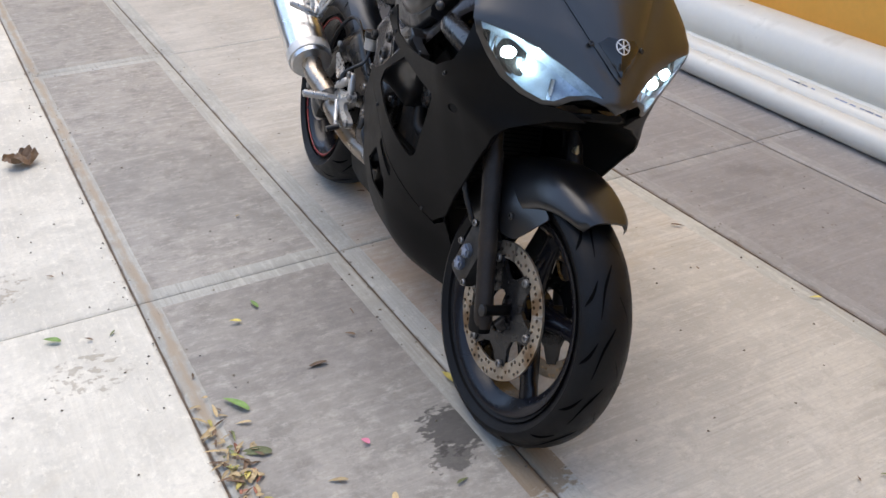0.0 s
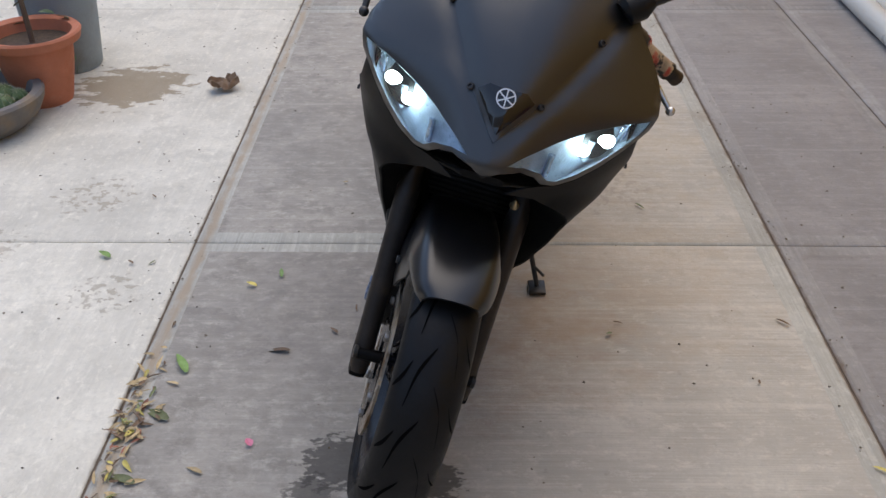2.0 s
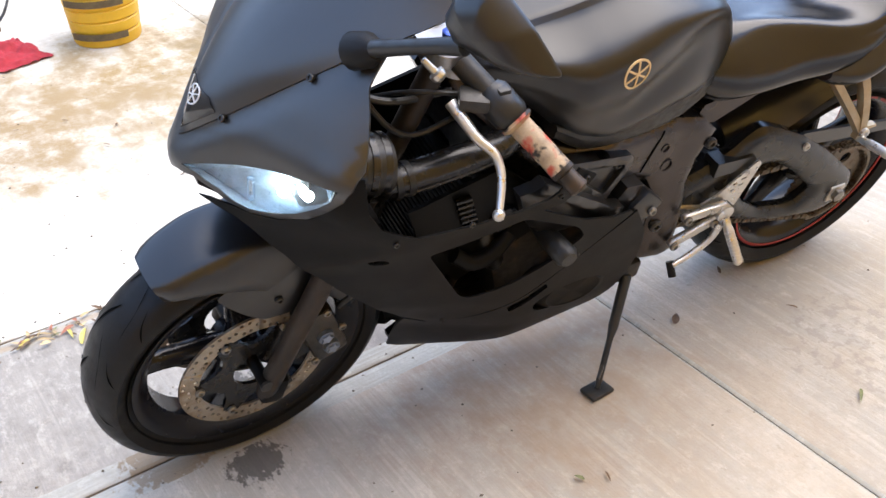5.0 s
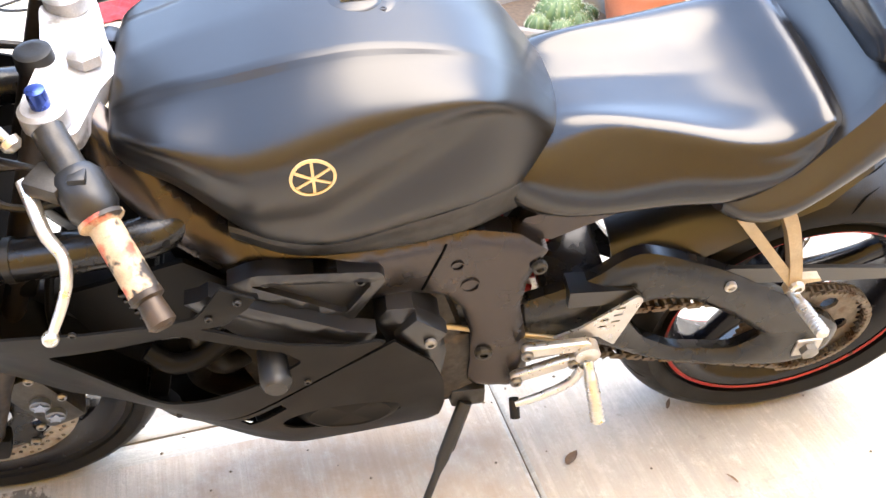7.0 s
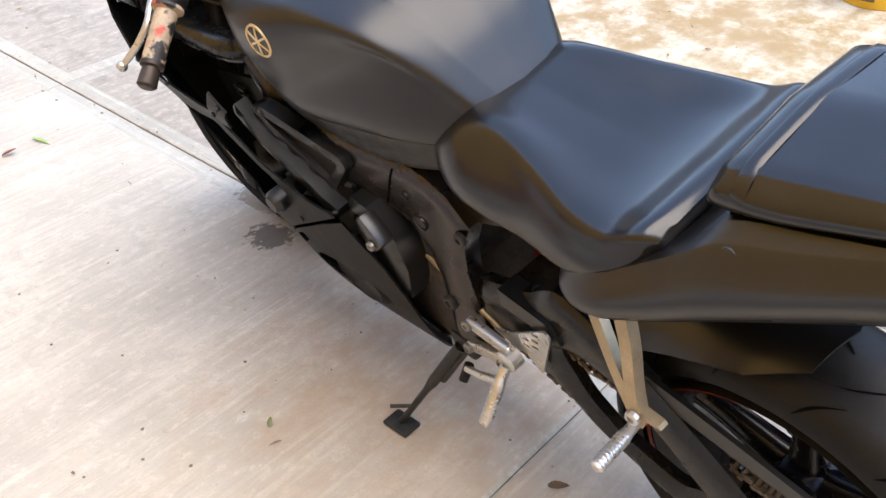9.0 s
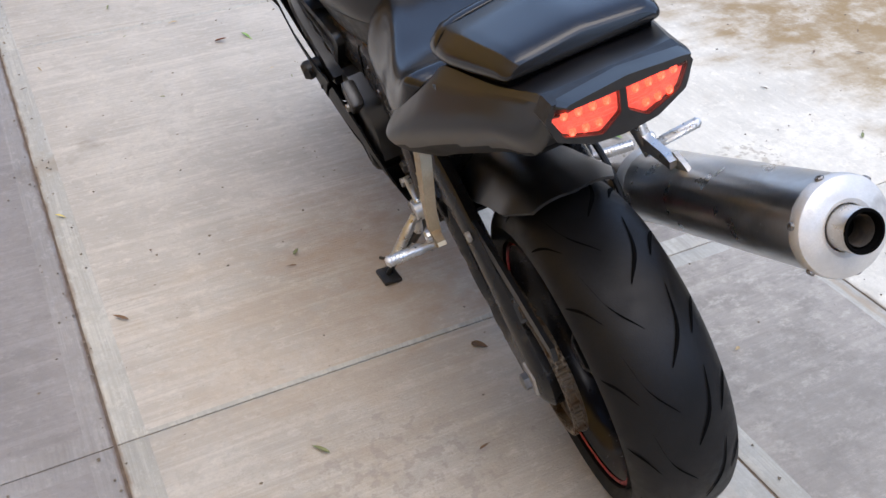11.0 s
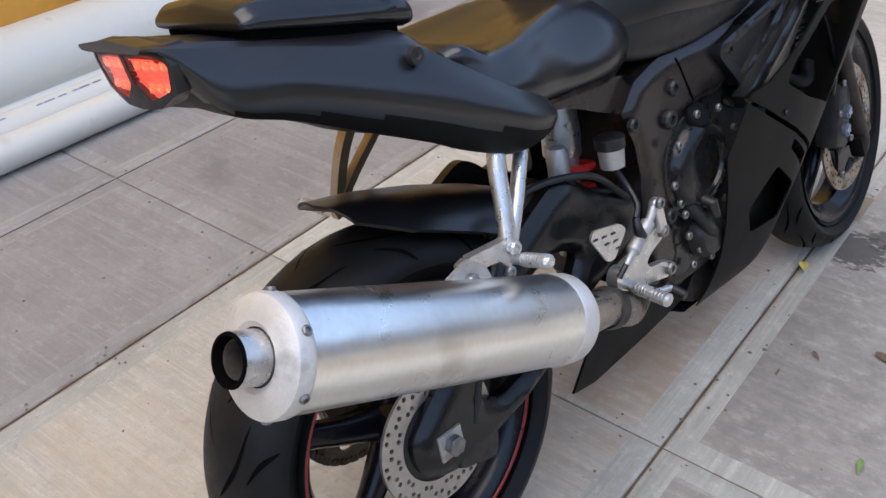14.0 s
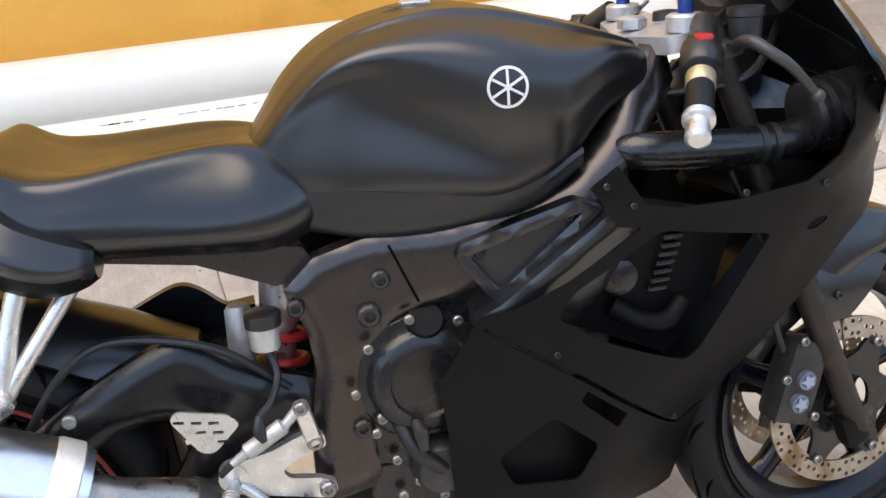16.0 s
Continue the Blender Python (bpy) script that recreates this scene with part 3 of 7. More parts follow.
def holed_disc(r0, r1, thick, n_holes, rows, hole=0.004, x=0.0):
    """A brake disc with drilled holes."""
    circle = lambda r, n, cy=0.0, cz=0.0: [(cy + r * math.cos(a), cz + r * math.sin(a)) for a in np.linspace(0, 2 * math.pi, n, endpoint=False)]
    bm = bmesh.new()
    seg = n_holes
    # One slice with its holes, turned round the axle.
    for k in range(seg):
        a0, a1 = 2 * math.pi * k / seg, 2 * math.pi * (k + 1) / seg
        arc = [(r1 * math.cos(a), r1 * math.sin(a)) for a in np.linspace(a0, a1, 5)] + [(r0 * math.cos(a), r0 * math.sin(a)) for a in np.linspace(a1, a0, 5)]
        holes = []
        for j, f in enumerate(rows):
            am = a0 + (a1 - a0) * (0.25 + 0.5 * ((j + k) % 2))
            rr = r0 + (r1 - r0) * f
            holes.append(circle(hole, 6, rr * math.cos(am), rr * math.sin(am)))
        panel(arc, lambda u, v, d: (x + (thick / 2 if d == 0 else -thick / 2), u, v), holes, 1.0, 0.05, bm)
    bmesh.ops.remove_doubles(bm, verts=bm.verts, dist=1e-5)
    return bm


def wheel(name, label, centre, radius, width, rim_w, n_spokes, stripe):
    hub = new(name)
    hub.parent, hub.location = bike, centre
    tagged(hub, label)
    rim_r = 0.222
    tyre = part("tyre", spin(tyre_profile(radius, width, rim_r), n=96), rubber, hub, "worn black road tyre")
    cuts = bmesh.new()
    count = 15
    for k in range(count):
        th = 2 * math.pi * k / count
        for s in (1, -1):
            off = 0.0 if s > 0 else math.pi / count
            tread_cut(cuts, radius, width, [(0.05 * s, th + off), (0.3 * s, th + off + 0.16), (0.42 * s, th + off + 0.36)])
            tread_cut(cuts, radius, width, [(0.45 * s, th + off + 0.1), (0.62 * s, th + off + 0.2), (0.85 * s, th + off + 0.27)])
    part("tread_groove", cuts, groove_black, tyre)
    w = rim_w / 2
    rim = part("rim", spin([(-w, rim_r + 0.004), (-w * 0.97, rim_r - 0.006), (-w * 0.8, rim_r - 0.018), (-w * 0.45, rim_r - 0.034), (w * 0.45, rim_r - 0.034),
                            (w * 0.8, rim_r - 0.018), (w * 0.97, rim_r - 0.006), (w, rim_r + 0.004), (w * 0.8, rim_r - 0.004), (0, rim_r - 0.022), (-w * 0.8, rim_r - 0.004)], n=72, closed=True), gloss_rim, hub)
    core = spin([(-0.05, 0.0), (-0.05, 0.028), (-0.035, 0.048), (0.035, 0.048), (0.05, 0.028), (0.05, 0.0)], n=28)
    part("hub", core, gloss_rim, rim)
    for k in range(n_spokes):
        a = 2 * math.pi * k / n_spokes + 0.3
        rings = []
        for f in np.linspace(0, 1, 9):
            r = 0.035 + f * (rim_r - 0.06)
            t = 0.020 + 0.010 * (1 - f) ** 2 + 0.016 * max(0, f - 0.75) ** 1.0
            d = 0.016 + 0.012 * (1 - f) + 0.02 * max(0, f - 0.8)
            b = a + 0.10 * f
            rings.append([(dx * d, r * math.cos(b) - tt * t * math.sin(b), r * math.sin(b) + tt * t * math.cos(b))
                          for dx, tt in [(math.cos(q), math.sin(q)) for q in np.linspace(0, 2 * math.pi, 10, endpoint=False)]])
        part("spoke", loft(rings), gloss_rim, rim)
    if stripe:
        for s in (1, -1):
            part("rim_stripe", spin([(s * (w + 0.002), rim_r + 0.0045), (s * (w + 0.0035), rim_r + 0.002), (s * (w + 0.0035), rim_r - 0.0015), (s * (w + 0.001), rim_r - 0.003)], n=72, closed=True), faded_red, rim, "faded red stripe round the rim edge")
    return hub


gloss_rim = material("gloss_rim", (0.006, 0.006, 0.009), 0.25, spec=0.36, vary=0.1, size=20, rough_vary=0.03)
front_wheel = wheel("front_wheel", "front wheel with black five-spoke rim and twin drilled discs", (0, 0, 0.288), 0.292, 0.124, 0.098, 5, False)
rear_wheel = wheel("rear_wheel", "rear wheel with black rim and red rim stripe", (-0.006, 1.371, 0.310), 0.311, 0.182, 0.15, 5, True)
for s in (1, -1):
    disc = part("brake_disc", holed_disc(0.112, 0.149, 0.005, 30, (0.2, 0.5, 0.8), 0.0042, s * 0.068), disc_steel, front_wheel, "drilled rust-tinted brake disc")
    star = []
    for k in range(6):
        for da, r in ((-0.13, 0.119), (0.13, 0.119), (0.30, 0.086), (0.5236, 0.076), (0.747, 0.086)):
            a = 2 * math.pi * k / 6 + da
            star.append((r * math.cos(a), r * math.sin(a)))
    eye_hole = [(0.046 * math.cos(a), 0.046 * math.sin(a)) for a in np.linspace(0, 2 * math.pi, 24, endpoint=False)]
    part("disc_carrier", plate(star, s * 0.063, s * 0.071, 0.0015, (eye_hole,)), engine_black, disc, "black six-armed disc carrier")
    for k in range(6):
        a = 2 * math.pi * k / 6
        bolt((s * 0.072, 0.112 * math.cos(a), 0.112 * math.sin(a)), (s, 0, 0), disc, 0.009, bolt_steel, "rivet")
rear_disc = part("brake_disc", holed_disc(0.07, 0.11, 0.005, 24, (0.25, 0.55, 0.82), 0.0042, -0.098), rear_steel, rear_wheel, "small drilled rear brake disc")
part("disc_carrier", spin([(-0.09, 0.03), (-0.1, 0.032), (-0.1, 0.06), (-0.096, 0.073), (-0.09, 0.07)], n=32, closed=True), dark_metal, rear_disc)

# Sprocket and chain.
teeth = []
for k in range(44):
    for f, r in ((0.0, 0.104), (0.3, 0.111), (0.5, 0.111), (0.8, 0.104)):
        a = 2 * math.pi * (k + f) / 44
        teeth.append((r * math.cos(a), r * math.sin(a)))
ovals = []
for k in range(6):
    a = 2 * math.pi * k / 6
    ovals.append([((0.075 + 0.016 * math.cos(b)) * math.cos(a + 0.22 * math.sin(b)), (0.075 + 0.016 * math.cos(b)) * math.sin(a + 0.22 * math.sin(b))) for b in np.linspace(0, 2 * math.pi, 10, endpoint=False)])
sprocket = part("sprocket", panel(teeth, lambda u, v, d: (0.103 - (0 if d == 0 else 0.006), u, v), ovals, 1.0, 0.05), chain_steel, rear_wheel, "grimy rear sprocket")
chain_line = []
for a in np.linspace(1.75, -1.75, 40):
    chain_line.append((1.38 + 0.108 * math.cos(a), 0.314 + 0.108 * math.sin(a)))
chain_line += [(1.38 + (0.86 - 1.38) * f, 0.208 + (0.37 - 0.208) * f) for f in np.linspace(0.05, 1, 34)]
chain_line += [(0.86 + 0.04 * math.cos(a), 0.405 + 0.04 * math.sin(a)) for a in np.linspace(-1.7, -4.5, 9)]
chain_line += [(0.86 + (1.38 - 0.86) * f, 0.447 + (0.42 - 0.447) * f) for f in np.linspace(0.02, 0.95, 34)]
chain_bm = bmesh.new()
for k, ((y0, z0), (y1, z1)) in enumerate(zip(chain_line, chain_line[1:])):
    a = math.atan2(z1 - z0, y1 - y0)
    for x in ((-0.006, 0.006) if k % 2 else (-0.009, 0.009)):
        b = box((0.100 + x, (y0 + y1) / 2, (z0 + z1) / 2), (0.0024, math.hypot(y1 - y0, z1 - z0) * 1.25, 0.013), 0.0, Matrix.Rotation(a, 4, "X"))
        me = bpy.data.meshes.new("link")
        b.to_mesh(me)
        b.free()
        chain_bm.from_mesh(me)
        bpy.data.meshes.remove(me)
    tube([(0.088, y0, z0), (0.112, y0, z0)], 0.005, 6, bm=chain_bm)
part("drive_chain", chain_bm, chain_steel, bike, "grimy drive chain")

# Tank, seats and tail.
tank = part("fuel_tank", skin([
    (0.358, [(0.085, 0.865), (0.094, 0.867), (0.10, 0.872), (0.102, 0.880), (0.098, 0.892), (0.07, 0.896), (0.06, 0.900), (0, 0.903)]),
    (0.372, [(0.105, 0.852), (0.118, 0.862), (0.124, 0.876), (0.126, 0.890), (0.120, 0.908), (0.088, 0.914), (0.080, 0.919), (0, 0.922)]),
    (0.43, [(0.135, 0.835), (0.150, 0.850), (0.158, 0.868), (0.164, 0.888), (0.158, 0.922), (0.092, 0.932), (0.082, 0.939), (0, 0.944)]),
    (0.50, [(0.163, 0.775), (0.180, 0.798), (0.188, 0.825), (0.197, 0.864), (0.184, 0.916), (0.104, 0.952), (0.095, 0.960), (0, 0.963)]),
    (0.55, [(0.168, 0.748), (0.184, 0.775), (0.188, 0.812), (0.203, 0.868), (0.190, 0.926), (0.110, 0.966), (0.101, 0.974), (0, 0.977)]),
    (0.60, [(0.168, 0.738), (0.183, 0.765), (0.183, 0.812), (0.200, 0.878), (0.187, 0.938), (0.112, 0.977), (0.103, 0.983), (0, 0.985)]),
    (0.66, [(0.164, 0.744), (0.177, 0.775), (0.171, 0.835), (0.185, 0.892), (0.177, 0.948), (0.108, 0.980), (0.100, 0.985), (0, 0.987)]),
    (0.74, [(0.153, 0.752), (0.164, 0.790), (0.154, 0.862), (0.159, 0.908), (0.163, 0.948), (0.098, 0.966), (0.092, 0.970), (0, 0.974)]),
    (0.80, [(0.138, 0.748), (0.147, 0.790), (0.140, 0.868), (0.138, 0.903), (0.144, 0.929), (0.090, 0.943), (0.080, 0.945), (0, 0.948)]),
    (0.85, [(0.118, 0.748), (0.125, 0.790), (0.120, 0.845), (0.117, 0.868), (0.111, 0.887), (0.075, 0.902), (0.060, 0.904), (0, 0.907)]),
    (0.89, [(0.098, 0.765), (0.101, 0.790), (0.097, 0.818), (0.092, 0.832), (0.083, 0.842), (0.055, 0.852), (0.040, 0.853), (0, 0.855)]),
    (0.91, [(0.080, 0.780), (0.082, 0.790), (0.080, 0.801), (0.075, 0.810), (0.066, 0.818), (0.045, 0.826), (0.030, 0.827), (0, 0.829)]),
], 72, 48, corners=(5, 6)), matte_black, bike, "matte black fuel tank with sculpted knee recesses", 100)
skirt = part("tank_skirt", skin([
    (0.48, [(0.145, 0.765), (0.168, 0.772), (0.172, 0.785), (0.16, 0.80), (0, 0.80)]),
    (0.56, [(0.145, 0.715), (0.166, 0.722), (0.172, 0.74), (0.165, 0.765), (0, 0.77)]),
    (0.68, [(0.14, 0.70), (0.156, 0.708), (0.160, 0.735), (0.157, 0.765), (0, 0.77)]),
    (0.78, [(0.125, 0.70), (0.138, 0.708), (0.143, 0.74), (0.142, 0.775), (0, 0.78)]),
    (0.86, [(0.10, 0.715), (0.114, 0.722), (0.118, 0.745), (0.112, 0.775), (0, 0.78)]),
], 26, 10), plastic_black, bike, "black tank side skirts")
seat = part("rider_seat", skin([
    (0.815, [(0.09, 0.735), (0.10, 0.742), (0.104, 0.750), (0.102, 0.757), (0.088, 0.766), (0.05, 0.769), (0, 0.769)]),
    (0.85, [(0.115, 0.712), (0.130, 0.735), (0.130, 0.762), (0.118, 0.785), (0.088, 0.808), (0.05, 0.812), (0, 0.812)]),
    (0.90, [(0.125, 0.700), (0.150, 0.730), (0.148, 0.765), (0.124, 0.806), (0.090, 0.832), (0.05, 0.832), (0, 0.830)]),
    (0.96, [(0.13, 0.704), (0.158, 0.732), (0.154, 0.768), (0.124, 0.814), (0.096, 0.840), (0.055, 0.834), (0, 0.829)]),
    (1.04, [(0.13, 0.712), (0.160, 0.736), (0.160, 0.770), (0.142, 0.806), (0.116, 0.836), (0.06, 0.828), (0, 0.823)]),
    (1.12, [(0.13, 0.720), (0.170, 0.742), (0.176, 0.772), (0.164, 0.802), (0.140, 0.830), (0.07, 0.824), (0, 0.822)]),
    (1.18, [(0.128, 0.732), (0.168, 0.752), (0.178, 0.778), (0.170, 0.806), (0.150, 0.834), (0.08, 0.836), (0, 0.836)]),
    (1.225, [(0.118, 0.760), (0.152, 0.780), (0.163, 0.804), (0.162, 0.830), (0.150, 0.856), (0.085, 0.859), (0, 0.859)]),
    (1.25, [(0.10, 0.785), (0.126, 0.795), (0.136, 0.812), (0.142, 0.832), (0.136, 0.850), (0.08, 0.858), (0, 0.860)]),
], 56, 40), seat_vinyl, bike, "black vinyl rider seat", 70)
tail = part("tail_fairing", skin([
    (1.112, [(0, 0.73), (0.12, 0.706), (0.160, 0.710), (0.176, 0.730), (0.164, 0.746), (0.13, 0.748), (0, 0.748)]),
    (1.130, [(0, 0.732), (0.125, 0.698), (0.172, 0.704), (0.196, 0.733), (0.178, 0.757), (0.14, 0.759), (0, 0.757)]),
    (1.158, [(0, 0.738), (0.13, 0.694), (0.180, 0.702), (0.209, 0.738), (0.186, 0.772), (0.14, 0.774), (0, 0.77)]),
    (1.19, [(0, 0.745), (0.13, 0.696), (0.180, 0.706), (0.213, 0.750), (0.187, 0.790), (0.145, 0.792), (0, 0.78)]),
    (1.22, [(0, 0.755), (0.13, 0.708), (0.175, 0.718), (0.209, 0.766), (0.178, 0.812), (0.150, 0.815), (0, 0.80)]),
    (1.27, [(0, 0.77), (0.128, 0.732), (0.164, 0.741), (0.196, 0.792), (0.164, 0.850), (0.143, 0.852), (0, 0.845)]),
    (1.315, [(0, 0.785), (0.122, 0.758), (0.153, 0.766), (0.182, 0.816), (0.150, 0.882), (0.128, 0.900), (0, 0.904)]),
    (1.40, [(0, 0.815), (0.106, 0.801), (0.132, 0.808), (0.156, 0.854), (0.131, 0.906), (0.114, 0.920), (0, 0.924)]),
    (1.48, [(0, 0.848), (0.092, 0.842), (0.114, 0.848), (0.130, 0.888), (0.110, 0.930), (0.102, 0.938), (0, 0.943)]),
    (1.555, [(0, 0.880), (0.08, 0.876), (0.098, 0.880), (0.106, 0.908), (0.092, 0.951), (0.083, 0.958), (0, 0.963)]),
    (1.597, [(0, 0.945), (0.06, 0.945), (0.078, 0.947), (0.086, 0.955), (0.083, 0.963), (0.074, 0.967), (0, 0.972)]),
    (1.622, [(0, 0.963), (0.05, 0.963), (0.066, 0.9635), (0.073, 0.966), (0.075, 0.969), (0.068, 0.971), (0, 0.977)]),
], 64, 36, corners=(4, 5)), satin_black, bike, "matte black wedge-shaped tail fairing", 32)
pillion = part("passenger_seat", skin([
    (1.285, [(0.10, 0.900), (0.118, 0.906), (0.121, 0.914), (0.10, 0.922), (0, 0.926)]),
    (1.298, [(0.110, 0.902), (0.128, 0.910), (0.130, 0.930), (0.110, 0.952), (0, 0.964)]),
    (1.36, [(0.114, 0.920), (0.130, 0.927), (0.130, 0.944), (0.108, 0.967), (0, 0.981)]),
    (1.43, [(0.104, 0.936), (0.118, 0.942), (0.118, 0.957), (0.100, 0.977), (0, 0.988)]),
    (1.485, [(0.092, 0.949), (0.106, 0.954), (0.106, 0.967), (0.090, 0.982), (0, 0.991)]),
    (1.505, [(0.086, 0.954), (0.100, 0.957), (0.100, 0.967), (0.084, 0.978), (0, 0.987)]),
    (1.511, [(0.080, 0.957), (0.093, 0.959), (0.093, 0.965), (0.078, 0.973), (0, 0.981)]),
], 40, 22, corners=(3,)), seat_vinyl, bike, "black vinyl passenger seat", 60)
# Near-black filler that stands in for the shade between seat and tail.
part("seat_base", skin([
    (1.31, [(0.11, 0.885), (0.118, 0.886), (0.118, 0.922), (0.10, 0.925), (0, 0.926)]),
    (1.40, [(0.10, 0.91), (0.107, 0.911), (0.107, 0.940), (0.09, 0.942), (0, 0.943)]),
    (1.497, [(0.085, 0.935), (0.092, 0.936), (0.092, 0.960), (0.08, 0.962), (0, 0.963)]),
], 12, 8), groove_black, pillion, "near-black filler for the shaded gap below the passenger seat")
# Nose: front sheet over x and z.
SLICES = [
    (0.70, [(0, -0.055), (0.05, -0.045), (0.12, 0.0), (0.18, 0.06), (0.225, 0.13), (0.25, 0.2)]),
    (0.765, [(0, -0.088), (0.05, -0.072), (0.12, -0.012), (0.19, 0.055), (0.24, 0.115), (0.27, 0.18)]),
    (0.80, [(0, -0.078), (0.05, -0.062), (0.12, -0.012), (0.19, 0.042), (0.245, 0.098), (0.27, 0.15)]),
    (0.86, [(0, -0.046), (0.05, -0.034), (0.12, 0.004), (0.19, 0.04), (0.245, 0.075), (0.27, 0.12)]),
    (0.90, [(0, -0.018), (0.05, -0.006), (0.12, 0.032), (0.18, 0.06), (0.235, 0.098), (0.26, 0.13)]),
    (0.95, [(0, 0.024), (0.05, 0.034), (0.12, 0.070), (0.17, 0.098), (0.205, 0.125), (0.24, 0.16)]),
    (1.00, [(0, 0.074), (0.05, 0.084), (0.11, 0.116), (0.15, 0.142), (0.182, 0.17), (0.22, 0.21)]),
    (1.05, [(0, 0.135), (0.05, 0.147), (0.10, 0.175), (0.14, 0.215), (0.172, 0.262), (0.2, 0.31)]),
    (1.10, [(0, 0.205), (0.04, 0.213), (0.08, 0.232), (0.115, 0.262), (0.145, 0.30), (0.17, 0.34)]),
    (1.15, [(0, 0.285), (0.03, 0.29), (0.06, 0.302), (0.09, 0.325), (0.115, 0.35), (0.14, 0.38)]),
]
nose_rows = [(z, spline(row, 25)) for z, row in SLICES]
nose_fine = spline([np.array([z, *np.interp(np.linspace(0, 0.27, 40), [p[0] for p in row], [p[1] for p in row])]) for z, row in nose_rows], 70)
nose_z = [r[0] for r in nose_fine]


def nose_y(x, z):
    x = min(abs(x), 0.27) / 0.27 * 39
    k = min(max(int(np.searchsorted(nose_z, z)) - 1, 0), len(nose_z) - 2)
    f = (z - nose_z[k]) / (nose_z[k + 1] - nose_z[k])
    i = min(int(x), 38)
    g = x - i
    a = nose_fine[k][1 + i] * (1 - g) + nose_fine[k][2 + i] * g
    b = nose_fine[k + 1][1 + i] * (1 - g) + nose_fine[k + 1][2 + i] * g
    edge = float(np.interp(z, [0.80, 0.822, 0.872, 0.962, 1.02], [0.004, 0.014, 0.060, 0.128, 0.168]))
    dent = 0.011 * math.exp(-((x / 39 * 0.27 - edge) / 0.022) ** 2) * min(1.0, max(0.0, (z - 0.79) / 0.04)) * min(1.0, max(0.0, (1.04 - z) / 0.06))
    return float(a * (1 - f) + b * f) + dent


def on_nose(lift=0.0, deep=0.004):
    return lambda x, z, d: (x * (1 + 2.0 * (lift if d == 0 else lift - deep)), nose_y(x, z) - 0.75 * (lift if d == 0 else lift - deep), z + 0.6 * (lift if d == 0 else lift - deep))


LENS = [(0.032, 0.785), (0.060, 0.802), (0.105, 0.824), (0.155, 0.843), (0.205, 0.857), (0.246, 0.862), (0.236, 0.838), (0.21, 0.805), (0.18, 0.775), (0.15, 0.757), (0.120, 0.749), (0.104, 0.754), (0.088, 0.772), (0.060, 0.784)]
mirror_of = lambda loop: [(-x, z) for x, z in reversed(loop)]
half_edge = [(0.024, 0.772), (0.056, 0.778), (0.080, 0.766), (0.096, 0.748), (0.12, 0.740), (0.155, 0.748), (0.19, 0.768), (0.218, 0.80), (0.248, 0.842), (0.256, 0.866), (0.252, 0.892), (0.238, 0.918), (0.215, 0.948), (0.19, 0.975), (0.178, 0.995)]
screen_half = [(0.0, 0.812), (0.012, 0.822), (0.057, 0.872), (0.124, 0.962), (0.165, 1.02), (0.178, 1.048), (0.165, 1.06), (0.145, 1.085), (0.12, 1.11), (0.08, 1.13), (0.0, 1.14)]
cowl_edge = [(0, 0.758)] + half_edge + [(0.16, 1.02)] + [(0.06, 0.905), (0.0, 0.86)]
cowl_loop = cowl_edge + [(-x, z) for x, z in reversed(cowl_edge[1:-1])]
nose = part("nose_cowl", panel(cowl_loop, on_nose(0.0, 0.004), (LENS, mirror_of(LENS)), 0.004, 0.012), nose_black, bike, "matte black nose cowl", 50)
screen_loop = screen_half + [(-x, z) for x, z in reversed(screen_half[1:-1])]
screen = part("windscreen", panel(screen_loop, on_nose(0.004, 0.004), (), 0.004, 0.014), nose_black, bike, "windscreen painted matte black", 50)
badge_loop = [(0.0, 0.822), (0.046, 0.872), (0.03, 0.886), (-0.03, 0.886), (-0.046, 0.872)]
part("badge_panel", panel(badge_loop, on_nose(0.0055, 0.001), (), 0.001, 0.012), gloss_black, screen, "clear gloss black window on the screen")


def ring_badge(place, radius, mat, parent, label):
    """A round badge: a ring with a plain six-armed star of bars."""
    bm = bmesh.new()
    circle = lambda r, n=28: [(r * math.cos(a), r * math.sin(a)) for a in np.linspace(0, 2 * math.pi, n, endpoint=False)]
    panel(circle(radius), place, (circle(radius * 0.87),), 0.0015, radius * 0.5, bm)
    for k in range(3):
        a = math.pi / 2 + k * math.pi / 3
        c, s, h, w = math.cos(a), math.sin(a), radius * 0.84, radius * 0.062
        panel([(c * h - s * w, s * h + c * w), (c * h + s * w, s * h - c * w), (-c * h + s * w, -s * h - c * w), (-c * h - s * w, -s * h + c * w)], place, (), 0.0015, radius * 0.4, bm)
    return part("round_badge", bm, mat, parent, label)


nose_on = on_nose(0.0075, 0.0015)
ring_badge(lambda u, v, d: nose_on(u, 0.874 + v * 0.85, d), 0.0155, silver_leaf, screen, "round silver badge of plain bars")
for s in (1, -1):
    for x, z in ((0.057, 0.868), (0.124, 0.958), (0.160, 1.012)):
        p = Vector(on_nose(0.004, 0)(s * x, z, 0))
        bolt(p, (s * 0.3, -0.7, 0.6), screen, 0.006, plastic_black, "screw")

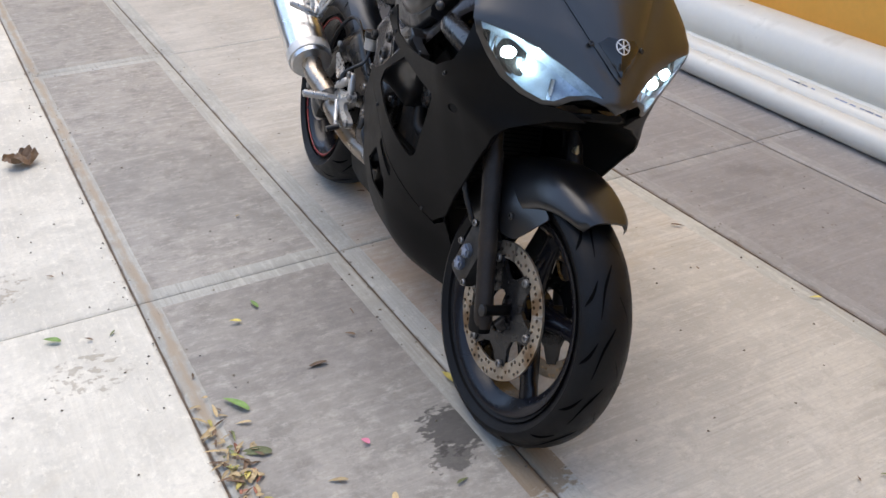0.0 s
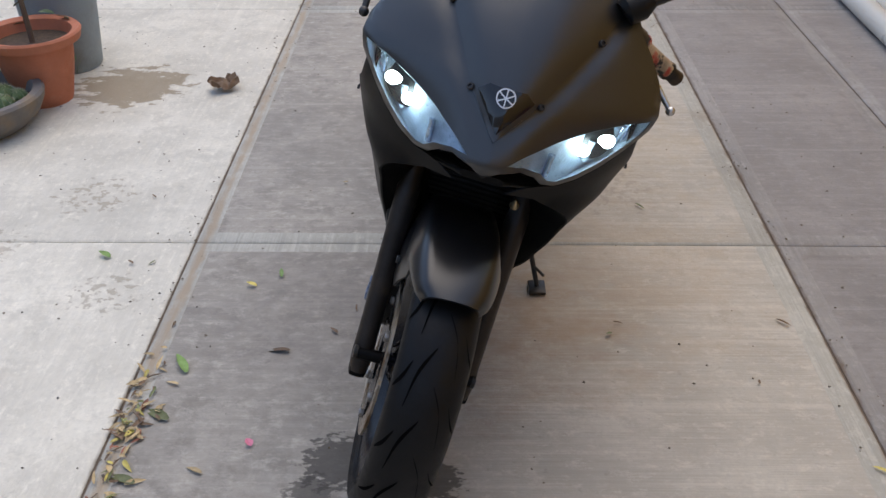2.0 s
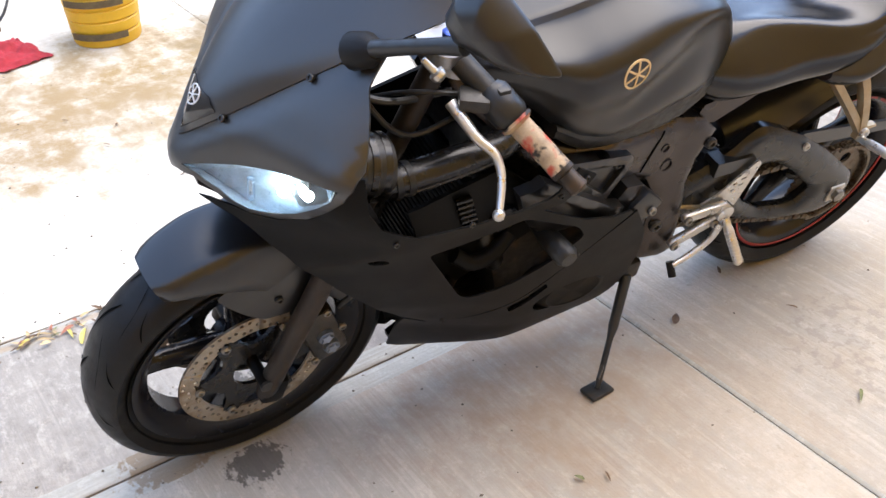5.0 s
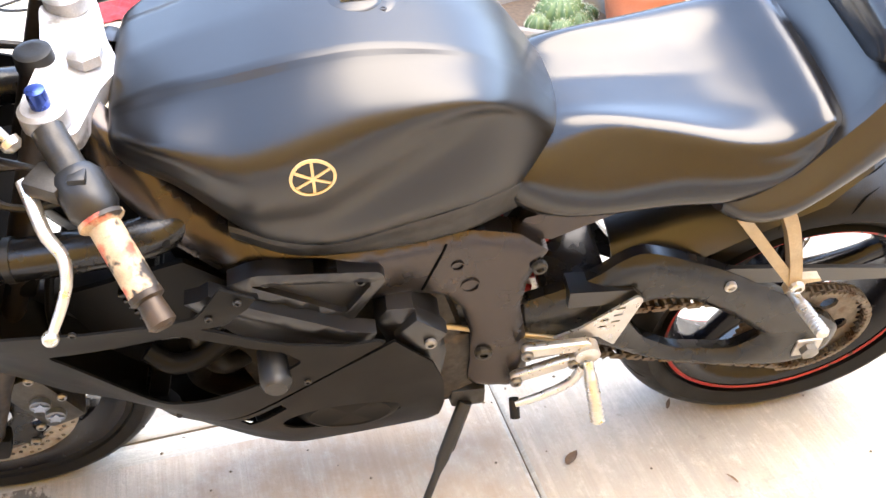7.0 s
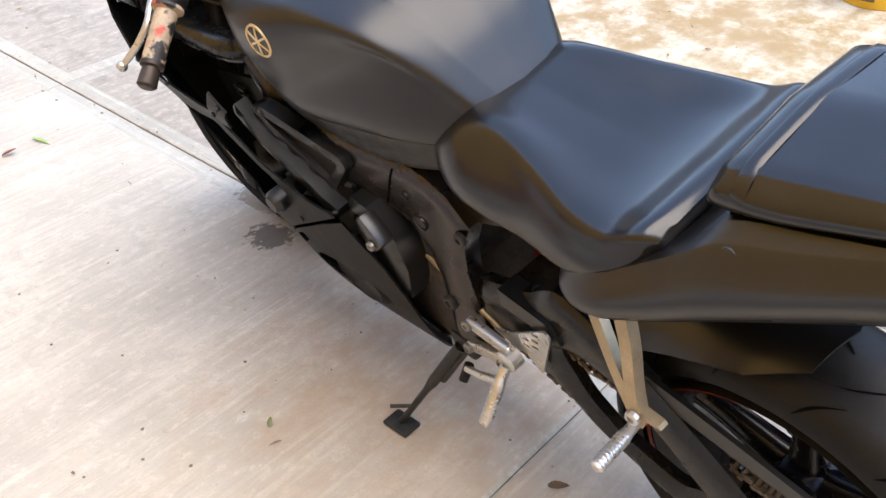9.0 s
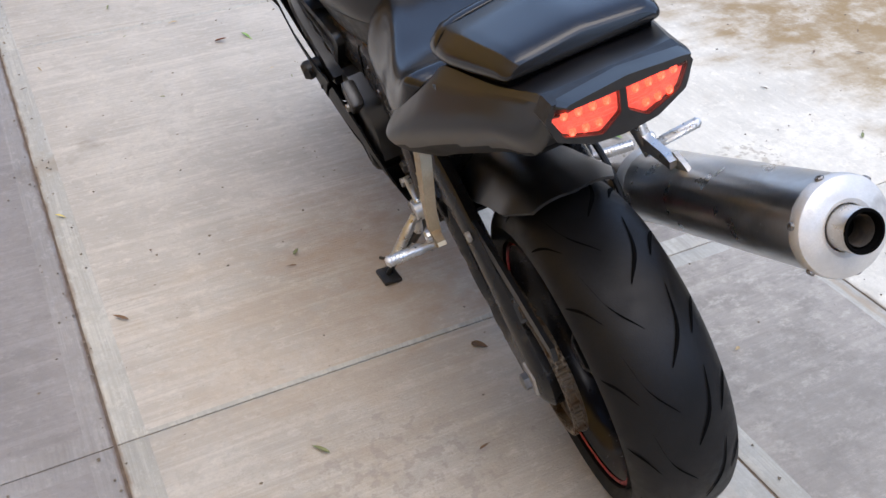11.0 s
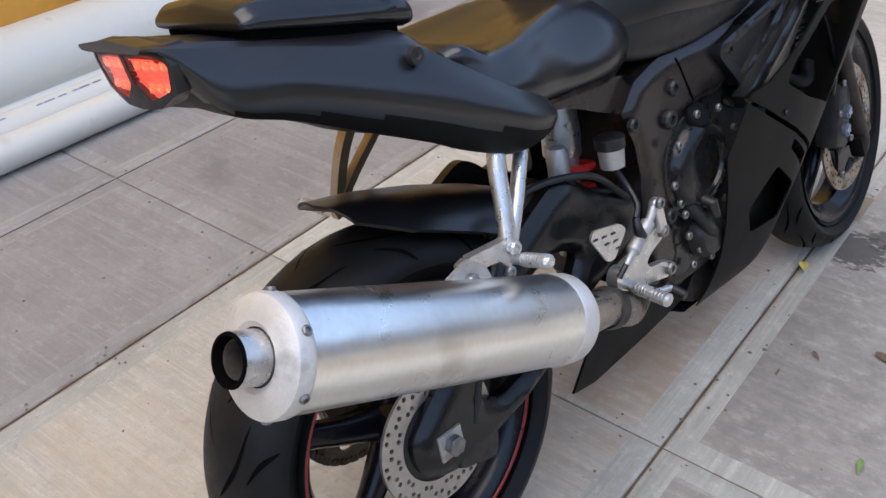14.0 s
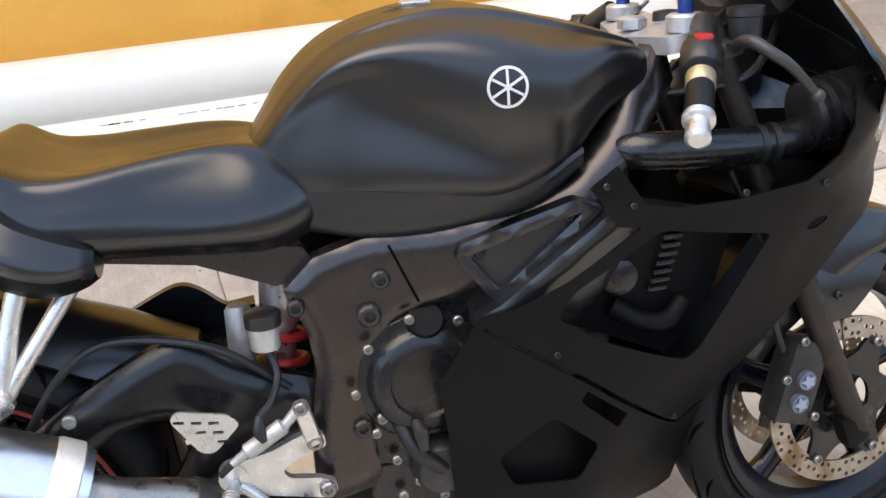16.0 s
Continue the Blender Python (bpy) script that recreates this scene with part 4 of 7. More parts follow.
# Headlights behind the lenses.
for s in (1, -1):
    loop = LENS if s > 0 else mirror_of(LENS)
    lamp = part("headlight", panel(loop, on_nose(-0.040, 0.004), (), 0.004, 0.02), reflector, bike, "lit twin headlight behind a clear lens")
    rim_bm = bmesh.new()
    d_loop = dense(list(loop), 0.012)
    front, back = on_nose(-0.003, 0), on_nose(-0.040, 0)
    rows = [[rim_bm.verts.new(f(x, z, 0)) for x, z in d_loop] for f in (front, back)]
    for k in range(len(d_loop)):
        rim_bm.faces.new((rows[0][k], rows[0][(k + 1) % len(d_loop)], rows[1][(k + 1) % len(d_loop)], rows[1][k]))
    part("lamp_housing", rim_bm, reflector, lamp)
    mx, mz = sum(x for x, z in d_loop) / len(d_loop), sum(z for x, z in d_loop) / len(d_loop)
    shell_bm = bmesh.new()
    rows = [[shell_bm.verts.new(f(mx + (x - mx) * 1.03, mz + (z - mz) * 1.05, 0)) for x, z in d_loop] for f in (on_nose(-0.006, 0), on_nose(-0.046, 0))]
    for k in range(len(d_loop)):
        shell_bm.faces.new((rows[0][k], rows[0][(k + 1) % len(d_loop)], rows[1][(k + 1) % len(d_loop)], rows[1][k]))
    part("lamp_shell", shell_bm, groove_black, lamp, "black outer shell of the lamp")
    for x, z, r in ((0.190, 0.829, 0.0175), (0.156, 0.811, 0.013)):
        c = Vector(on_nose(-0.024, 0)(s * x, z, 0))
        bm = bmesh.new()
        bmesh.ops.create_uvsphere(bm, u_segments=20, v_segments=12, radius=r)
        bmesh.ops.scale(bm, vec=(1.0, 0.55, 0.8), verts=bm.verts)
        bmesh.ops.translate(bm, vec=c, verts=bm.verts)
        part("bulb", bm, lamp_glow, lamp, "glowing white headlight bulb")
    for k, x in enumerate((0.108, 0.172, 0.218, 0.224, 0.230)):
        zc = float(np.interp(x, [0.06, 0.105, 0.155, 0.205, 0.246], [0.785, 0.788, 0.80, 0.832, 0.852]))
        lo, hi = Vector(on_nose(-0.034, 0)(s * x, zc - 0.02, 0)), Vector(on_nose(-0.030, 0)(s * x, zc + 0.018, 0))
        part("flute", tube([lo, hi], 0.006 if x < 0.2 else 0.003, 8), reflector if k % 2 else chrome_blue, lamp)
    lens = part("lens", panel(loop, on_nose(0.001, 0.002), (), 0.002, 0.014), lens_clear, lamp, "clear headlight lens")
    lens.visible_shadow = False

# Side fairings: sheets over y and z.
side_width = table([(0.15, 0.088), (0.165, 0.105), (0.185, 0.124), (0.215, 0.144), (0.25, 0.162), (0.28, 0.175), (0.31, 0.186), (0.36, 0.201), (0.45, 0.219), (0.55, 0.234), (0.62, 0.241), (0.70, 0.247), (0.75, 0.262), (0.80, 0.262), (0.86, 0.252)])
side_taper = table([(-0.09, 0.34), (-0.04, 0.56), (0.0, 0.70), (0.06, 0.83), (0.12, 0.93), (0.20, 1.0), (0.50, 1.0), (0.62, 0.95), (0.80, 0.86), (1.0, 0.7)])
keel_share = table([(0.15, 0.12), (0.20, 0.19), (0.28, 0.33), (0.36, 0.47), (0.45, 0.62), (0.55, 0.73), (0.62, 0.82), (0.70, 1.0)])
keel_start = table([(0.30, 0.19), (0.62, 0.05)])


def side_x(y, z):
    """Half width of the side fairing: drawn in to a keel low at the front; near the headlights it runs on from the nose."""
    k = min(1.0, max(0.0, (y - keel_start(z)) / 0.34))
    k = k * k * (3 - 2 * k)
    x = side_width(z) * side_taper(y) * (keel_share(z) + (1 - keel_share(z)) * k)
    w = min(1.0, max(0.0, (z - 0.60) / 0.10))
    if y < 0.2 and w > 0:
        xs = np.linspace(0, 0.27, 28)
        limit = float(np.interp(y, [nose_y(q, max(z, 0.70)) for q in xs], xs))
        x += (min(x, limit) - x) * w * min(1.0, (0.2 - y) / 0.06)
    return x


def on_side(s, lift=0.0, deep=0.004, scale=1.0):
    def place(y, z, d):
        return (s * (side_x(y, z) * scale + (lift if d == 0 else lift - deep)), y, z)
    return place


UPPER = [(-0.06, 0.728), (-0.02, 0.712), (0.03, 0.672), (0.085, 0.60), (0.135, 0.53), (0.20, 0.445), (0.262, 0.372), (0.315, 0.335), (0.335, 0.345),
         (0.42, 0.42), (0.50, 0.485), (0.60, 0.555), (0.655, 0.592), (0.645, 0.60), (0.60, 0.604), (0.53, 0.635), (0.43, 0.70), (0.462, 0.705), (0.505, 0.765), (0.468, 0.79), (0.43, 0.735), (0.38, 0.722), (0.30, 0.722),
         (0.20, 0.735), (0.145, 0.765), (0.125, 0.80), (0.12, 0.86)]
UPPER += [(nose_y(x, z) + 0.002, z) for x, z in ((0.254, 0.862), (0.247, 0.842), (0.217, 0.799), (0.189, 0.767), (0.155, 0.747), (0.12, 0.739), (0.09, 0.742), (0.07, 0.742))]
OPENING = rounded([(0.235, 0.662), (0.40, 0.692), (0.52, 0.622), (0.545, 0.585), (0.47, 0.535), (0.345, 0.478), (0.325, 0.49)], 0.012)
SLOT_LOW = rounded([(0.500, 0.464), (0.434, 0.408), (0.446, 0.385), (0.508, 0.446)], 0.004)
HOLE = [(0.157 + 0.017 * math.cos(a), 0.662 + 0.0095 * math.sin(a) - 0.2 * 0.017 * math.cos(a)) for a in np.linspace(0, 2 * math.pi, 16, endpoint=False)]
LOWER_FRONT = [(0.272, 0.352), (0.276, 0.28), (0.28, 0.215), (0.285, 0.168), (0.31, 0.153), (0.45, 0.150), (0.60, 0.152)]
LOWER_LEFT = [(0.67, 0.16), (0.71, 0.19), (0.74, 0.26), (0.745, 0.34), (0.74, 0.43), (0.722, 0.50), (0.668, 0.586)]
LOWER_RIGHT = [(0.655, 0.148), (0.690, 0.185), (0.685, 0.29), (0.695, 0.42), (0.705, 0.50), (0.655, 0.586)]
LOWER_TOP = [(0.60, 0.545), (0.50, 0.475), (0.42, 0.41), (0.335, 0.338), (0.315, 0.326)]
PENT = rounded([(0.545, 0.425), (0.475, 0.362), (0.50, 0.298), (0.60, 0.305), (0.625, 0.365)], 0.012)
OVAL = [(0.585 + 0.09 * math.cos(a), 0.372 + 0.042 * math.sin(a) - 0.012 * math.cos(a)) for a in np.linspace(0, 2 * math.pi, 26, endpoint=False)]
for s in (1, -1):
    up = part("side_fairing", panel(UPPER, on_side(s), (OPENING, HOLE), 0.004, 0.018), flat_black, bike, "matte black side fairing with an open duct", 50)
    for y, z in ((0.168, 0.728), (0.29, 0.752 - 0.02), (0.447, 0.735), (0.485, 0.766), (0.335, 0.356), (0.545, 0.53)):
        bolt(on_side(s, 0.001)(y, z, 0), (s, 0, 0.1), up, 0.005, plastic_black, "screw")
    low = part("lower_cowl", panel(LOWER_FRONT + (LOWER_LEFT if s > 0 else LOWER_RIGHT) + LOWER_TOP, on_side(s, -0.002), (OVAL, SLOT_LOW) if s > 0 else (PENT, SLOT_LOW), 0.004, 0.02), flat_black, bike, "matte black lower cowl with a cut-out", 50)
    # Rolled edge behind the cut-out and the engine cover seen in it.
    if s > 0:
        bm = spin([(-0.07, 0.086), (-0.004, 0.084), (0.006, 0.074), (0.010, 0.062), (0.008, 0.058), (0.009, 0.0)], "x", (0.182, 0.596, 0.370), 36)
        bmesh.ops.scale(bm, vec=(1, 1, 0.56), space=Matrix.Translation((-0.182, -0.596, -0.370)), verts=bm.verts)
        part("generator_cover", bm, flat_black, bike, "dark engine cover behind the cowl cut-out")
    else:
        bm = box((-0.135, 0.555, 0.345), (0.03, 0.22, 0.20), 0.02)
        part("generator_cover", bm, flat_black, bike, "dirty engine cover behind the cowl cut-out")
    # Infill between frame and fairing, with its diagonal strut.
    infill_loop = [(0.445, 0.729), (0.53, 0.668), (0.615, 0.605), (0.645, 0.592), (0.636, 0.568), (0.573, 0.572), (0.50, 0.548), (0.455, 0.60), (0.41, 0.70)]
    fold = lambda y, z: 0.226 - 0.42 * max(0.0, 0.59 * (0.445 - y) + 0.81 * (0.729 - z) - 0.012) - 0.10 * max(0, y - 0.5)
    infill = part("infill_panel", cushion(infill_loop, fold, s, (), 0.03, 0.006, 0.012), satin_black, bike, "black infill panel beside the frame", 50)
    bolt((s * 0.186, 0.545, 0.578), (s, 0, 0.1), infill, 0.008, plastic_black)
    insert_loop = rounded([(0.462, 0.722), (0.500, 0.737), (0.657, 0.688), (0.664, 0.668), (0.612, 0.596), (0.60, 0.604)], 0.008)
    dish = rounded([(0.492, 0.719), (0.640, 0.674), (0.645, 0.667), (0.607, 0.618)], 0.008)
    flank = lambda y, z: 0.207 - 0.16 * max(0, y - 0.5)
    insert = part("frame_insert", cushion(insert_loop, flank, s, (dish,), 0.03, 0.004, 0.010, 0.012), satin_black, bike, "three-cornered black trim beside the frame", 40)
    part("dish", cushion(insert_loop, lambda y, z: flank(y, z) - 0.014, s, (), 0.006, 0.0, 0.01, 0.03), satin_black, insert)
    for y, z in ((0.512, 0.712), (0.630, 0.671)):
        bolt((s * (flank(y, z) - 0.014), y, z), (s, 0, 0.1), insert, 0.0085, plastic_black)
    shroud_loop = [(0.24, 0.672), (0.41, 0.715), (0.50, 0.63), (0.50, 0.54), (0.35, 0.465), (0.28, 0.55)]
    shroud = part("radiator_shroud", panel(shroud_loop, lambda y, z, d, s=s: (s * (0.150 if d == 0 else 0.142), y, z), (), 0.008, 0.05), flat_black, bike, "dark shroud and hoses inside the fairing opening")
    for k in range(9):
        part("rib", box((s * 0.156, 0.352 - 0.004 * k + 0.016, 0.575 + 0.0125 * k), (0.012, 0.030, 0.006), 0.002), engine_black, shroud)
    part("hose", tube([(s * 0.16, 0.44, 0.56), (s * 0.172, 0.40, 0.535), (s * 0.172, 0.36, 0.53), (s * 0.16, 0.33, 0.55)], 0.015, 12, 14), flat_black, shroud)
    part("shroud_cap", spin([(0, 0), (0, 0.028), (s * 0.016, 0.026), (s * 0.02, 0.015), (s * 0.02, 0)], "x", (s * 0.146, 0.425, 0.60), 20), engine_black, shroud)
    # Frame spar.
    spar_x = table([(0.30, 0.06), (0.34, 0.092), (0.40, 0.128), (0.44, 0.142), (0.52, 0.160), (0.62, 0.168), (0.72, 0.150), (0.80, 0.142), (0.90, 0.145)])
    spar_up = table([(0.31, 0.915), (0.35, 0.91), (0.40, 0.865), (0.45, 0.80), (0.50, 0.752), (0.58, 0.718), (0.68, 0.702)])
    lean = table([(0.30, 1.0), (0.50, 1.0), (0.62, 0.0)])
    spar_top = [(0.315, 0.915), (0.35, 0.91), (0.40, 0.865), (0.45, 0.80), (0.50, 0.752), (0.58, 0.718), (0.68, 0.702), (0.78, 0.70), (0.85, 0.682), (0.893, 0.642), (0.868, 0.58), (0.862, 0.52), (0.880, 0.42), (0.882, 0.325),
                (0.855, 0.314), (0.80, 0.325), (0.787, 0.345), (0.790, 0.40), (0.788, 0.47), (0.775, 0.53), (0.745, 0.575), (0.70, 0.593), (0.645, 0.60), (0.56, 0.645), (0.48, 0.695), (0.42, 0.757), (0.36, 0.82), (0.31, 0.86)]
    bm = cushion(spar_top, lambda y, z: spar_x(y) + (0.02 * max(0, 0.62 - z) if y > 0.7 else 0) + lean(y) * min(0.045, max(0, 0.5 * (spar_up(y) - z))), s, (), 0.04, 0.010, 0.02, 0.012)
    spar = part("frame_spar", bm, frame_black, bike, "dark bronze-black aluminium frame spar", 45)
    for y, z, r in ((0.764, 0.644, 0.009 if s > 0 else 0.014), (0.783, 0.595, 0.014 if s > 0 else 0.017), (0.88, 0.62, 0.012), (0.808, 0.427, 0.014)):
        face_x = spar_x(y) + 0.02 * max(0, 0.62 - z)
        if s > 0 and y < 0.8:
            part("plug", spin([(-0.004, 0.0), (-0.004, r * 0.82), (0.0022, r * 0.84), (0.0026, r), (-0.004, r * 1.04)], "x", (face_x, y, z), 24), frame_black, spar)
        else:
            bolt((s * (face_x - 0.003), y, z), (s, 0, 0), spar, r, dark_metal)
    tree = BVHTree.FromPolygons([v.co.copy() for v in spar.data.vertices], [tuple(f.vertices) for f in spar.data.polygons])
    seam = []
    for f in np.linspace(0, 1, 12):
        hit = tree.ray_cast(Vector((s * 0.4, 0.748 - 0.034 * f, 0.690 - 0.084 * f)), Vector((-s, 0, 0)))[0]
        if hit:
            seam.append(hit)
    part("weld_seam", tube(seam, 0.0022, 6), groove_black, spar, "dark joint line across the spar")

# Chin and belly between the sides.
chin = skin([(-0.058, [(0, 0.736), (0.03, 0.737), (0.036, 0.743), (0.03, 0.749), (0, 0.749)]),
             (-0.02, [(0, 0.722), (0.055, 0.723), (0.070, 0.728), (0.06, 0.734), (0, 0.734)]),
             (0.04, [(0, 0.701), (0.095, 0.702), (0.118, 0.708), (0.10, 0.715), (0, 0.715)]),
             (0.10, [(0, 0.689), (0.125, 0.690), (0.150, 0.697), (0.13, 0.705), (0, 0.705)]),
             (0.18, [(0, 0.682), (0.15, 0.683), (0.175, 0.690), (0.15, 0.70), (0, 0.70)])], 20, 11)
part("chin", chin, flat_black, bike, "black chin below the headlights")
mouth = skin([(-0.020, [(0, 0.745), (0.045, 0.745), (0.05, 0.757), (0.045, 0.772), (0, 0.772)]),
              (0.0, [(0, 0.745), (0.05, 0.745), (0.06, 0.755), (0.05, 0.765), (0, 0.765)]),
              (0.10, [(0, 0.74), (0.12, 0.74), (0.13, 0.75), (0.12, 0.76), (0, 0.76)])], 10, 9)
part("horn", turned([(0, 0.0), (0, 0.009), (0.003, 0.0095), (0.014, 0.004), (0.018, 0.002), (0.018, 0.0)], Vector((0.081, 0.130, 0.603)), Vector((0.0, -0.3, 0.9)), 20), brass, bike, "brass horn below the nose")
part("air_intake", mouth, groove_black, bike, "black intake mouth between the headlights")
for s in (1, -1):
    edge = [(-0.02, 0.712), (0.03, 0.672), (0.085, 0.60), (0.135, 0.53), (0.20, 0.445), (0.262, 0.372), (0.275, 0.30), (0.285, 0.215), (0.30, 0.175)]
    rows = []
    for y, z in spline(edge, 24):
        x = side_x(y, z)
        rows.append([(s * (x + (max(0.04, x * 0.55) - x) * f - 0.002), y + 0.085 * f ** 1.3 + 0.004, z + 0.01 * f) for f in np.linspace(0, 1, 8)])
    back = [[(a, b + 0.004, c) for a, b, c in row] for row in rows]
    part("inner_fairing", loft([r + list(reversed(q)) for r, q in zip(rows, back)]), flat_black, bike, "black inner fairing behind the front wheel", 60)
web_edge = [(0.225, 0.415), (0.262, 0.372), (0.276, 0.28), (0.28, 0.215), (0.285, 0.168)]
rows = [[(side_x(y, z) * f, y + 0.022 + 0.03 * (1 - f * f), z) for f in np.linspace(-0.97, 0.97, 13)] for y, z in spline(web_edge, 12)]
part("well_guard", loft([row + [(x, y + 0.004, z) for x, y, z in reversed(row)] for row in rows]), flat_black, bike, "black splash guard behind the front wheel", 60)
part("belly_floor", loft([[(x, y, z) for x, z in ((-w, 0.158), (-w * 0.6, 0.152), (w * 0.6, 0.152), (w, 0.158), (w * 0.6, 0.162), (-w * 0.6, 0.162))] for y, w in ((0.30, 0.012), (0.36, 0.035), (0.45, 0.066), (0.55, 0.082), (0.70, 0.080))]), flat_black, bike, "black floor of the belly fairing")
part("oil_pan", box((0, 0.56, 0.215), (0.20, 0.26, 0.10), 0.03), grime, bike)
keel = panel([(0.65, 0.34), (0.67, 0.19), (0.82, 0.165), (0.97, 0.150), (1.035, 0.165), (1.01, 0.27), (0.90, 0.335), (0.80, 0.36)], lambda y, z, d: (-(0.10 if d == 0 else 0.095) - 0.35 * (z - 0.25), y, z), (), 0.005, 0.03)
part("belly_pan", keel, flat_black, bike, "rear end of the belly pan below the exhaust")

# Front mudguard: an arch over the tyre.
fb = bmesh.new()
rings = []
for a in np.linspace(2.07, 0.55, 34):
    f = (2.07 - a) / 1.52
    half = 0.083 * (0.62 + 0.38 * min(1, f * 4.5) ** 0.5) * (1 - 0.15 * max(0, f - 0.6))
    r = 0.322 + 0.008 * math.sin(math.pi * f) + 0.006 * (1 - f)
    drop = 0.012 + 0.10 * min(1, f / 0.5) ** 1.2 - 0.05 * max(0, f - 0.75)
    row = []
    for u in np.linspace(-1, 1, 21):
        x = half * math.sin(u * 1.5) / math.sin(1.5)
        rr = r - 0.020 * (1 - math.cos(u * 1.5)) - drop * max(0, abs(u) - 0.55) / 0.45
        row.append((x, rr * math.cos(a), 0.288 + rr * math.sin(a)))
    rings.append(row)
inner = [[(x * 0.96, y * 0.985, 0.288 + (z - 0.288) * 0.985) for x, y, z in row] for row in rings]
loft([row + list(reversed(low)) for row, low in zip(rings, inner)], True, True, fb)
fender = part("front_mudguard", fb, satin_black, bike, "satin black front mudguard", 60)
for s in (1, -1):
    flap = rounded([(0.128, 0.517), (0.075, 0.560), (0.006, 0.560), (-0.067, 0.535), (-0.020, 0.480), (0.012, 0.449), (0.063, 0.441)], 0.012)
    part("side_flap", panel(flap, lambda y, z, d, s=s: (s * (0.088 - 0.30 * max(0.0, z - 0.50) - (0 if d == 0 else 0.004)), y, z), (), 0.004, 0.02), satin_black, fender, "black side flap of the mudguard")
    bolt((s * 0.088, 0.040, 0.490), (s, 0, 0), fender, 0.008, dark_metal)

# Fork, calipers, axle.
front_end = []
for s in (1, -1):
    a, b = Vector((s * 0.102, 0.006, 0.262)), Vector((s * 0.106, 0.143, 0.585))
    d = (b - a).normalized()
    leg = part("fork_leg", tube([a - d * 0.02, a, a + d * 0.03, a + d * 0.05, a + d * 0.2, b - d * 0.03, b, b + d * 0.01, b + d * 0.39], [0.016, 0.020, 0.021, 0.020, 0.0205, 0.022, 0.022, 0.019, 0.019], 20), bronze_brown, bike, "brown-black fork leg")
    front_end.append(leg)
    part("fork_foot", box(a + Vector((0, 0.01, -0.005)), (0.036, 0.046, 0.062), 0.012, Matrix.Rotation(-0.35, 4, "X")), flat_black, leg)
    part("axle_nut", spin([(0, 0), (0, 0.013), (s * 0.006, 0.013), (s * 0.008, 0.009), (s * 0.008, 0)], "x", (s * 0.113, 0.0, 0.288), 16), dark_metal, leg)
    cal = part("brake_caliper", box((s * 0.086, 0.118, 0.360), (0.054, 0.070, 0.145), 0.014, Matrix.Rotation(0.30, 4, "X")), dark_metal, bike, "grimy four-piston front brake caliper")
    front_end.append(cal)
    for y, z in ((0.117, 0.368), (0.130, 0.331)):
        part("piston_cap", spin([(0, 0.0), (0, 0.0165), (s * 0.008, 0.0155), (s * 0.009, 0.011), (s * 0.006, 0.006), (s * 0.006, 0)], "x", (s * 0.113, y, z), 20), piston_grey, cal, "blue-grey caliper piston cap")
        lobes = [(y + r * math.cos(a), z + r * math.sin(a)) for k in range(5) for a, r in ((k * 1.2566, 0.0135), (k * 1.2566 + 0.628, 0.0072))]
        part("star_cap", plate(lobes, s * 0.1215, s * 0.1245, 0.0008), cap_silver, cal, "silver star-shaped cap")
    for y, z in ((0.120, 0.434), (0.098, 0.300), (0.152, 0.375)):
        bolt((s * 0.112, y, z), (s, 0, 0), cal, 0.008, bolt_steel)
    part("brake_hose", tube([(s * 0.1, 0.15, 0.42), (s * 0.125, 0.19, 0.50), (s * 0.115, 0.2, 0.60), (s * 0.09, 0.24, 0.72)], 0.006, 8, 16), plastic_black, cal)
axle = part("front_axle", tube([(-0.112, 0, 0.288), (0.112, 0, 0.288)], 0.012, 14), flat_black, bike)
clamp = part("lower_clamp", box((0, 0.175, 0.665), (0.25, 0.06, 0.04), 0.012, Matrix.Rotation(-0.35, 4, "X")), flat_black, bike)
# The front end is turned a little to the left.
for ob in (front_wheel, fender, axle, clamp, *front_end):
    ob.matrix_basis = STEER @ ob.matrix_basis

# Engine, radiator and airbox ducts within the frame.
part("engine_block", box((0, 0.60, 0.48), (0.26, 0.34, 0.30), 0.03, Matrix.Rotation(0.25, 4, "X")), grime, bike, "grimy dark engine block")
part("cylinder_head", box((0, 0.50, 0.605), (0.28, 0.16, 0.17), 0.02, Matrix.Rotation(0.35, 4, "X")), engine_black, bike, "black cylinder head behind the fairing opening")
part("crankcase", box((0, 0.66, 0.36), (0.27, 0.30, 0.20), 0.04), grime, bike)
part("airbox", box((0, 0.55, 0.72), (0.22, 0.34, 0.12), 0.03), plastic_black, bike)
clutch = part("clutch_cover", spin([(-0.06, 0.098), (0.0, 0.098), (0.005, 0.094), (0.007, 0.082), (0.02, 0.078), (0.028, 0.068), (0.030, 0.052), (0.024, 0.049), (0.024, 0.03), (0.026, 0.0)], "x", (-0.14, 0.715, 0.49), 48), engine_black, bike, "dark clutch cover")
clutch.matrix_basis = Matrix.Translation((-0.14, 0.715, 0.49)) @ Matrix.Rotation(math.pi, 4, "Z") @ Matrix.Translation((0.14, -0.715, -0.49))
for k in range(9):
    a = 2 * math.pi * k / 9
    bolt((-0.165, 0.715 + 0.1 * math.cos(a), 0.49 + 0.1 * math.sin(a)), (-1, 0, 0), clutch, 0.0075, bolt_steel).matrix_parent_inverse = clutch.matrix_basis.inverted()
cap_fill = part("oil_cap", turned([(0, 0.027), (0.022, 0.027), (0.026, 0.024), (0.026, 0.0)], Vector((-0.135, 0.708, 0.566)), Vector((-0.8, 0, 0.6)), 24), flat_black, bike, "black oil filler cap")
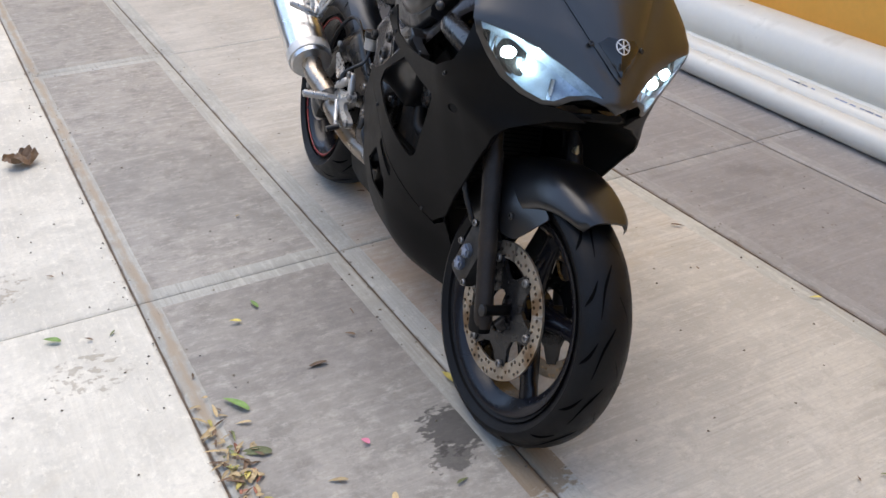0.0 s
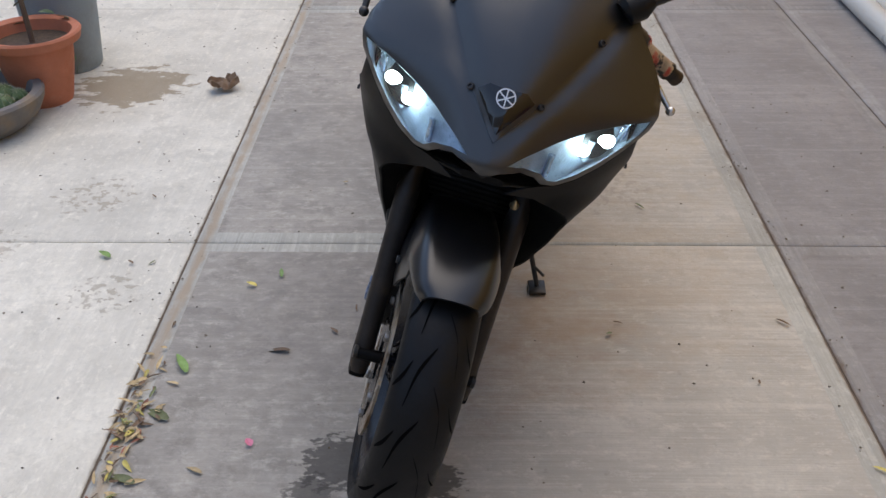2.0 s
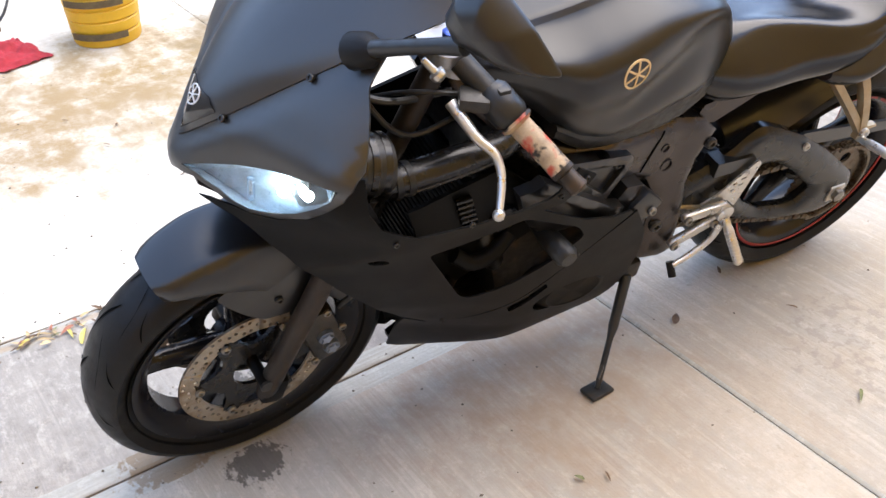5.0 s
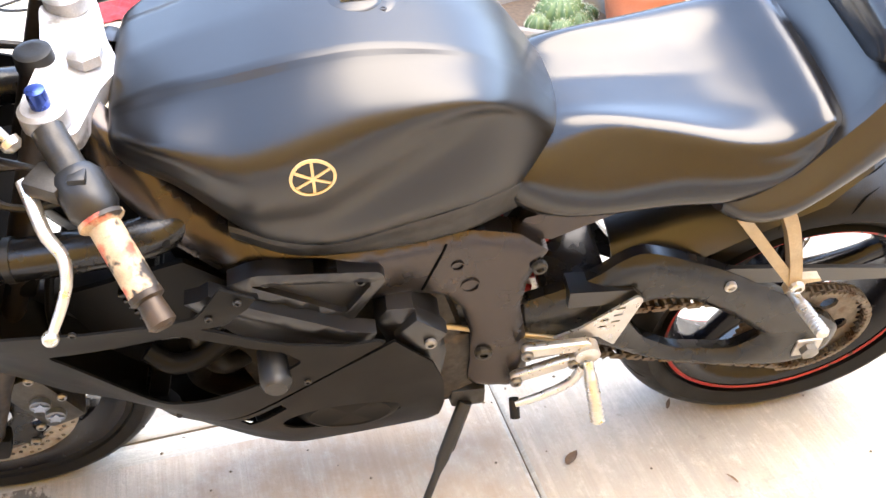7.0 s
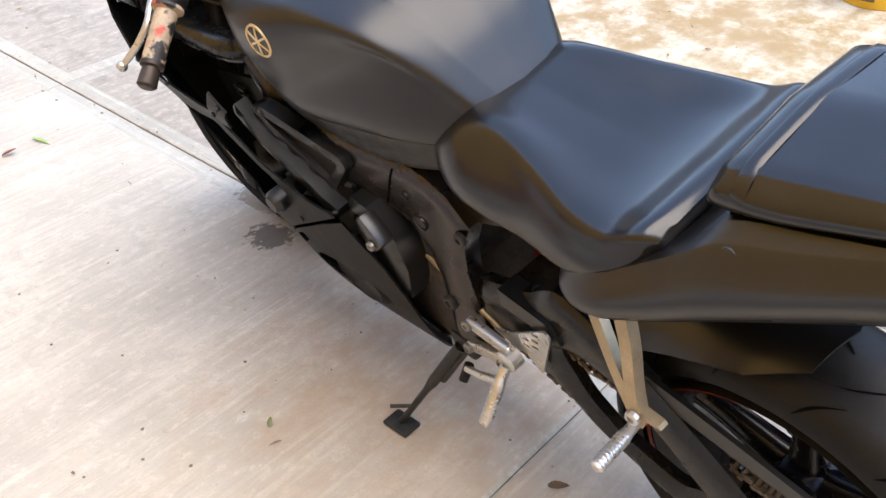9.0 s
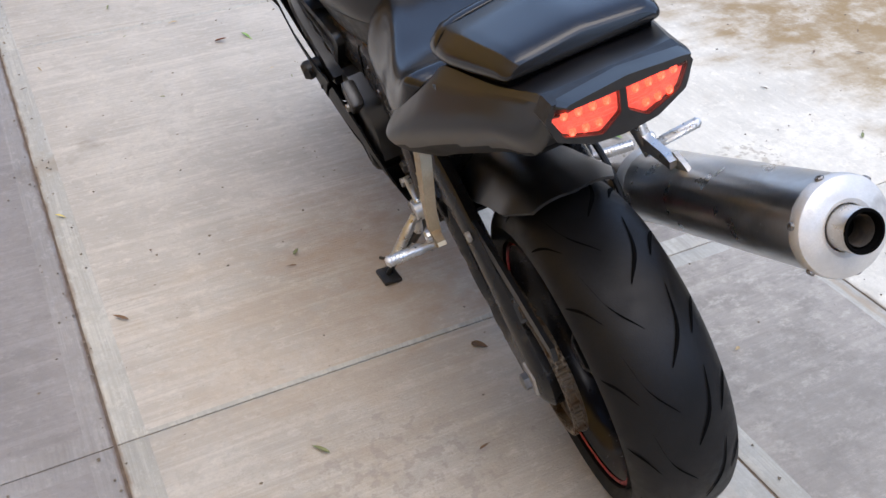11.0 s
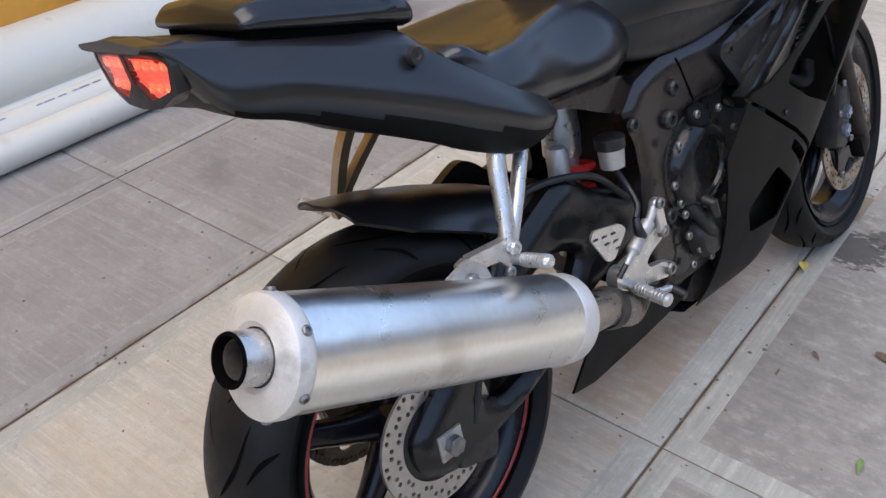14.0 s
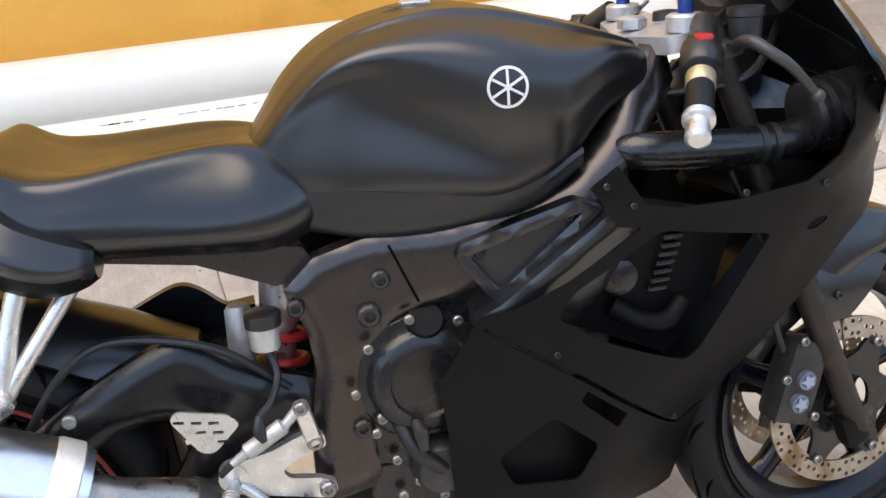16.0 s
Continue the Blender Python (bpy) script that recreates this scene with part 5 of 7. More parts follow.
sprocket_cover = part("sprocket_cover", cushion([(0.645, 0.588), (0.662, 0.614), (0.698, 0.610), (0.738, 0.552), (0.746, 0.48), (0.736, 0.41), (0.70, 0.42), (0.665, 0.52)], lambda y, z: 0.192 - 0.25 * max(0, y - 0.70), 1, (), 0.06, 0.008, 0.014, 0.014), satin_black, bike, "black engine side cover on the left")
part("cover_step", box((0.188, 0.706, 0.568), (0.03, 0.062, 0.05), 0.008, Matrix.Rotation(-0.75, 4, "X")), satin_black, sprocket_cover)
bolt((0.204, 0.718, 0.555), (1, 0, 0), sprocket_cover, 0.009, bolt_steel)
rad = part("radiator", box((0, 0.345, 0.51), (0.25, 0.03, 0.28), 0.006, Matrix.Rotation(-0.28, 4, "X")), plastic_black, bike, "black radiator")
fin_mesh = None
for k in range(26):
    c = Vector((0, 0.345, 0.51)) + Matrix.Rotation(-0.28, 3, "X") @ Vector((0, -0.017, -0.13 + k * 0.0104))
    if fin_mesh is None:
        fin = part("fin", box((0, 0, 0), (0.23, 0.004, 0.004), 0.0, Matrix.Rotation(-0.28, 4, "X")), flat_black, rad)
        fin_mesh = fin.data
    else:
        fin = tagged(new("fin", fin_mesh))
        fin.parent = rad
    fin.matrix_basis = Matrix.Translation(c)
for x in (-0.09, -0.03, 0.03, 0.09):
    part("exhaust_header", tube([(x, 0.44, 0.47), (x, 0.385, 0.43), (x * 0.9, 0.37, 0.36), (x * 0.7, 0.42, 0.29), (x * 0.5, 0.56, 0.265), (-0.03 + x * 0.3, 0.72, 0.265)], 0.02, 12, 24), bronze_brown, bike, "heat-browned exhaust header")
for s in (1, -1):
    duct = part("air_duct", tube([(s * 0.10, 0.435, 0.786), (s * 0.138, 0.412, 0.781), (s * 0.158, 0.38, 0.778), (s * 0.165, 0.30, 0.773), (s * 0.165, 0.21, 0.769), (s * 0.158, 0.15, 0.773), (s * 0.130, 0.10, 0.785)], 0.0265, 22, 32), duct_black, bike, "glossy black ram-air duct")
    for y in (0.196, 0.216):
        part("duct_band", tube([(s * 0.165, y, 0.7695), (s * 0.165, y + 0.010, 0.7695)], 0.0285, 22), plastic_black, duct)
    far = 0.045 if s > 0 else 0.0
    inlet = part("intake_bellows", tube([(s * 0.15, 0.050, 0.818), (s * 0.15, 0.056, 0.817), (s * 0.152, 0.10 + far * 0.6, 0.808), (s * 0.153, 0.125 + far, 0.803), (s * 0.154, 0.145 + far, 0.80), (s * 0.154, 0.150 + far, 0.799)], [0.03, 0.044, 0.046, 0.048, 0.044, 0.03], 24), plastic_black, bike, "black intake bellows")
    for k in range(3):
        part("bellows_rib", tube([(s * 0.152, 0.088 + far + 0.020 * k, 0.810 - 0.004 * k), (s * 0.153, 0.098 + far + 0.020 * k, 0.808 - 0.004 * k)], 0.049, 24), duct_black, inlet)
part("frame_slider", tube([(0.14, 0.50, 0.56), (0.20, 0.50, 0.56), (0.245, 0.505, 0.56), (0.255, 0.505, 0.56)], [0.016, 0.02, 0.022, 0.015], 18), plastic_black, bike, "black crash bobbin")
coolant = part("coolant_hose", tube([(0.10, 0.42, 0.60), (0.14, 0.40, 0.55), (0.15, 0.42, 0.49), (0.10, 0.46, 0.44)], 0.018, 12, 18), plastic_black, bike)

# Cockpit.
top = part("top_clamp", panel(rounded([(-0.135, 0.305), (-0.10, 0.272), (0.0, 0.285), (0.10, 0.272), (0.135, 0.305), (0.13, 0.335), (0.05, 0.352), (0.0, 0.372), (-0.05, 0.352), (-0.13, 0.335)], 0.012), lambda x, y, d: (x, y, (0.932 if d == 0 else 0.908) + 0.25 * (0.30 - y)), (), 0.024, 0.03), yoke_alloy, bike, "bare aluminium top yoke")
part("stem_nut", spin([(0, 0), (0, 0.022), (0.014, 0.022), (0.018, 0.016), (0.018, 0)], "z", (0, 0.335, 0.925), 6), yoke_alloy, top)
part("key_switch", spin([(0, 0), (0, 0.024), (0.02, 0.022), (0.022, 0.012), (0.018, 0)], "z", (0, 0.278, 0.925), 20), plastic_black, top)
for s in (1, -1):
    c = (s * 0.108, 0.303, 0.928)
    cap = part("fork_cap", spin([(0, 0), (0, 0.027), (0.02, 0.027), (0.024, 0.022), (0.024, 0)], "z", c, 22), yoke_alloy, bike, "alloy fork cap with blue adjuster")
    part("adjuster", spin([(0.024, 0), (0.024, 0.011), (0.046, 0.011), (0.048, 0.007), (0.048, 0)], "z", c, 14), blue_anodised, cap, "blue anodised adjuster")
    a, b = Vector((s * 0.150, 0.318 if s > 0 else 0.298, 0.930)), Vector((s * 0.318, 0.411 if s > 0 else 0.390, 0.828 if s > 0 else 0.836))
    d = (b - a).normalized()
    bar = part("handlebar", tube([a - d * 0.02, a + d * 0.05], 0.018, 16), dark_metal, bike, "clip-on handlebar")
    part("switch_box", tube([a + d * 0.035, a + d * 0.045, a + d * 0.085, a + d * 0.095], [0.022, 0.028, 0.028, 0.022], 16), plastic_black, bar)
    part("switch", box(a + d * 0.065 + Vector((0, -0.002, 0.026)), (0.02, 0.02, 0.014), 0.004), red_paint if s < 0 else plastic_black, bar)
    part("grip", tube([a + d * 0.095, a + d * 0.10, a + d * 0.105, a + d * 0.19], [0.026, 0.026, 0.018, 0.018], 16), grip_worn if s > 0 else rubber, bar, "worn grip with peeling red and tan paint" if s > 0 else "black rubber grip")
    if s < 0:
        # Chrome collar in brass colour, which stands in for its orange reflection.
        part("grip_collar", tube([a + d * 0.094, a + d * 0.096, a + d * 0.126, a + d * 0.128], [0.017, 0.0195, 0.0195, 0.018], 18), brass, bar, "metal collar above the grip, orange reflection put into its colour")
        part("grip_ring", tube([a + d * 0.186, a + d * 0.188, a + d * 0.194, a + d * 0.196], [0.018, 0.0205, 0.0205, 0.018], 18), alloy, bar)
    part("bar_end", tube([a + d * 0.19, a + d * 0.197, a + d * 0.2, a + d * 0.228, a + d * 0.232], [0.019, 0.019, 0.014, 0.016, 0.011], 16), bronze_brown if s > 0 else alloy, bar)
    if s > 0:
        lev = [Vector(v) for v in ((0.172, 0.278, 0.902), (0.200, 0.288, 0.886), (0.226, 0.298, 0.871), (0.247, 0.314, 0.858), (0.268, 0.316, 0.842), (0.289, 0.308, 0.824), (0.314, 0.293, 0.803))]
    else:
        lev = [a + d * 0.045 + Vector((0, -0.04, -0.002)), Vector((-0.245, 0.285, 0.925)), Vector((-0.270, 0.270, 0.912)), Vector((-0.278, 0.247, 0.895)), Vector((-0.277, 0.220, 0.868)), Vector((-0.276, 0.205, 0.852))]
    lever = part("lever", tube(lev, list(np.linspace(0.0095, 0.0055, len(lev))), 10, 18), alloy if s > 0 else dark_metal, bar, "polished clutch lever" if s > 0 else "dark brake lever")
    bm = bmesh.new()
    bmesh.ops.create_uvsphere(bm, u_segments=12, v_segments=8, radius=0.0095)
    bmesh.ops.translate(bm, vec=lev[-1], verts=bm.verts)
    part("lever_ball", bm, alloy if s > 0 else dark_metal, lever)
    part("lever_perch", box(a + d * 0.045 + Vector((0, -0.028, 0)), (0.04, 0.045, 0.022), 0.006, Matrix.Rotation(s * -0.5, 4, "Z")), dark_metal, bar)
part("cable_adjuster", turned([(-0.006, 0.0), (-0.006, 0.006), (0.0, 0.012), (0.008, 0.012), (0.010, 0.006), (0.034, 0.005), (0.036, 0.0)], Vector((0.145, 0.272, 0.930)), Vector((-0.35, -0.45, 0.5)).normalized(), 18), alloy, bike, "knurled alloy cable adjuster")
part("fluid_reservoir", spin([(0, 0), (0, 0.02), (0.035, 0.022), (0.037, 0.024), (0.048, 0.024), (0.05, 0)], "z", (-0.20, 0.265, 0.915), 20), plastic_black, bike, "black front brake fluid reservoir")
cluster = part("instrument_panel", box((0, 0.175, 0.985), (0.24, 0.05, 0.10), 0.02, Matrix.Rotation(-0.7, 4, "X")), plastic_black, bike, "dark instrument panel behind the screen")
part("rev_counter", spin([(0, 0), (0, 0.04), (0.004, 0.04), (0.004, 0.036), (0.002, 0.035), (0.002, 0)], "z", (0, 0, 0), 28), silver_leaf, cluster).matrix_basis = Matrix.Translation((-0.03, 0.195, 1.008)) @ Matrix.Rotation(-0.7, 4, "X")
for k, (p, r) in enumerate((([(0.06, 0.10, 0.93), (0.11, 0.2, 0.88), (0.10, 0.32, 0.86)], 0.006), ([(0.05, 0.14, 0.95), (0.13, 0.22, 0.83), (0.09, 0.36, 0.80)], 0.005), ([(-0.05, 0.12, 0.93), (-0.13, 0.22, 0.86), (-0.09, 0.34, 0.84)], 0.006), ([(0.17, 0.33, 0.90), (0.13, 0.24, 0.90), (0.06, 0.2, 0.85)], 0.004))):
    part("cable", tube(p, r, 8, 16), plastic_black, bike, "black control cable")

# Left mirror folded back; only its stub stands on the other side.
mirror_face = [(0.323, 0.229, 1.193), (0.368, 0.255, 1.155), (0.398, 0.284, 1.105), (0.366, 0.262, 1.095), (0.288, 0.215, 1.105), (0.271, 0.205, 1.132), (0.285, 0.209, 1.169)]
face = []
for k in range(7):
    a, b, c = (Vector(mirror_face[(k + j) % 7]) for j in (-1, 0, 1))
    face += [(b + (a - b) * 0.10) * (1 - f) ** 2 + b * 2 * f * (1 - f) + (b + (c - b) * 0.10) * f * f for f in np.linspace(0, 1, 6)]
hub_at, back = sum(face, Vector()) / len(face), Vector((0.25, -0.8, 0.0))
mir = part("mirror", loft([[hub_at + (p - hub_at) * k + back * h for p in face] for k, h in ((0.0, 0.004), (0.9, 0.004), (0.97, 0.0), (1.0, 0.004), (1.0, 0.008), (0.9, 0.026), (0.72, 0.042), (0.45, 0.052), (0.2, 0.056), (0.0, 0.057))], caps=False), matte_black, bike, "matte black mirror folded back", 60)
part("mirror_stem", tube([(0.158, 0.142, 1.015), (0.205, 0.155, 1.045), (0.265, 0.178, 1.082), (0.315, 0.20, 1.11)], [0.014, 0.011, 0.010, 0.012], 12, 14), plastic_black, mir)
part("mirror_boot", tube([(0.146, 0.136, 1.003), (0.150, 0.138, 1.008), (0.172, 0.146, 1.022), (0.186, 0.150, 1.032)], [0.020, 0.026, 0.024, 0.013], 16), rubber, mir, "rubber boot at the foot of the stem")

# Swing arm, shock, hugger.
ARM = [(0.855, 0.50), (0.91, 0.517), (0.980, 0.546), (1.012, 0.578), (1.045, 0.594), (1.100, 0.570), (1.189, 0.524), (1.295, 0.450), (1.402, 0.362), (1.432, 0.335), (1.430, 0.285), (1.40, 0.255), (1.34, 0.241), (1.203, 0.270), (1.093, 0.312), (1.005, 0.372), (0.904, 0.400), (0.855, 0.40)]
ARM = rounded(ARM, 0.025, 4)
WINDOW = rounded([(1.026, 0.455), (1.074, 0.478), (1.14, 0.466), (1.214, 0.414), (1.296, 0.338), (1.246, 0.306), (1.139, 0.330), (1.078, 0.374)], 0.015)
for s in (1, -1):
    bm = cushion(ARM, lambda y, z: 0.134, s, (WINDOW,), 0.034, 0.016, 0.030, 0.012)
    arm = part("swing_arm", bm, arm_black, bike, "black braced swing arm")
    bolt((s * 0.128, 1.192, 0.502), (s, 0, 0), arm, 0.010, cast_alloy)
    part("axle_block", box((s * 0.134, 1.374, 0.310), (0.008, 0.046, 0.044), 0.003), cast_alloy, arm)
    part("axle_nut", spin([(0, 0), (0, 0.016), (s * 0.011, 0.016), (s * 0.014, 0.011), (s * 0.014, 0)], "x", (s * 0.139, 1.374, 0.310), 6), bolt_steel, arm)
part("swing_bridge", box((0, 0.96, 0.48), (0.22, 0.10, 0.07), 0.015), engine_black, bike)
part("rear_caliper", box((-0.112, 1.32, 0.262), (0.046, 0.085, 0.05), 0.014, Matrix.Rotation(0.3, 4, "X")), dark_metal, bike, "dark rear brake caliper")
part("caliper_bracket", plate([(1.27, 0.25), (1.30, 0.235), (1.40, 0.27), (1.42, 0.33), (1.38, 0.345), (1.33, 0.31)], -0.100, -0.114, 0.003), dark_metal, bike)
shock = part("shock_absorber", tube([(0, 0.89, 0.66), (0, 0.892, 0.60), (0, 0.895, 0.56), (0, 0.896, 0.555)], [0.03, 0.034, 0.034, 0.03], 20), alloy, bike, "rear shock absorber with red spring")
spring_pts = [(-0.02 + 0.036 * math.cos(a), 0.897 + 0.02 * a / 25 + 0.036 * math.sin(a), 0.562 - 0.16 * a / 25) for a in np.linspace(0, 25, 90)]
part("spring", tube(spring_pts, 0.0075, 8), red_paint, shock, "red coil spring")
part("damper_rod", tube([(-0.01, 0.896, 0.56), (-0.01, 0.92, 0.38)], 0.022, 14), alloy, shock)
part("gas_canister", tube([(-0.045, 0.958, 0.60), (-0.045, 0.958, 0.592), (-0.045, 0.962, 0.49), (-0.045, 0.962, 0.48)], [0.014, 0.019, 0.019, 0.014], 18), cast_alloy, shock)
hug = []
for f in np.linspace(0, 1, 26):
    y, z = (float(v) for v in (np.interp(f, [0, 0.25, 0.5, 0.75, 1], [1.02, 1.11, 1.21, 1.305, 1.395]), np.interp(f, [0, 0.25, 0.5, 0.75, 1], [0.545, 0.592, 0.632, 0.662, 0.684])))
    w = float(np.interp(f, [0, 0.2, 0.8, 1], [0.095, 0.100, 0.095, 0.068]))
    drop = float(np.interp(f, [0, 0.4, 0.8, 1], [0.065, 0.055, 0.030, 0.008]))
    hug.append([(w * u, y + 0.016 * (1 - abs(u)) * f, z - drop * abs(u) ** 3.2 - 0.012 * u * u) for u in np.linspace(-1, 1, 17)])
thin = [[(x * 0.965, y, z - 0.005) for x, y, z in row] for row in hug]
part("rear_hugger", loft([row + list(reversed(b)) for row, b in zip(hug, thin)]), satin_black, bike, "black rear hugger over the tyre", 60)
part("chain_guard", plate([(0.934, 0.507), (0.934, 0.543), (1.032, 0.534), (1.057, 0.503)], 0.10, 0.140, 0.004), satin_black, bike)
part("chain_guard", plate([(1.15, 0.515), (1.194, 0.528), (1.36, 0.502), (1.485, 0.480), (1.49, 0.455), (1.35, 0.470), (1.207, 0.490)], 0.109, 0.117, 0.002), satin_black, bike)
part("rear_brake_hose", tube([(-0.13, 0.90, 0.50), (-0.135, 0.99, 0.575), (-0.12, 1.10, 0.60), (-0.125, 1.17, 0.585), (-0.135, 1.24, 0.50), (-0.13, 1.32, 0.31)], 0.006, 8, 30), plastic_black, bike, "black rear brake hose")

# Sub-frame under the seat.
for s in (1, -1):
    part("subframe_rail", plate([(0.84, 0.66), (0.86, 0.695), (1.0, 0.725), (1.12, 0.735), (1.12, 0.71), (1.0, 0.69), (0.90, 0.645)], s * 0.085, s * 0.118, 0.005), frame_black, bike, "black seat sub-frame rail")
    # Passenger foot rest bracket: two bars that meet above the peg.
    j = Vector((s * 0.192, 1.245, 0.578))
    hanger = part("passenger_hanger", tube([(s * 0.150, 1.135, 0.715), (s * 0.163, 1.165, 0.678), (s * 0.18, 1.205, 0.628), j], [0.011, 0.011, 0.011, 0.012], 4 if s > 0 else 12, 14), tan_alloy if s > 0 else alloy, bike, "tan-tinted aluminium passenger foot rest hanger" if s > 0 else "bare aluminium passenger foot rest hanger")
    part("hanger_bar", tube([(s * 0.160, 1.205, 0.715), (s * 0.172, 1.222, 0.675), (s * 0.185, 1.235, 0.625), j], [0.0135, 0.013, 0.0125, 0.013], 4 if s > 0 else 12, 14), tan_alloy if s > 0 else alloy, hanger)
    arm_pts = [(1.235, 0.565), (1.238, 0.60), (1.26, 0.598), (1.32, 0.603), (1.342, 0.598), (1.34, 0.582), (1.318, 0.58), (1.27, 0.572), (1.255, 0.555)] if s < 0 else [(1.235, 0.562), (1.238, 0.594), (1.258, 0.592), (1.280, 0.590), (1.284, 0.584), (1.262, 0.582), (1.255, 0.560)]
    part("hanger_arm", plate(arm_pts, s * 0.184, s * 0.198, 0.004), tan_alloy if s > 0 else alloy, hanger)
    tip = Vector((s * 0.281, 1.254 if s > 0 else 1.264, 0.575 if s > 0 else 0.587))
    root = j + Vector((s * 0.004, 0.0, -0.014))
    peg = part("passenger_peg", tube([root, root.lerp(tip, 0.25), root.lerp(tip, 0.28), tip, tip + Vector((s * 0.003, 0, 0))], [0.008, 0.008, 0.0092, 0.0085, 0.006], 12), alloy, hanger, "ribbed alloy passenger peg")
    for f in np.linspace(0.34, 0.95, 10):
        q = root.lerp(tip, f)
        part("rib", tube([q, q + (tip - root).normalized() * 0.0035], 0.0102, 10), alloy, peg)
    bolt(j + Vector((s * 0.008, 0, 0.004)), (s, 0, 0), hanger, 0.011, alloy)
    # Rider's rearset: arms that run from the frame to the peg's pivot.
    def arm_bar(name, p, q, w, parent):
        p, q = Vector(p), Vector(q)
        d = (q - p).normalized()
        side = Vector((0, -d.z, d.y)).normalized() * w
        c = p + d * -w * 0.6
        e = q + d * w * 0.6
        bm = bmesh.new()
        ring = [c - side * 0.6, c + side * 0.6, p + side, q + side, e + side * 0.6, e - side * 0.6, q - side, p - side]
        loft([[v + Vector((s * h, 0, 0)) for v in ring] for h in (-0.007, 0.007)], True, True, bm)
        bmesh.ops.bevel(bm, geom=bm.edges[:], offset=0.002, segments=1, affect="EDGES")
        return part(name, bm, alloy, parent)
    hub = Vector((0.168, 0.966, 0.428)) if s > 0 else Vector((-0.168, 0.992, 0.402))
    base = part("rearset", spin([(-0.012, 0), (-0.012, 0.020), (0.010, 0.020), (0.012, 0.016), (0.012, 0)], "x", hub, 20), alloy, bike, "machined aluminium rearset")
    if s > 0:
        arms = [((0.160, 0.872, 0.437), (0.165, 0.965, 0.444)), ((0.160, 0.859, 0.368), (0.163, 0.950, 0.405)), ((0.163, 0.948, 0.404), hub)]
        heel_loop = rounded([(0.914, 0.446), (0.955, 0.463), (1.036, 0.531), (1.047, 0.520), (1.016, 0.410), (0.985, 0.440), (0.962, 0.434)], 0.006)
        slots = [(0.990 + 0.020 * c + 0.002 * r, 0.462 + 0.016 * r + 0.010 * c) for r in range(3) for c in range(2) if r < 2 or c == 1]
        hx = 0.150
    else:
        arms = [((-0.180, 0.892, 0.495), (-0.178, 0.879, 0.439))]
        fork = rounded([(0.886, 0.451), (0.865, 0.445), (0.863, 0.426), (0.884, 0.420), (0.913, 0.410), (0.926, 0.399), (0.918, 0.386), (0.875, 0.378), (0.855, 0.368), (0.855, 0.352), (0.872, 0.346), (0.983, 0.374), (1.006, 0.388), (1.006, 0.412), (0.984, 0.424), (0.938, 0.432), (0.905, 0.445)], 0.006)
        part("rearset_plate", plate(fork, -0.164, -0.177, 0.003), alloy, base, "forked machined aluminium plate")
        for y, z in ((0.878, 0.437), (0.868, 0.361)):
            bolt((-0.177, y, z), (-1, 0, 0), base, 0.012, bolt_steel)
        heel_loop = rounded([(0.972, 0.483), (0.987, 0.499), (1.052, 0.515), (1.062, 0.503), (1.028, 0.449), (1.010, 0.446)], 0.008)
        slots = [(0.998 + 0.022 * c + 0.004 * r, 0.460 + 0.0145 * r + 0.004 * c) for r in range(3) for c in range(3) if not (r == 0 and c > 0) and not (r == 1 and c > 1)]
        hx = 0.180
    for p, q in arms:
        arm_bar("rearset_arm", p, q, 0.011, base)
        bolt(Vector(p) + Vector((s * 0.007, 0, 0)), (s, 0, 0), base, 0.010, bolt_steel)
    heel = panel(heel_loop, lambda y, z, d, s=s, hx=hx: (s * (hx if d == 0 else hx - 0.004), y, z), [rounded([(y - 0.007, z - 0.002), (y + 0.007, z), (y + 0.007, z + 0.0045), (y - 0.007, z + 0.0025)], 0.002) for y, z in slots], 0.004, 0.03)
    part("heel_guard", heel, alloy, base, "slotted aluminium heel guard")
    tip = Vector((0.248, 0.974, 0.350)) if s > 0 else Vector((-0.272, 1.008, 0.394))
    j = hub + Vector((s * 0.012, 0, -0.008))
    peg = part("foot_peg", tube([j, j.lerp(tip, 0.2), j.lerp(tip, 0.23), tip, tip + Vector((s * 0.003, 0, 0))], [0.009, 0.009, 0.0105, 0.0095, 0.006], 12), alloy, base, "ribbed alloy foot peg")
    for f in np.linspace(0.3, 0.96, 10):
        q = j.lerp(tip, f)
        part("rib", tube([q, q + (tip - j).normalized() * 0.0035], 0.0114, 10), alloy, peg)
    if s > 0:
        part("gear_lever", tube([(0.178, 0.960, 0.405), (0.18, 0.945, 0.365), (0.182, 0.90, 0.338), (0.184, 0.858, 0.325)], [0.009, 0.0075, 0.007, 0.006], 10, 12), alloy, base, "gear lever with rubber toe peg")
        part("toe_peg", tube([(0.175, 0.857, 0.328), (0.196, 0.857, 0.303)], 0.0085, 12), rubber, base)
        part("shift_rod", tube([(0.140, 0.960, 0.418), (0.125, 0.70, 0.497)], 0.005, 10), brass, base)
        part("rod_end", spin([(-0.01, 0), (-0.01, 0.012), (0.01, 0.012), (0.01, 0)], "x", (0.124, 0.706, 0.513), 14), alloy, base)
    else:
        part("brake_lever", tube([(-0.178, 0.985, 0.39), (-0.188, 0.94, 0.352), (-0.20, 0.895, 0.342)], [0.008, 0.0065, 0.006], 10, 10), alloy, base, "rear brake lever with toe peg")
        part("toe_peg", tube([(-0.19, 0.895, 0.343), (-0.225, 0.895, 0.332)], 0.0085, 12), plastic_black, base)
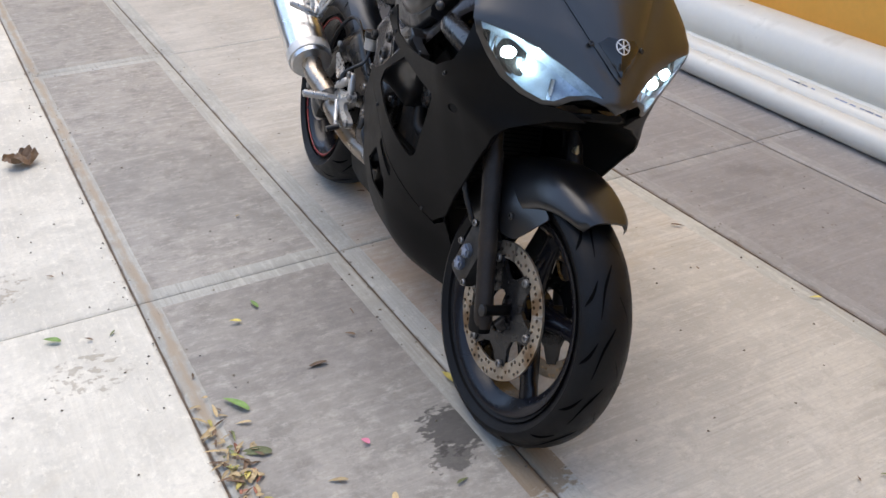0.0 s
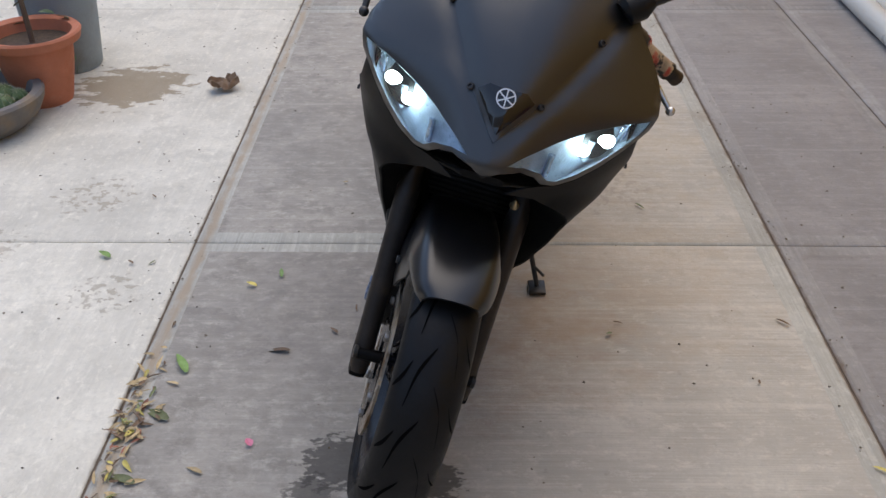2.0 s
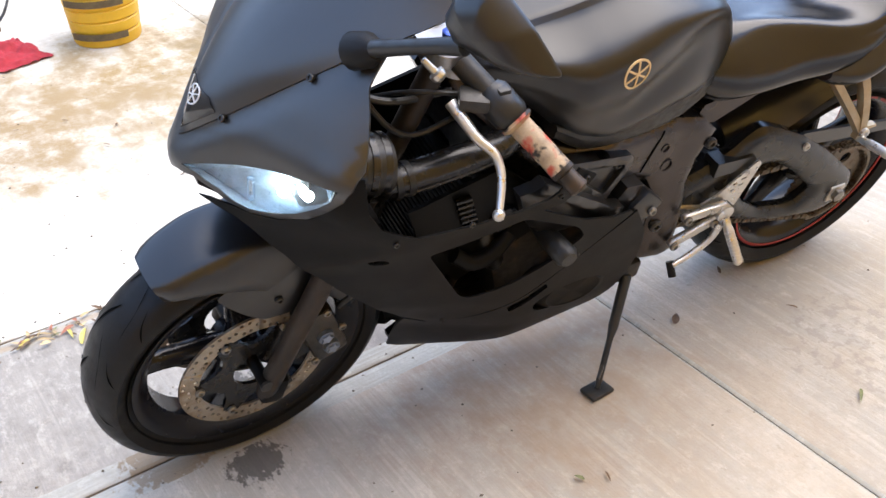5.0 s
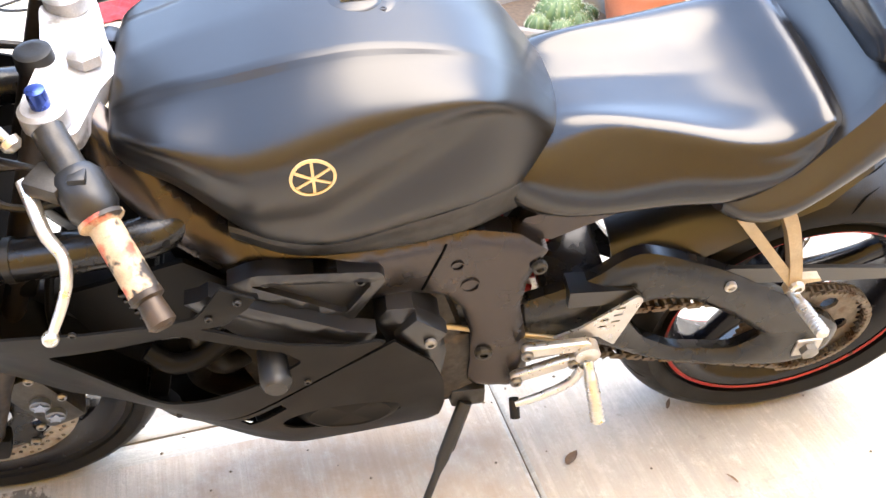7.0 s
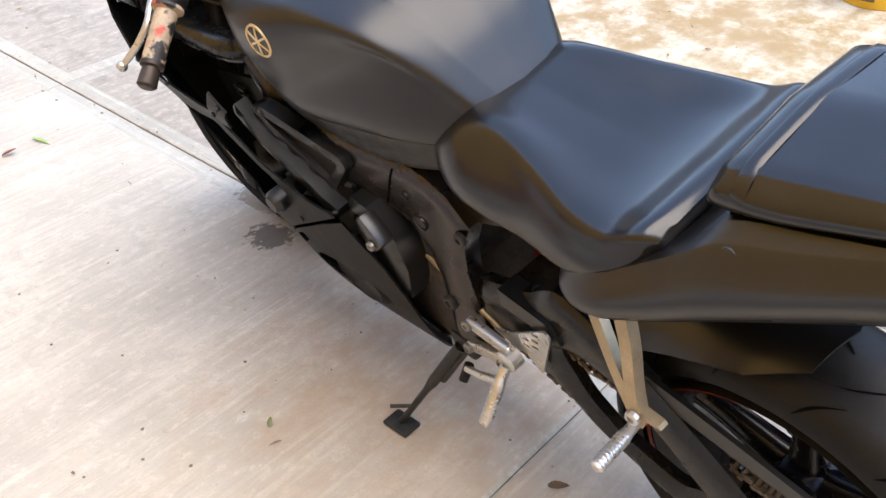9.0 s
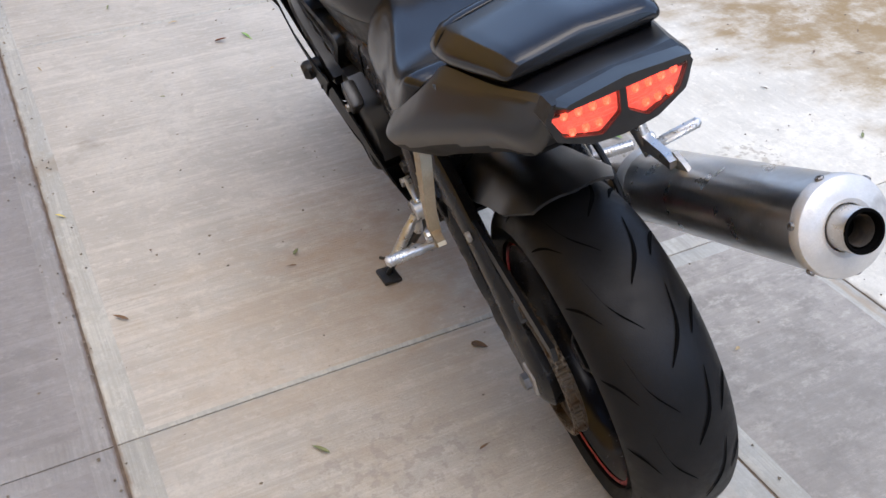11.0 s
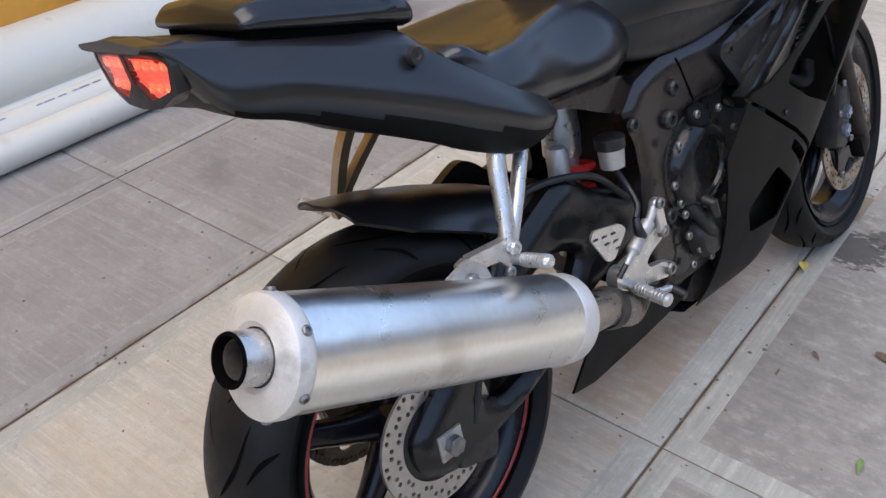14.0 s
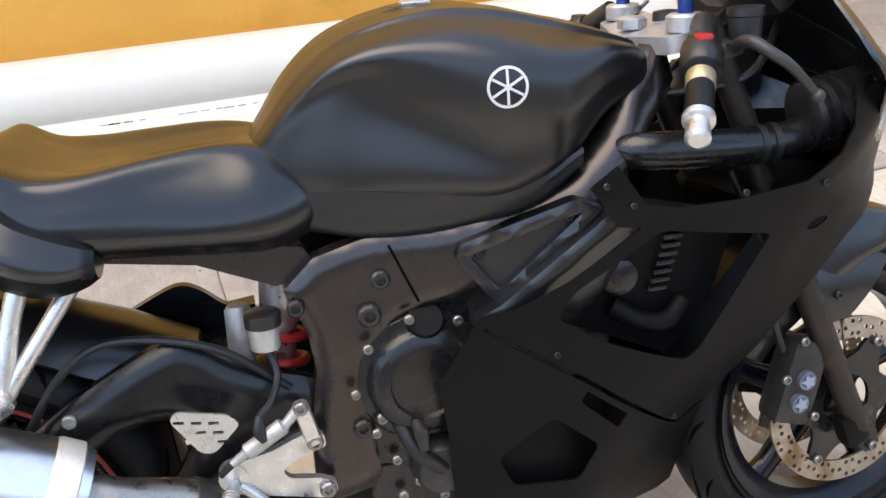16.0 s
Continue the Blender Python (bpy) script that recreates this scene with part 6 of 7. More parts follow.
        cyl = part("master_cylinder", tube([(-0.185, 0.990, 0.428), (-0.185, 0.972, 0.440), (-0.184, 0.968, 0.442), (-0.182, 0.918, 0.470), (-0.182, 0.914, 0.472), (-0.180, 0.892, 0.494)], [0.006, 0.007, 0.012, 0.012, 0.007, 0.008], 14), cast_alloy, base, "cast rear master cylinder")
        part("hose_elbow", tube([(-0.186, 0.944, 0.458), (-0.186, 0.950, 0.474), (-0.180, 0.946, 0.490)], [0.010, 0.008, 0.006], 10, 8), plastic_black, cyl)
        part("push_rod", tube([(-0.185, 0.990, 0.428), (-0.182, 1.008, 0.412)], 0.005, 8), plastic_black, cyl)
res = part("rear_reservoir", spin([(0, 0), (0, 0.02), (0.032, 0.022), (0.033, 0.0)], "z", (-0.13, 0.925, 0.565), 20), cast_alloy, bike, "cloudy rear brake reservoir with black lid")
part("lid", spin([(0.033, 0), (0.033, 0.025), (0.05, 0.025), (0.052, 0.022), (0.052, 0)], "z", (-0.13, 0.925, 0.565), 20), plastic_black, res)
part("reservoir_hose", tube([(-0.13, 0.925, 0.565), (-0.145, 0.915, 0.53), (-0.172, 0.928, 0.505), (-0.180, 0.946, 0.490)], 0.005, 8, 10), plastic_black, res)

# Exhaust.
A, B = Vector((-0.212, 1.175, 0.436)), Vector((-0.247, 1.668, 0.664))
D = (B - A).normalized()
at = lambda d: A + D * d
L = (B - A).length
can = part("silencer", tube([at(0.0), at(0.025), at(0.03), at(L * 0.3), at(L * 0.6), at(L - 0.010)], [0.058, 0.0655, 0.066, 0.066, 0.066, 0.066], 48), polished, bike, "dented polished aluminium silencer")
part("front_band", tube([at(0.008), at(0.014), at(0.044), at(0.048)], [0.05, 0.066, 0.068, 0.066], 48), weld_white, can, "rough welded end band")
part("end_cap", turned([(L - 0.014, 0.066), (L - 0.012, 0.0678), (L - 0.008, 0.0686), (L + 0.004, 0.0684), (L + 0.008, 0.0668), (L + 0.013, 0.056), (L + 0.015, 0.046), (L + 0.016, 0.038), (L + 0.012, 0.032)], A, D, 48), weld_white, can, "pale cast end cap")
part("outlet", turned([(L - 0.012, 0.0305), (L + 0.042, 0.0295), (L + 0.0455, 0.0285), (L + 0.046, 0.0265), (L + 0.042, 0.0255), (L + 0.0, 0.0255)], A, D, 40), alloy, can, "short outlet pipe, sooty inside")
part("soot_ring", turned([(L + 0.0445, 0.0296), (L + 0.0468, 0.0288), (L + 0.0470, 0.0255), (L + 0.040, 0.0240), (L + 0.0, 0.0240)], A, D, 40), groove_black, can)
part("inner_pipe", turned([(L - 0.0, 0.0215), (L + 0.036, 0.0215), (L + 0.038, 0.0205), (L + 0.036, 0.0195), (L - 0.0, 0.0195)], A, D, 36), grime, can, "sooty inner pipe")
# Near-black disc added so that the outlet's depth reads as dark.
part("baffle", turned([(L - 0.002, 0.0), (L - 0.002, 0.032)], A, D, 30), groove_black, can)
part("link_pipe", tube([at(0.0), at(-0.05), (-0.185, 1.06, 0.385), (-0.16, 0.98, 0.335), (-0.11, 0.90, 0.285), (-0.05, 0.78, 0.265)], [0.030, 0.031, 0.031, 0.030, 0.03, 0.03], 24, 30), heat_pipe, bike, "heat-stained link pipe")
part("pipe_clamp", tube([(-0.183, 1.055, 0.382), (-0.176, 1.03, 0.366)], 0.035, 24), dark_metal, bike)
part("silencer_bracket", plate([(1.285, 0.53), (1.305, 0.585), (1.33, 0.605), (1.36, 0.598), (1.395, 0.585), (1.405, 0.57), (1.33, 0.535)], -0.205, -0.197, 0.002), cast_alloy, bike, "alloy silencer bracket")
bolt((-0.205, 1.337, 0.575), (-1, 0, 0), can, 0.013, bolt_steel)
for k in range(6):
    a = 2 * math.pi * k / 6 + 0.4
    u = D.orthogonal().normalized()
    v = D.cross(u)
    w = math.cos(a) * u + math.sin(a) * v
    bolt(at(L - 0.004) + w * 0.0675, w, can, 0.006, bolt_steel)

# Side stand.
piv, foot = Vector((0.140, 0.785, 0.280)), Vector((0.256, 0.685, 0.078))
stand = part("side_stand", tube([piv, piv.lerp(foot, 0.45), piv.lerp(foot, 0.55), foot], [0.012, 0.011, 0.007, 0.0065], 12), plastic_black, bike, "black side stand, folded out")
part("stand_spring", tube([piv + Vector((-0.012, 0.012, 0)), piv.lerp(foot, 0.42) + Vector((-0.01, 0.012, 0))], 0.008, 10), dark_metal, stand)
part("stand_tab", tube([piv.lerp(foot, 0.78), piv.lerp(foot, 0.78) + Vector((0.03, -0.035, 0.0))], 0.004, 8), dark_metal, stand)
part("stand_pivot", box((0.11, 0.79, 0.285), (0.06, 0.06, 0.05), 0.01), dark_metal, bike)
foot_m = BIKE.inverted() @ pose(*(BIKE @ foot), 0, 0, 20)
pad = part("stand_foot", box((0, 0, 0), (0.045, 0.06, 0.010), 0.004), dark_metal, stand)
pad.matrix_basis = Matrix.Translation(foot) @ (BIKE.to_3x3().inverted()).to_4x4() @ Matrix.Translation((0, 0, -0.006))

# Badges and filler cap on the tank; tail lamp.
tank_tree = BVHTree.FromPolygons([v.co.copy() for v in tank.data.vertices], [tuple(f.vertices) for f in tank.data.polygons])


def on_tank(s, y, z, lift):
    hit, normal, *_ = tank_tree.ray_cast(Vector((s * 0.5, y, z)), Vector((-s, 0, 0)))
    n = normal if normal.x * s > 0 else -normal
    return hit + n * lift


for s in (1, -1):
    mid = on_tank(s, 0.588, 0.8925, 0.0)
    out = Vector()
    for dy in (-0.02, 0, 0.02):
        for dz in (-0.02, 0, 0.02):
            hit, normal, *_ = tank_tree.ray_cast(Vector((s * 0.5, 0.588 + dy, 0.8925 + dz)), Vector((-s, 0, 0)))
            out += normal if normal.x * s > 0 else -normal
    out.normalize()
    across = Vector((0, -s, 0))
    across = (across - out * across.dot(out)).normalized()
    high = out.cross(across).normalized() * (1 if out.cross(across).z > 0 else -1)

    def badge_at(u, v, d, mid=mid, out=out, across=across, high=high):
        hit, normal, *_ = tank_tree.ray_cast(mid + across * u + high * v + out * 0.1, -out)
        return hit + out * (0.0015 if d == 0 else -0.001)

    ring_badge(badge_at, 0.0265, gold_leaf if s > 0 else silver_leaf, tank, "round gold badge of plain bars" if s > 0 else "round silver badge of plain bars")
cap = part("filler_cap", spin([(0, 0), (0, 0.052), (0.006, 0.052), (0.008, 0.049), (0.008, 0.036), (0.012, 0.034), (0.014, 0.03), (0.014, 0)], "z", (0, 0, 0), 40), satin_black, tank, "black filler cap with key cover")
cap.matrix_basis = Matrix.Translation((0, 0.655, 0.974)) @ Matrix.Rotation(0.02, 4, "X")
part("key_cover", box((0, 0.005, 0.016), (0.026, 0.042, 0.006), 0.003), alloy, cap)
for k in range(7):
    a = 2 * math.pi * k / 7
    bolt((0.0425 * math.cos(a), 0.0425 * math.sin(a), 0.006), (0, 0, 1), cap, 0.0045, plastic_black)
for s in (1, -1):
    quad = rounded([(0.0045, 0.959), (0.078, 0.958), (0.085, 0.945), (0.073, 0.917), (0.029, 0.902), (0.005, 0.922)], 0.004)
    lamp_y = lambda x, z: 1.606 + 0.12 * (z - 0.93) - 1.1 * x * x
    face_at = lambda y0, deep=0.0: lambda x, z, d, s=s: (s * x - 0.010, lamp_y(x, z) + y0 - (0 if d == 0 else deep), z)
    lamp = part("tail_light", panel(quad, face_at(-0.007, 0.004), (), 0.004, 0.012), lit_back, bike, "lit red tail light with two rows of diodes")
    for z, spots in ((0.943, (0.018, 0.035, 0.052, 0.069)), (0.917, (0.030, 0.046, 0.062))):
        for x in spots:
            bm = bmesh.new()
            bmesh.ops.create_uvsphere(bm, u_segments=12, v_segments=8, radius=0.0052)
            bmesh.ops.scale(bm, vec=(0.9, 0.5, 1.2), verts=bm.verts)
            bmesh.ops.translate(bm, vec=(s * x - 0.010, lamp_y(x, z) - 0.0045, z), verts=bm.verts)
            part("led", bm, red_led, lamp)
    for z, x0, x1 in ((0.9505, 0.008, 0.074), (0.937, 0.008, 0.075), (0.930, 0.008, 0.072), (0.924, 0.010, 0.069), (0.911, 0.024, 0.050)):
        part("lens_line", tube([face_at(-0.0035)(x, z, 0) for x in np.linspace(x0, x1, 6)], 0.0008, 6), lit_back, lamp)
    red = part("red_cover", panel(quad, face_at(0.0, 0.002), (), 0.002, 0.012), red_clear, lamp, "clear red lens")
    red.visible_shadow = False
    part("seat_lock", spin([(0, 0), (0, 0.012), (s * 0.008, 0.011), (s * 0.008, 0.005), (s * 0.004, 0)], "x", (s * 0.151 - 0.010, 1.330, 0.876), 18), dark_metal, tail, "round lock in the tail")
bezel = [(-0.082, 0.966), (0, 0.970), (0.082, 0.966), (0.093, 0.945), (0.082, 0.912), (0.042, 0.893), (0, 0.890), (-0.042, 0.893), (-0.082, 0.912), (-0.093, 0.945)]
quads = [rounded([(s * x, z) for x, z in ((0.004, 0.960), (0.079, 0.959), (0.086, 0.945), (0.074, 0.916), (0.029, 0.901), (0.0045, 0.922))][::s], 0.004) for s in (1, -1)]
part("tail_lamp_frame", panel(bezel, lambda x, z, d: (x - 0.010, 1.607 + 0.12 * (z - 0.93) - 1.1 * x * x - (0 if d == 0 else 0.03), z), quads, 0.03, 0.012), plastic_black, bike, "black surround of the tail lights")
# Down-facing tail faces get a darker black: shade underneath put into the material.
tail.data.materials.append(flat_black)
for f in tail.data.polygons:
    f.material_index = 1 if f.normal.z < -0.5 else 0
for ob in (tail, pillion):
    ob.matrix_basis = Matrix.Translation((-0.013, 0, 0)) @ Matrix.Scale(1.02, 4, (1, 0, 0)) @ ob.matrix_basis

strap = [(0.113, 1.325, 0.911), (0.129, 1.325, 0.918), (0.131, 1.325, 0.937), (0.110, 1.325, 0.9605), (0.06, 1.325, 0.9695), (0, 1.325, 0.9745)]
strap = [tuple(p) for p in spline(strap, 16)]
line = strap + [(-x, y, z) for x, y, z in reversed(strap[:-1])]
part("piping", loft([[(x * 1.008, y + dy, z + 0.0015 * (dy != 0.008 and dy != -0.008)) for x, y, z in line] for dy in (-0.008, -0.006, 0.0, 0.006, 0.008)], False, False), seat_vinyl, pillion, "stitched strap across the seat front")
for s in (1, -1):
    part("seat_clip", tube([(s * 0.10, 1.268, 0.835), (s * 0.102, 1.283, 0.842), (s * 0.11, 1.286, 0.826)], 0.005, 8, 8), alloy, seat)

# Right side of the engine below the clutch.
pump = part("water_pump", spin([(0.03, 0.045), (-0.005, 0.045), (-0.02, 0.035), (-0.024, 0.0)], "x", (-0.145, 0.70, 0.345), 28), dark_metal, bike, "dark water pump housing")
part("pump_hose", tube([(-0.16, 0.70, 0.35), (-0.17, 0.735, 0.385), (-0.15, 0.757, 0.43)], 0.012, 12, 10), plastic_black, pump)
part("oil_sensor", tube([(-0.155, 0.735, 0.435), (-0.185, 0.732, 0.425), (-0.19, 0.73, 0.40)], [0.009, 0.011, 0.007], 10), dark_metal, pump)
for y, z, r in ((0.745, 0.405, 0.009), (0.765, 0.37, 0.008), (0.735, 0.33, 0.008), (0.76, 0.31, 0.008), (0.70, 0.30, 0.008), (0.78, 0.44, 0.009)):
    bolt((-0.150, y, z), (-1, 0, 0), pump, r, bolt_steel)
part("engine_side", panel(rounded([(0.66, 0.30), (0.80, 0.29), (0.80, 0.44), (0.78, 0.52), (0.72, 0.60), (0.64, 0.60)], 0.03), lambda y, z, d: (-(0.136 if d == 0 else 0.10), y, z), (), 0.04, 0.04), engine_black, bike)
part("engine_side", panel(rounded([(0.70, 0.28), (0.80, 0.29), (0.80, 0.44), (0.78, 0.54), (0.72, 0.58), (0.68, 0.56)], 0.03), lambda y, z, d: ((0.105 if d == 0 else 0.075), y, z), (), 0.04, 0.04), engine_black, bike)


# ---- pipes along the wall ----
pvc = material("pvc", (0.68, 0.66, 0.59), 0.35, vary=0.04, size=3, rough_vary=0.08, stain=(0.50, 0.47, 0.40), stain_size=4, stain_at=0.64)
ink_blue = material("ink_blue", (0.25, 0.3, 0.42), 0.6)


def pipe(x, z, r, y0, y1, label):
    """A hollow plastic pipe lying along the wall, at a slight angle to it."""
    bm = spin([(y0, r * 0.93), (y0, r), (y1, r), (y1, r * 0.93), (y0, r * 0.93)], "y", (0, 0, 0), 40)
    ob = part("plastic_pipe", bm, pvc)
    ob.matrix_world = pose(x, 0, z, 0, 0, -1.5)
    return tagged(ob, label, "pipe", "pipes along the wall")


pipe(1.885, 0.050, 0.050, -0.86, 5.0, "thin white plastic pipe lying on the slabs")
marked = pipe(1.998, 0.053, 0.053, -0.5, 5.2, "white plastic pipe with faint printed marks")
pipe(2.098, 0.044, 0.044, -0.80, 5.0, "thin white plastic pipe beside the thick one")
big_pipe = pipe(2.205, 0.128, 0.128, -0.85, 5.1, "thick white plastic pipe against the orange wall")
bar_data = {}
for k in range(40):
    y = -0.3 + 0.04 * k + (0.12 if k % 9 > 6 else 0)
    kind = k % 3
    if kind not in bar_data:
        bm = bmesh.new()
        bm.faces.new([bm.verts.new((0.0537 * math.cos(1.95 + t), u, 0.0537 * math.sin(1.95 + t))) for t, u in ((-0.06, 0), (-0.06, 0.02 + 0.008 * kind), (0.06, 0.02 + 0.008 * kind), (0.06, 0))])
        bar_data[kind] = part("printed_bar", bm, ink_blue, marked).data
        bpy.data.objects.remove(bpy.data.objects["printed_bar"])
    bar_ob = tagged(new("printed_bar", bar_data[kind]), "faint blue printed bar")
    bar_ob.parent, bar_ob.location = marked, (0, y, 0)

# ---- pots and plants ----
terracotta = material("terracotta", (0.52, 0.17, 0.09), 0.7, vary=0.12, size=14, bump=0.1, stain=(0.5, 0.26, 0.17), stain_size=7, stain_at=0.62)
old_clay = material("old_clay", (0.5, 0.3, 0.22), 0.8, vary=0.2, size=9, bump=0.25, stain=(0.62, 0.52, 0.42), stain_size=6, stain_at=0.5)
grey_clay = material("grey_clay", (0.17, 0.155, 0.145), 0.75, vary=0.18, size=10, bump=0.2, stain=(0.24, 0.17, 0.10), stain_size=5, stain_at=0.56)
grey_bucket_mat = material("grey_bucket", (0.26, 0.31, 0.33), 0.55, vary=0.1, size=6, stain=(0.2, 0.22, 0.21), stain_size=5)
soil = material("soil", (0.085, 0.055, 0.035), 0.95, vary=0.4, size=60, bump=0.8, bump_size=90)
cactus_green = material("cactus_green", (0.09, 0.15, 0.055), 0.6, vary=0.25, size=40, bump=0.2)
spine_pale = material("spine_pale", (0.55, 0.55, 0.4), 0.6, vary=0.1)
leaf_green = material("leaf_green", (0.11, 0.22, 0.045), 0.5, vary=0.3, size=12, random_tone=0.25)
vine_green = material("vine_green", (0.05, 0.10, 0.03), 0.55, vary=0.35, size=9)
stem_brown = material("stem_brown", (0.13, 0.09, 0.06), 0.8, vary=0.2)


def turned_pot(name, label, at, profile, mat, n=44, squash=(1, 1), turn=0, soil_r=None, soil_z=None, group="plant pots"):
    pot = thing(name, label, "plant pot", pose(*at, 0, 0, turn), group)
    bm = spin([(h, r) for h, r in profile], "z", (0, 0, 0), n)
    bmesh.ops.scale(bm, vec=(squash[0], squash[1], 1), verts=bm.verts)
    part("body", bm, mat, pot)
    if soil_r:
        s = bmesh.new()
        bmesh.ops.create_circle(s, cap_ends=True, segments=40, radius=soil_r)
        bmesh.ops.scale(s, vec=(squash[0], squash[1], 1), verts=s.verts)
        bmesh.ops.translate(s, vec=(0, 0, soil_z), verts=s.verts)
        part("soil", s, soil, pot)
    return pot


def cactus(at, r, ribs=15):
    """A low barrel cactus: ribs with rows of pale spines."""
    c = thing("cactus", "round ribbed green cactus with pale spines", "cactus", pose(*at, 0, 0, random.uniform(0, 40)), "cactuses in the bowl")
    rings = []
    for lat in np.linspace(-0.5, 1.5, 12):
        row = []
        for k in range(ribs * 4):
            a = 2 * math.pi * k / (ribs * 4)
            rr = r * math.cos(lat) * (1 + 0.10 * math.cos(ribs * a))
            row.append((rr * math.cos(a), rr * math.sin(a), r * 0.85 * (math.sin(lat) + 0.45)))
        rings.append(row)
    part("body", loft(rings), cactus_green, c, "", 80)
    sp = bmesh.new()
    for k in range(ribs):
        a = 2 * math.pi * k / ribs
        for lat in np.linspace(-0.1, 1.35, 8):
            base = Vector((r * 1.1 * math.cos(lat) * math.cos(a), r * 1.1 * math.cos(lat) * math.sin(a), r * 0.85 * (math.sin(lat) + 0.45)))
            out = Vector((math.cos(a) * math.cos(lat), math.sin(a) * math.cos(lat), math.sin(lat)))
            for j in range(4):
                tip = base + (out + Vector((random.uniform(-1, 1), random.uniform(-1, 1), random.uniform(-1, 1))) * 0.9).normalized() * r * 0.2
                side = Vector((random.uniform(-1, 1), random.uniform(-1, 1), random.uniform(-1, 1))).normalized() * 0.0012
                sp.faces.new([sp.verts.new(v) for v in (base - side, base + side, tip)])
    part("spines", sp, spine_pale, c)
    return c


bowl = turned_pot("cactus_bowl", "low dark grey clay bowl planted with cactuses", (-1.60, 1.80, 0), [(0, 0), (0, 0.17), (0.012, 0.19), (0.05, 0.232), (0.09, 0.252), (0.118, 0.258), (0.128, 0.25), (0.128, 0.222), (0.118, 0.214), (0.06, 0.205), (0.06, 0)], grey_clay, squash=(1.05, 0.9), turn=38, soil_r=0.212, soil_z=0.085)
cactus((-1.57, 1.83, 0.075), 0.085, 16)
for x, y, r in ((-1.50, 1.87, 0.05), (-1.47, 1.80, 0.042), (-1.54, 1.74, 0.045), (-1.58, 1.93, 0.04), (-1.45, 1.88, 0.035)):
    cactus((x, y, 0.078), r, 11)
orange_pot = turned_pot("orange_pot", "orange plastic flower pot with a broad rim", (-1.44, 2.08, 0), [(0, 0), (0, 0.10), (0.02, 0.105), (0.14, 0.13), (0.225, 0.142), (0.232, 0.17), (0.262, 0.178), (0.27, 0.172), (0.262, 0.145), (0.2, 0.132), (0.2, 0)], terracotta, soil_r=0.14, soil_z=0.222)
sapling = thing("potted_sapling", "thin brown stem growing in the orange pot", "plant", pose(-1.44, 2.08, 0.215))
part("stem", tube([(0, 0, 0), (-0.012, 0.01, 0.18), (-0.03, 0.03, 0.4), (-0.03, 0.05, 0.7)], [0.011, 0.010, 0.009, 0.006], 8, 14), stem_brown, sapling)
for at, h in (((-1.47, 2.43, 0), 0.36), ((-2.0, 2.32, 0), 0.34)):
    turned_pot("grey_bucket", "grey plastic bucket used as a planter", at, [(0, 0), (0, 0.125), (0.01, 0.13), (h - 0.02, 0.158), (h - 0.015, 0.165), (h, 0.166), (h, 0.155), (h - 0.06, 0.15), (h - 0.06, 0)], grey_bucket_mat, soil_r=0.15, soil_z=h - 0.05)
red_pot = turned_pot("red_pot", "large red-brown plastic pot near the wall", (1.93, -1.16, 0), [(0, 0), (0, 0.155), (0.012, 0.165), (0.25, 0.20), (0.36, 0.215), (0.365, 0.235), (0.40, 0.24), (0.40, 0.22), (0.33, 0.2), (0.33, 0)], material("red_plastic", (0.33, 0.07, 0.04), 0.5, vary=0.1, size=5), soil_r=0.205, soil_z=0.35)


def planter():
    ob = thing("long_planter", "long worn terracotta planter with peeling paint", "plant pot", pose(-2.16, 1.86, 0, 0, 0, -24), "plant pots")
    rings = []
    for z, hx, hy in ((0, 0.25, 0.085), (0.015, 0.26, 0.09), (0.16, 0.30, 0.118), (0.165, 0.315, 0.13), (0.185, 0.318, 0.132), (0.188, 0.295, 0.112), (0.15, 0.29, 0.108)):
        loop = rounded([(-hx, -hy), (hx, -hy), (hx, hy), (-hx, hy)], 0.09, 7)
        rings.append([(x, y, z) for x, y in loop])
    part("body", loft(rings), old_clay, ob)
    s = bmesh.new()
    s.faces.new([s.verts.new((x, y, 0.152)) for x, y in rounded([(-0.29, -0.106), (0.29, -0.106), (0.29, 0.106), (-0.29, 0.106)], 0.09, 7)])
    part("soil", s, soil, ob)


planter()


def leaf_blade(length, width, fold=0.25, droop=0.4, n=7):
    bm = bmesh.new()
    rows = []
    for k in range(n + 1):
        f = k / n
        w = width * math.sin(math.pi * min(1, 0.06 + 0.94 * f) ** 0.75) ** 0.9 * 0.5
        y, z = length * f, -droop * length * f * f
        rows.append([bm.verts.new(v) for v in ((-w, y, z + fold * w), (0, y, z), (w, y, z + fold * w))])
    for a, b in zip(rows, rows[1:]):
        for j in (0, 1):
            bm.faces.new((a[j], a[j + 1], b[j + 1], b[j]))
    return bm


def blade_data(name, mat, *args):
    bm = leaf_blade(*args)
    me = bpy.data.meshes.new(name)
    bm.to_mesh(me)
    bm.free()
    me.materials.append(mat)
    me.shade_smooth()
    return me


broad = [blade_data("leaf", leaf_green, 0.20, 0.055, 0.3, 0.5), blade_data("leaf", leaf_green, 0.15, 0.05, 0.25, 0.25), blade_data("leaf", leaf_green, 0.24, 0.06, 0.3, 0.7)]
bush = thing("leafy_plant", "clump of broad bright green leaves in the planter", "plant", pose(-2.14, 1.85, 0.15))
rng = random.Random(4)
for k in range(62):
    ob = new("leaf", broad[k % 3])
    ob.parent = bush
    ob.matrix_basis = pose(rng.uniform(-0.22, 0.22), rng.uniform(-0.07, 0.07), rng.uniform(0, 0.08), rng.uniform(20, 75), rng.uniform(-20, 20), rng.uniform(0, 360))
vine = thing("vine", "dark trailing vine behind the pots", "plant", pose(-1.85, 2.25, 0))
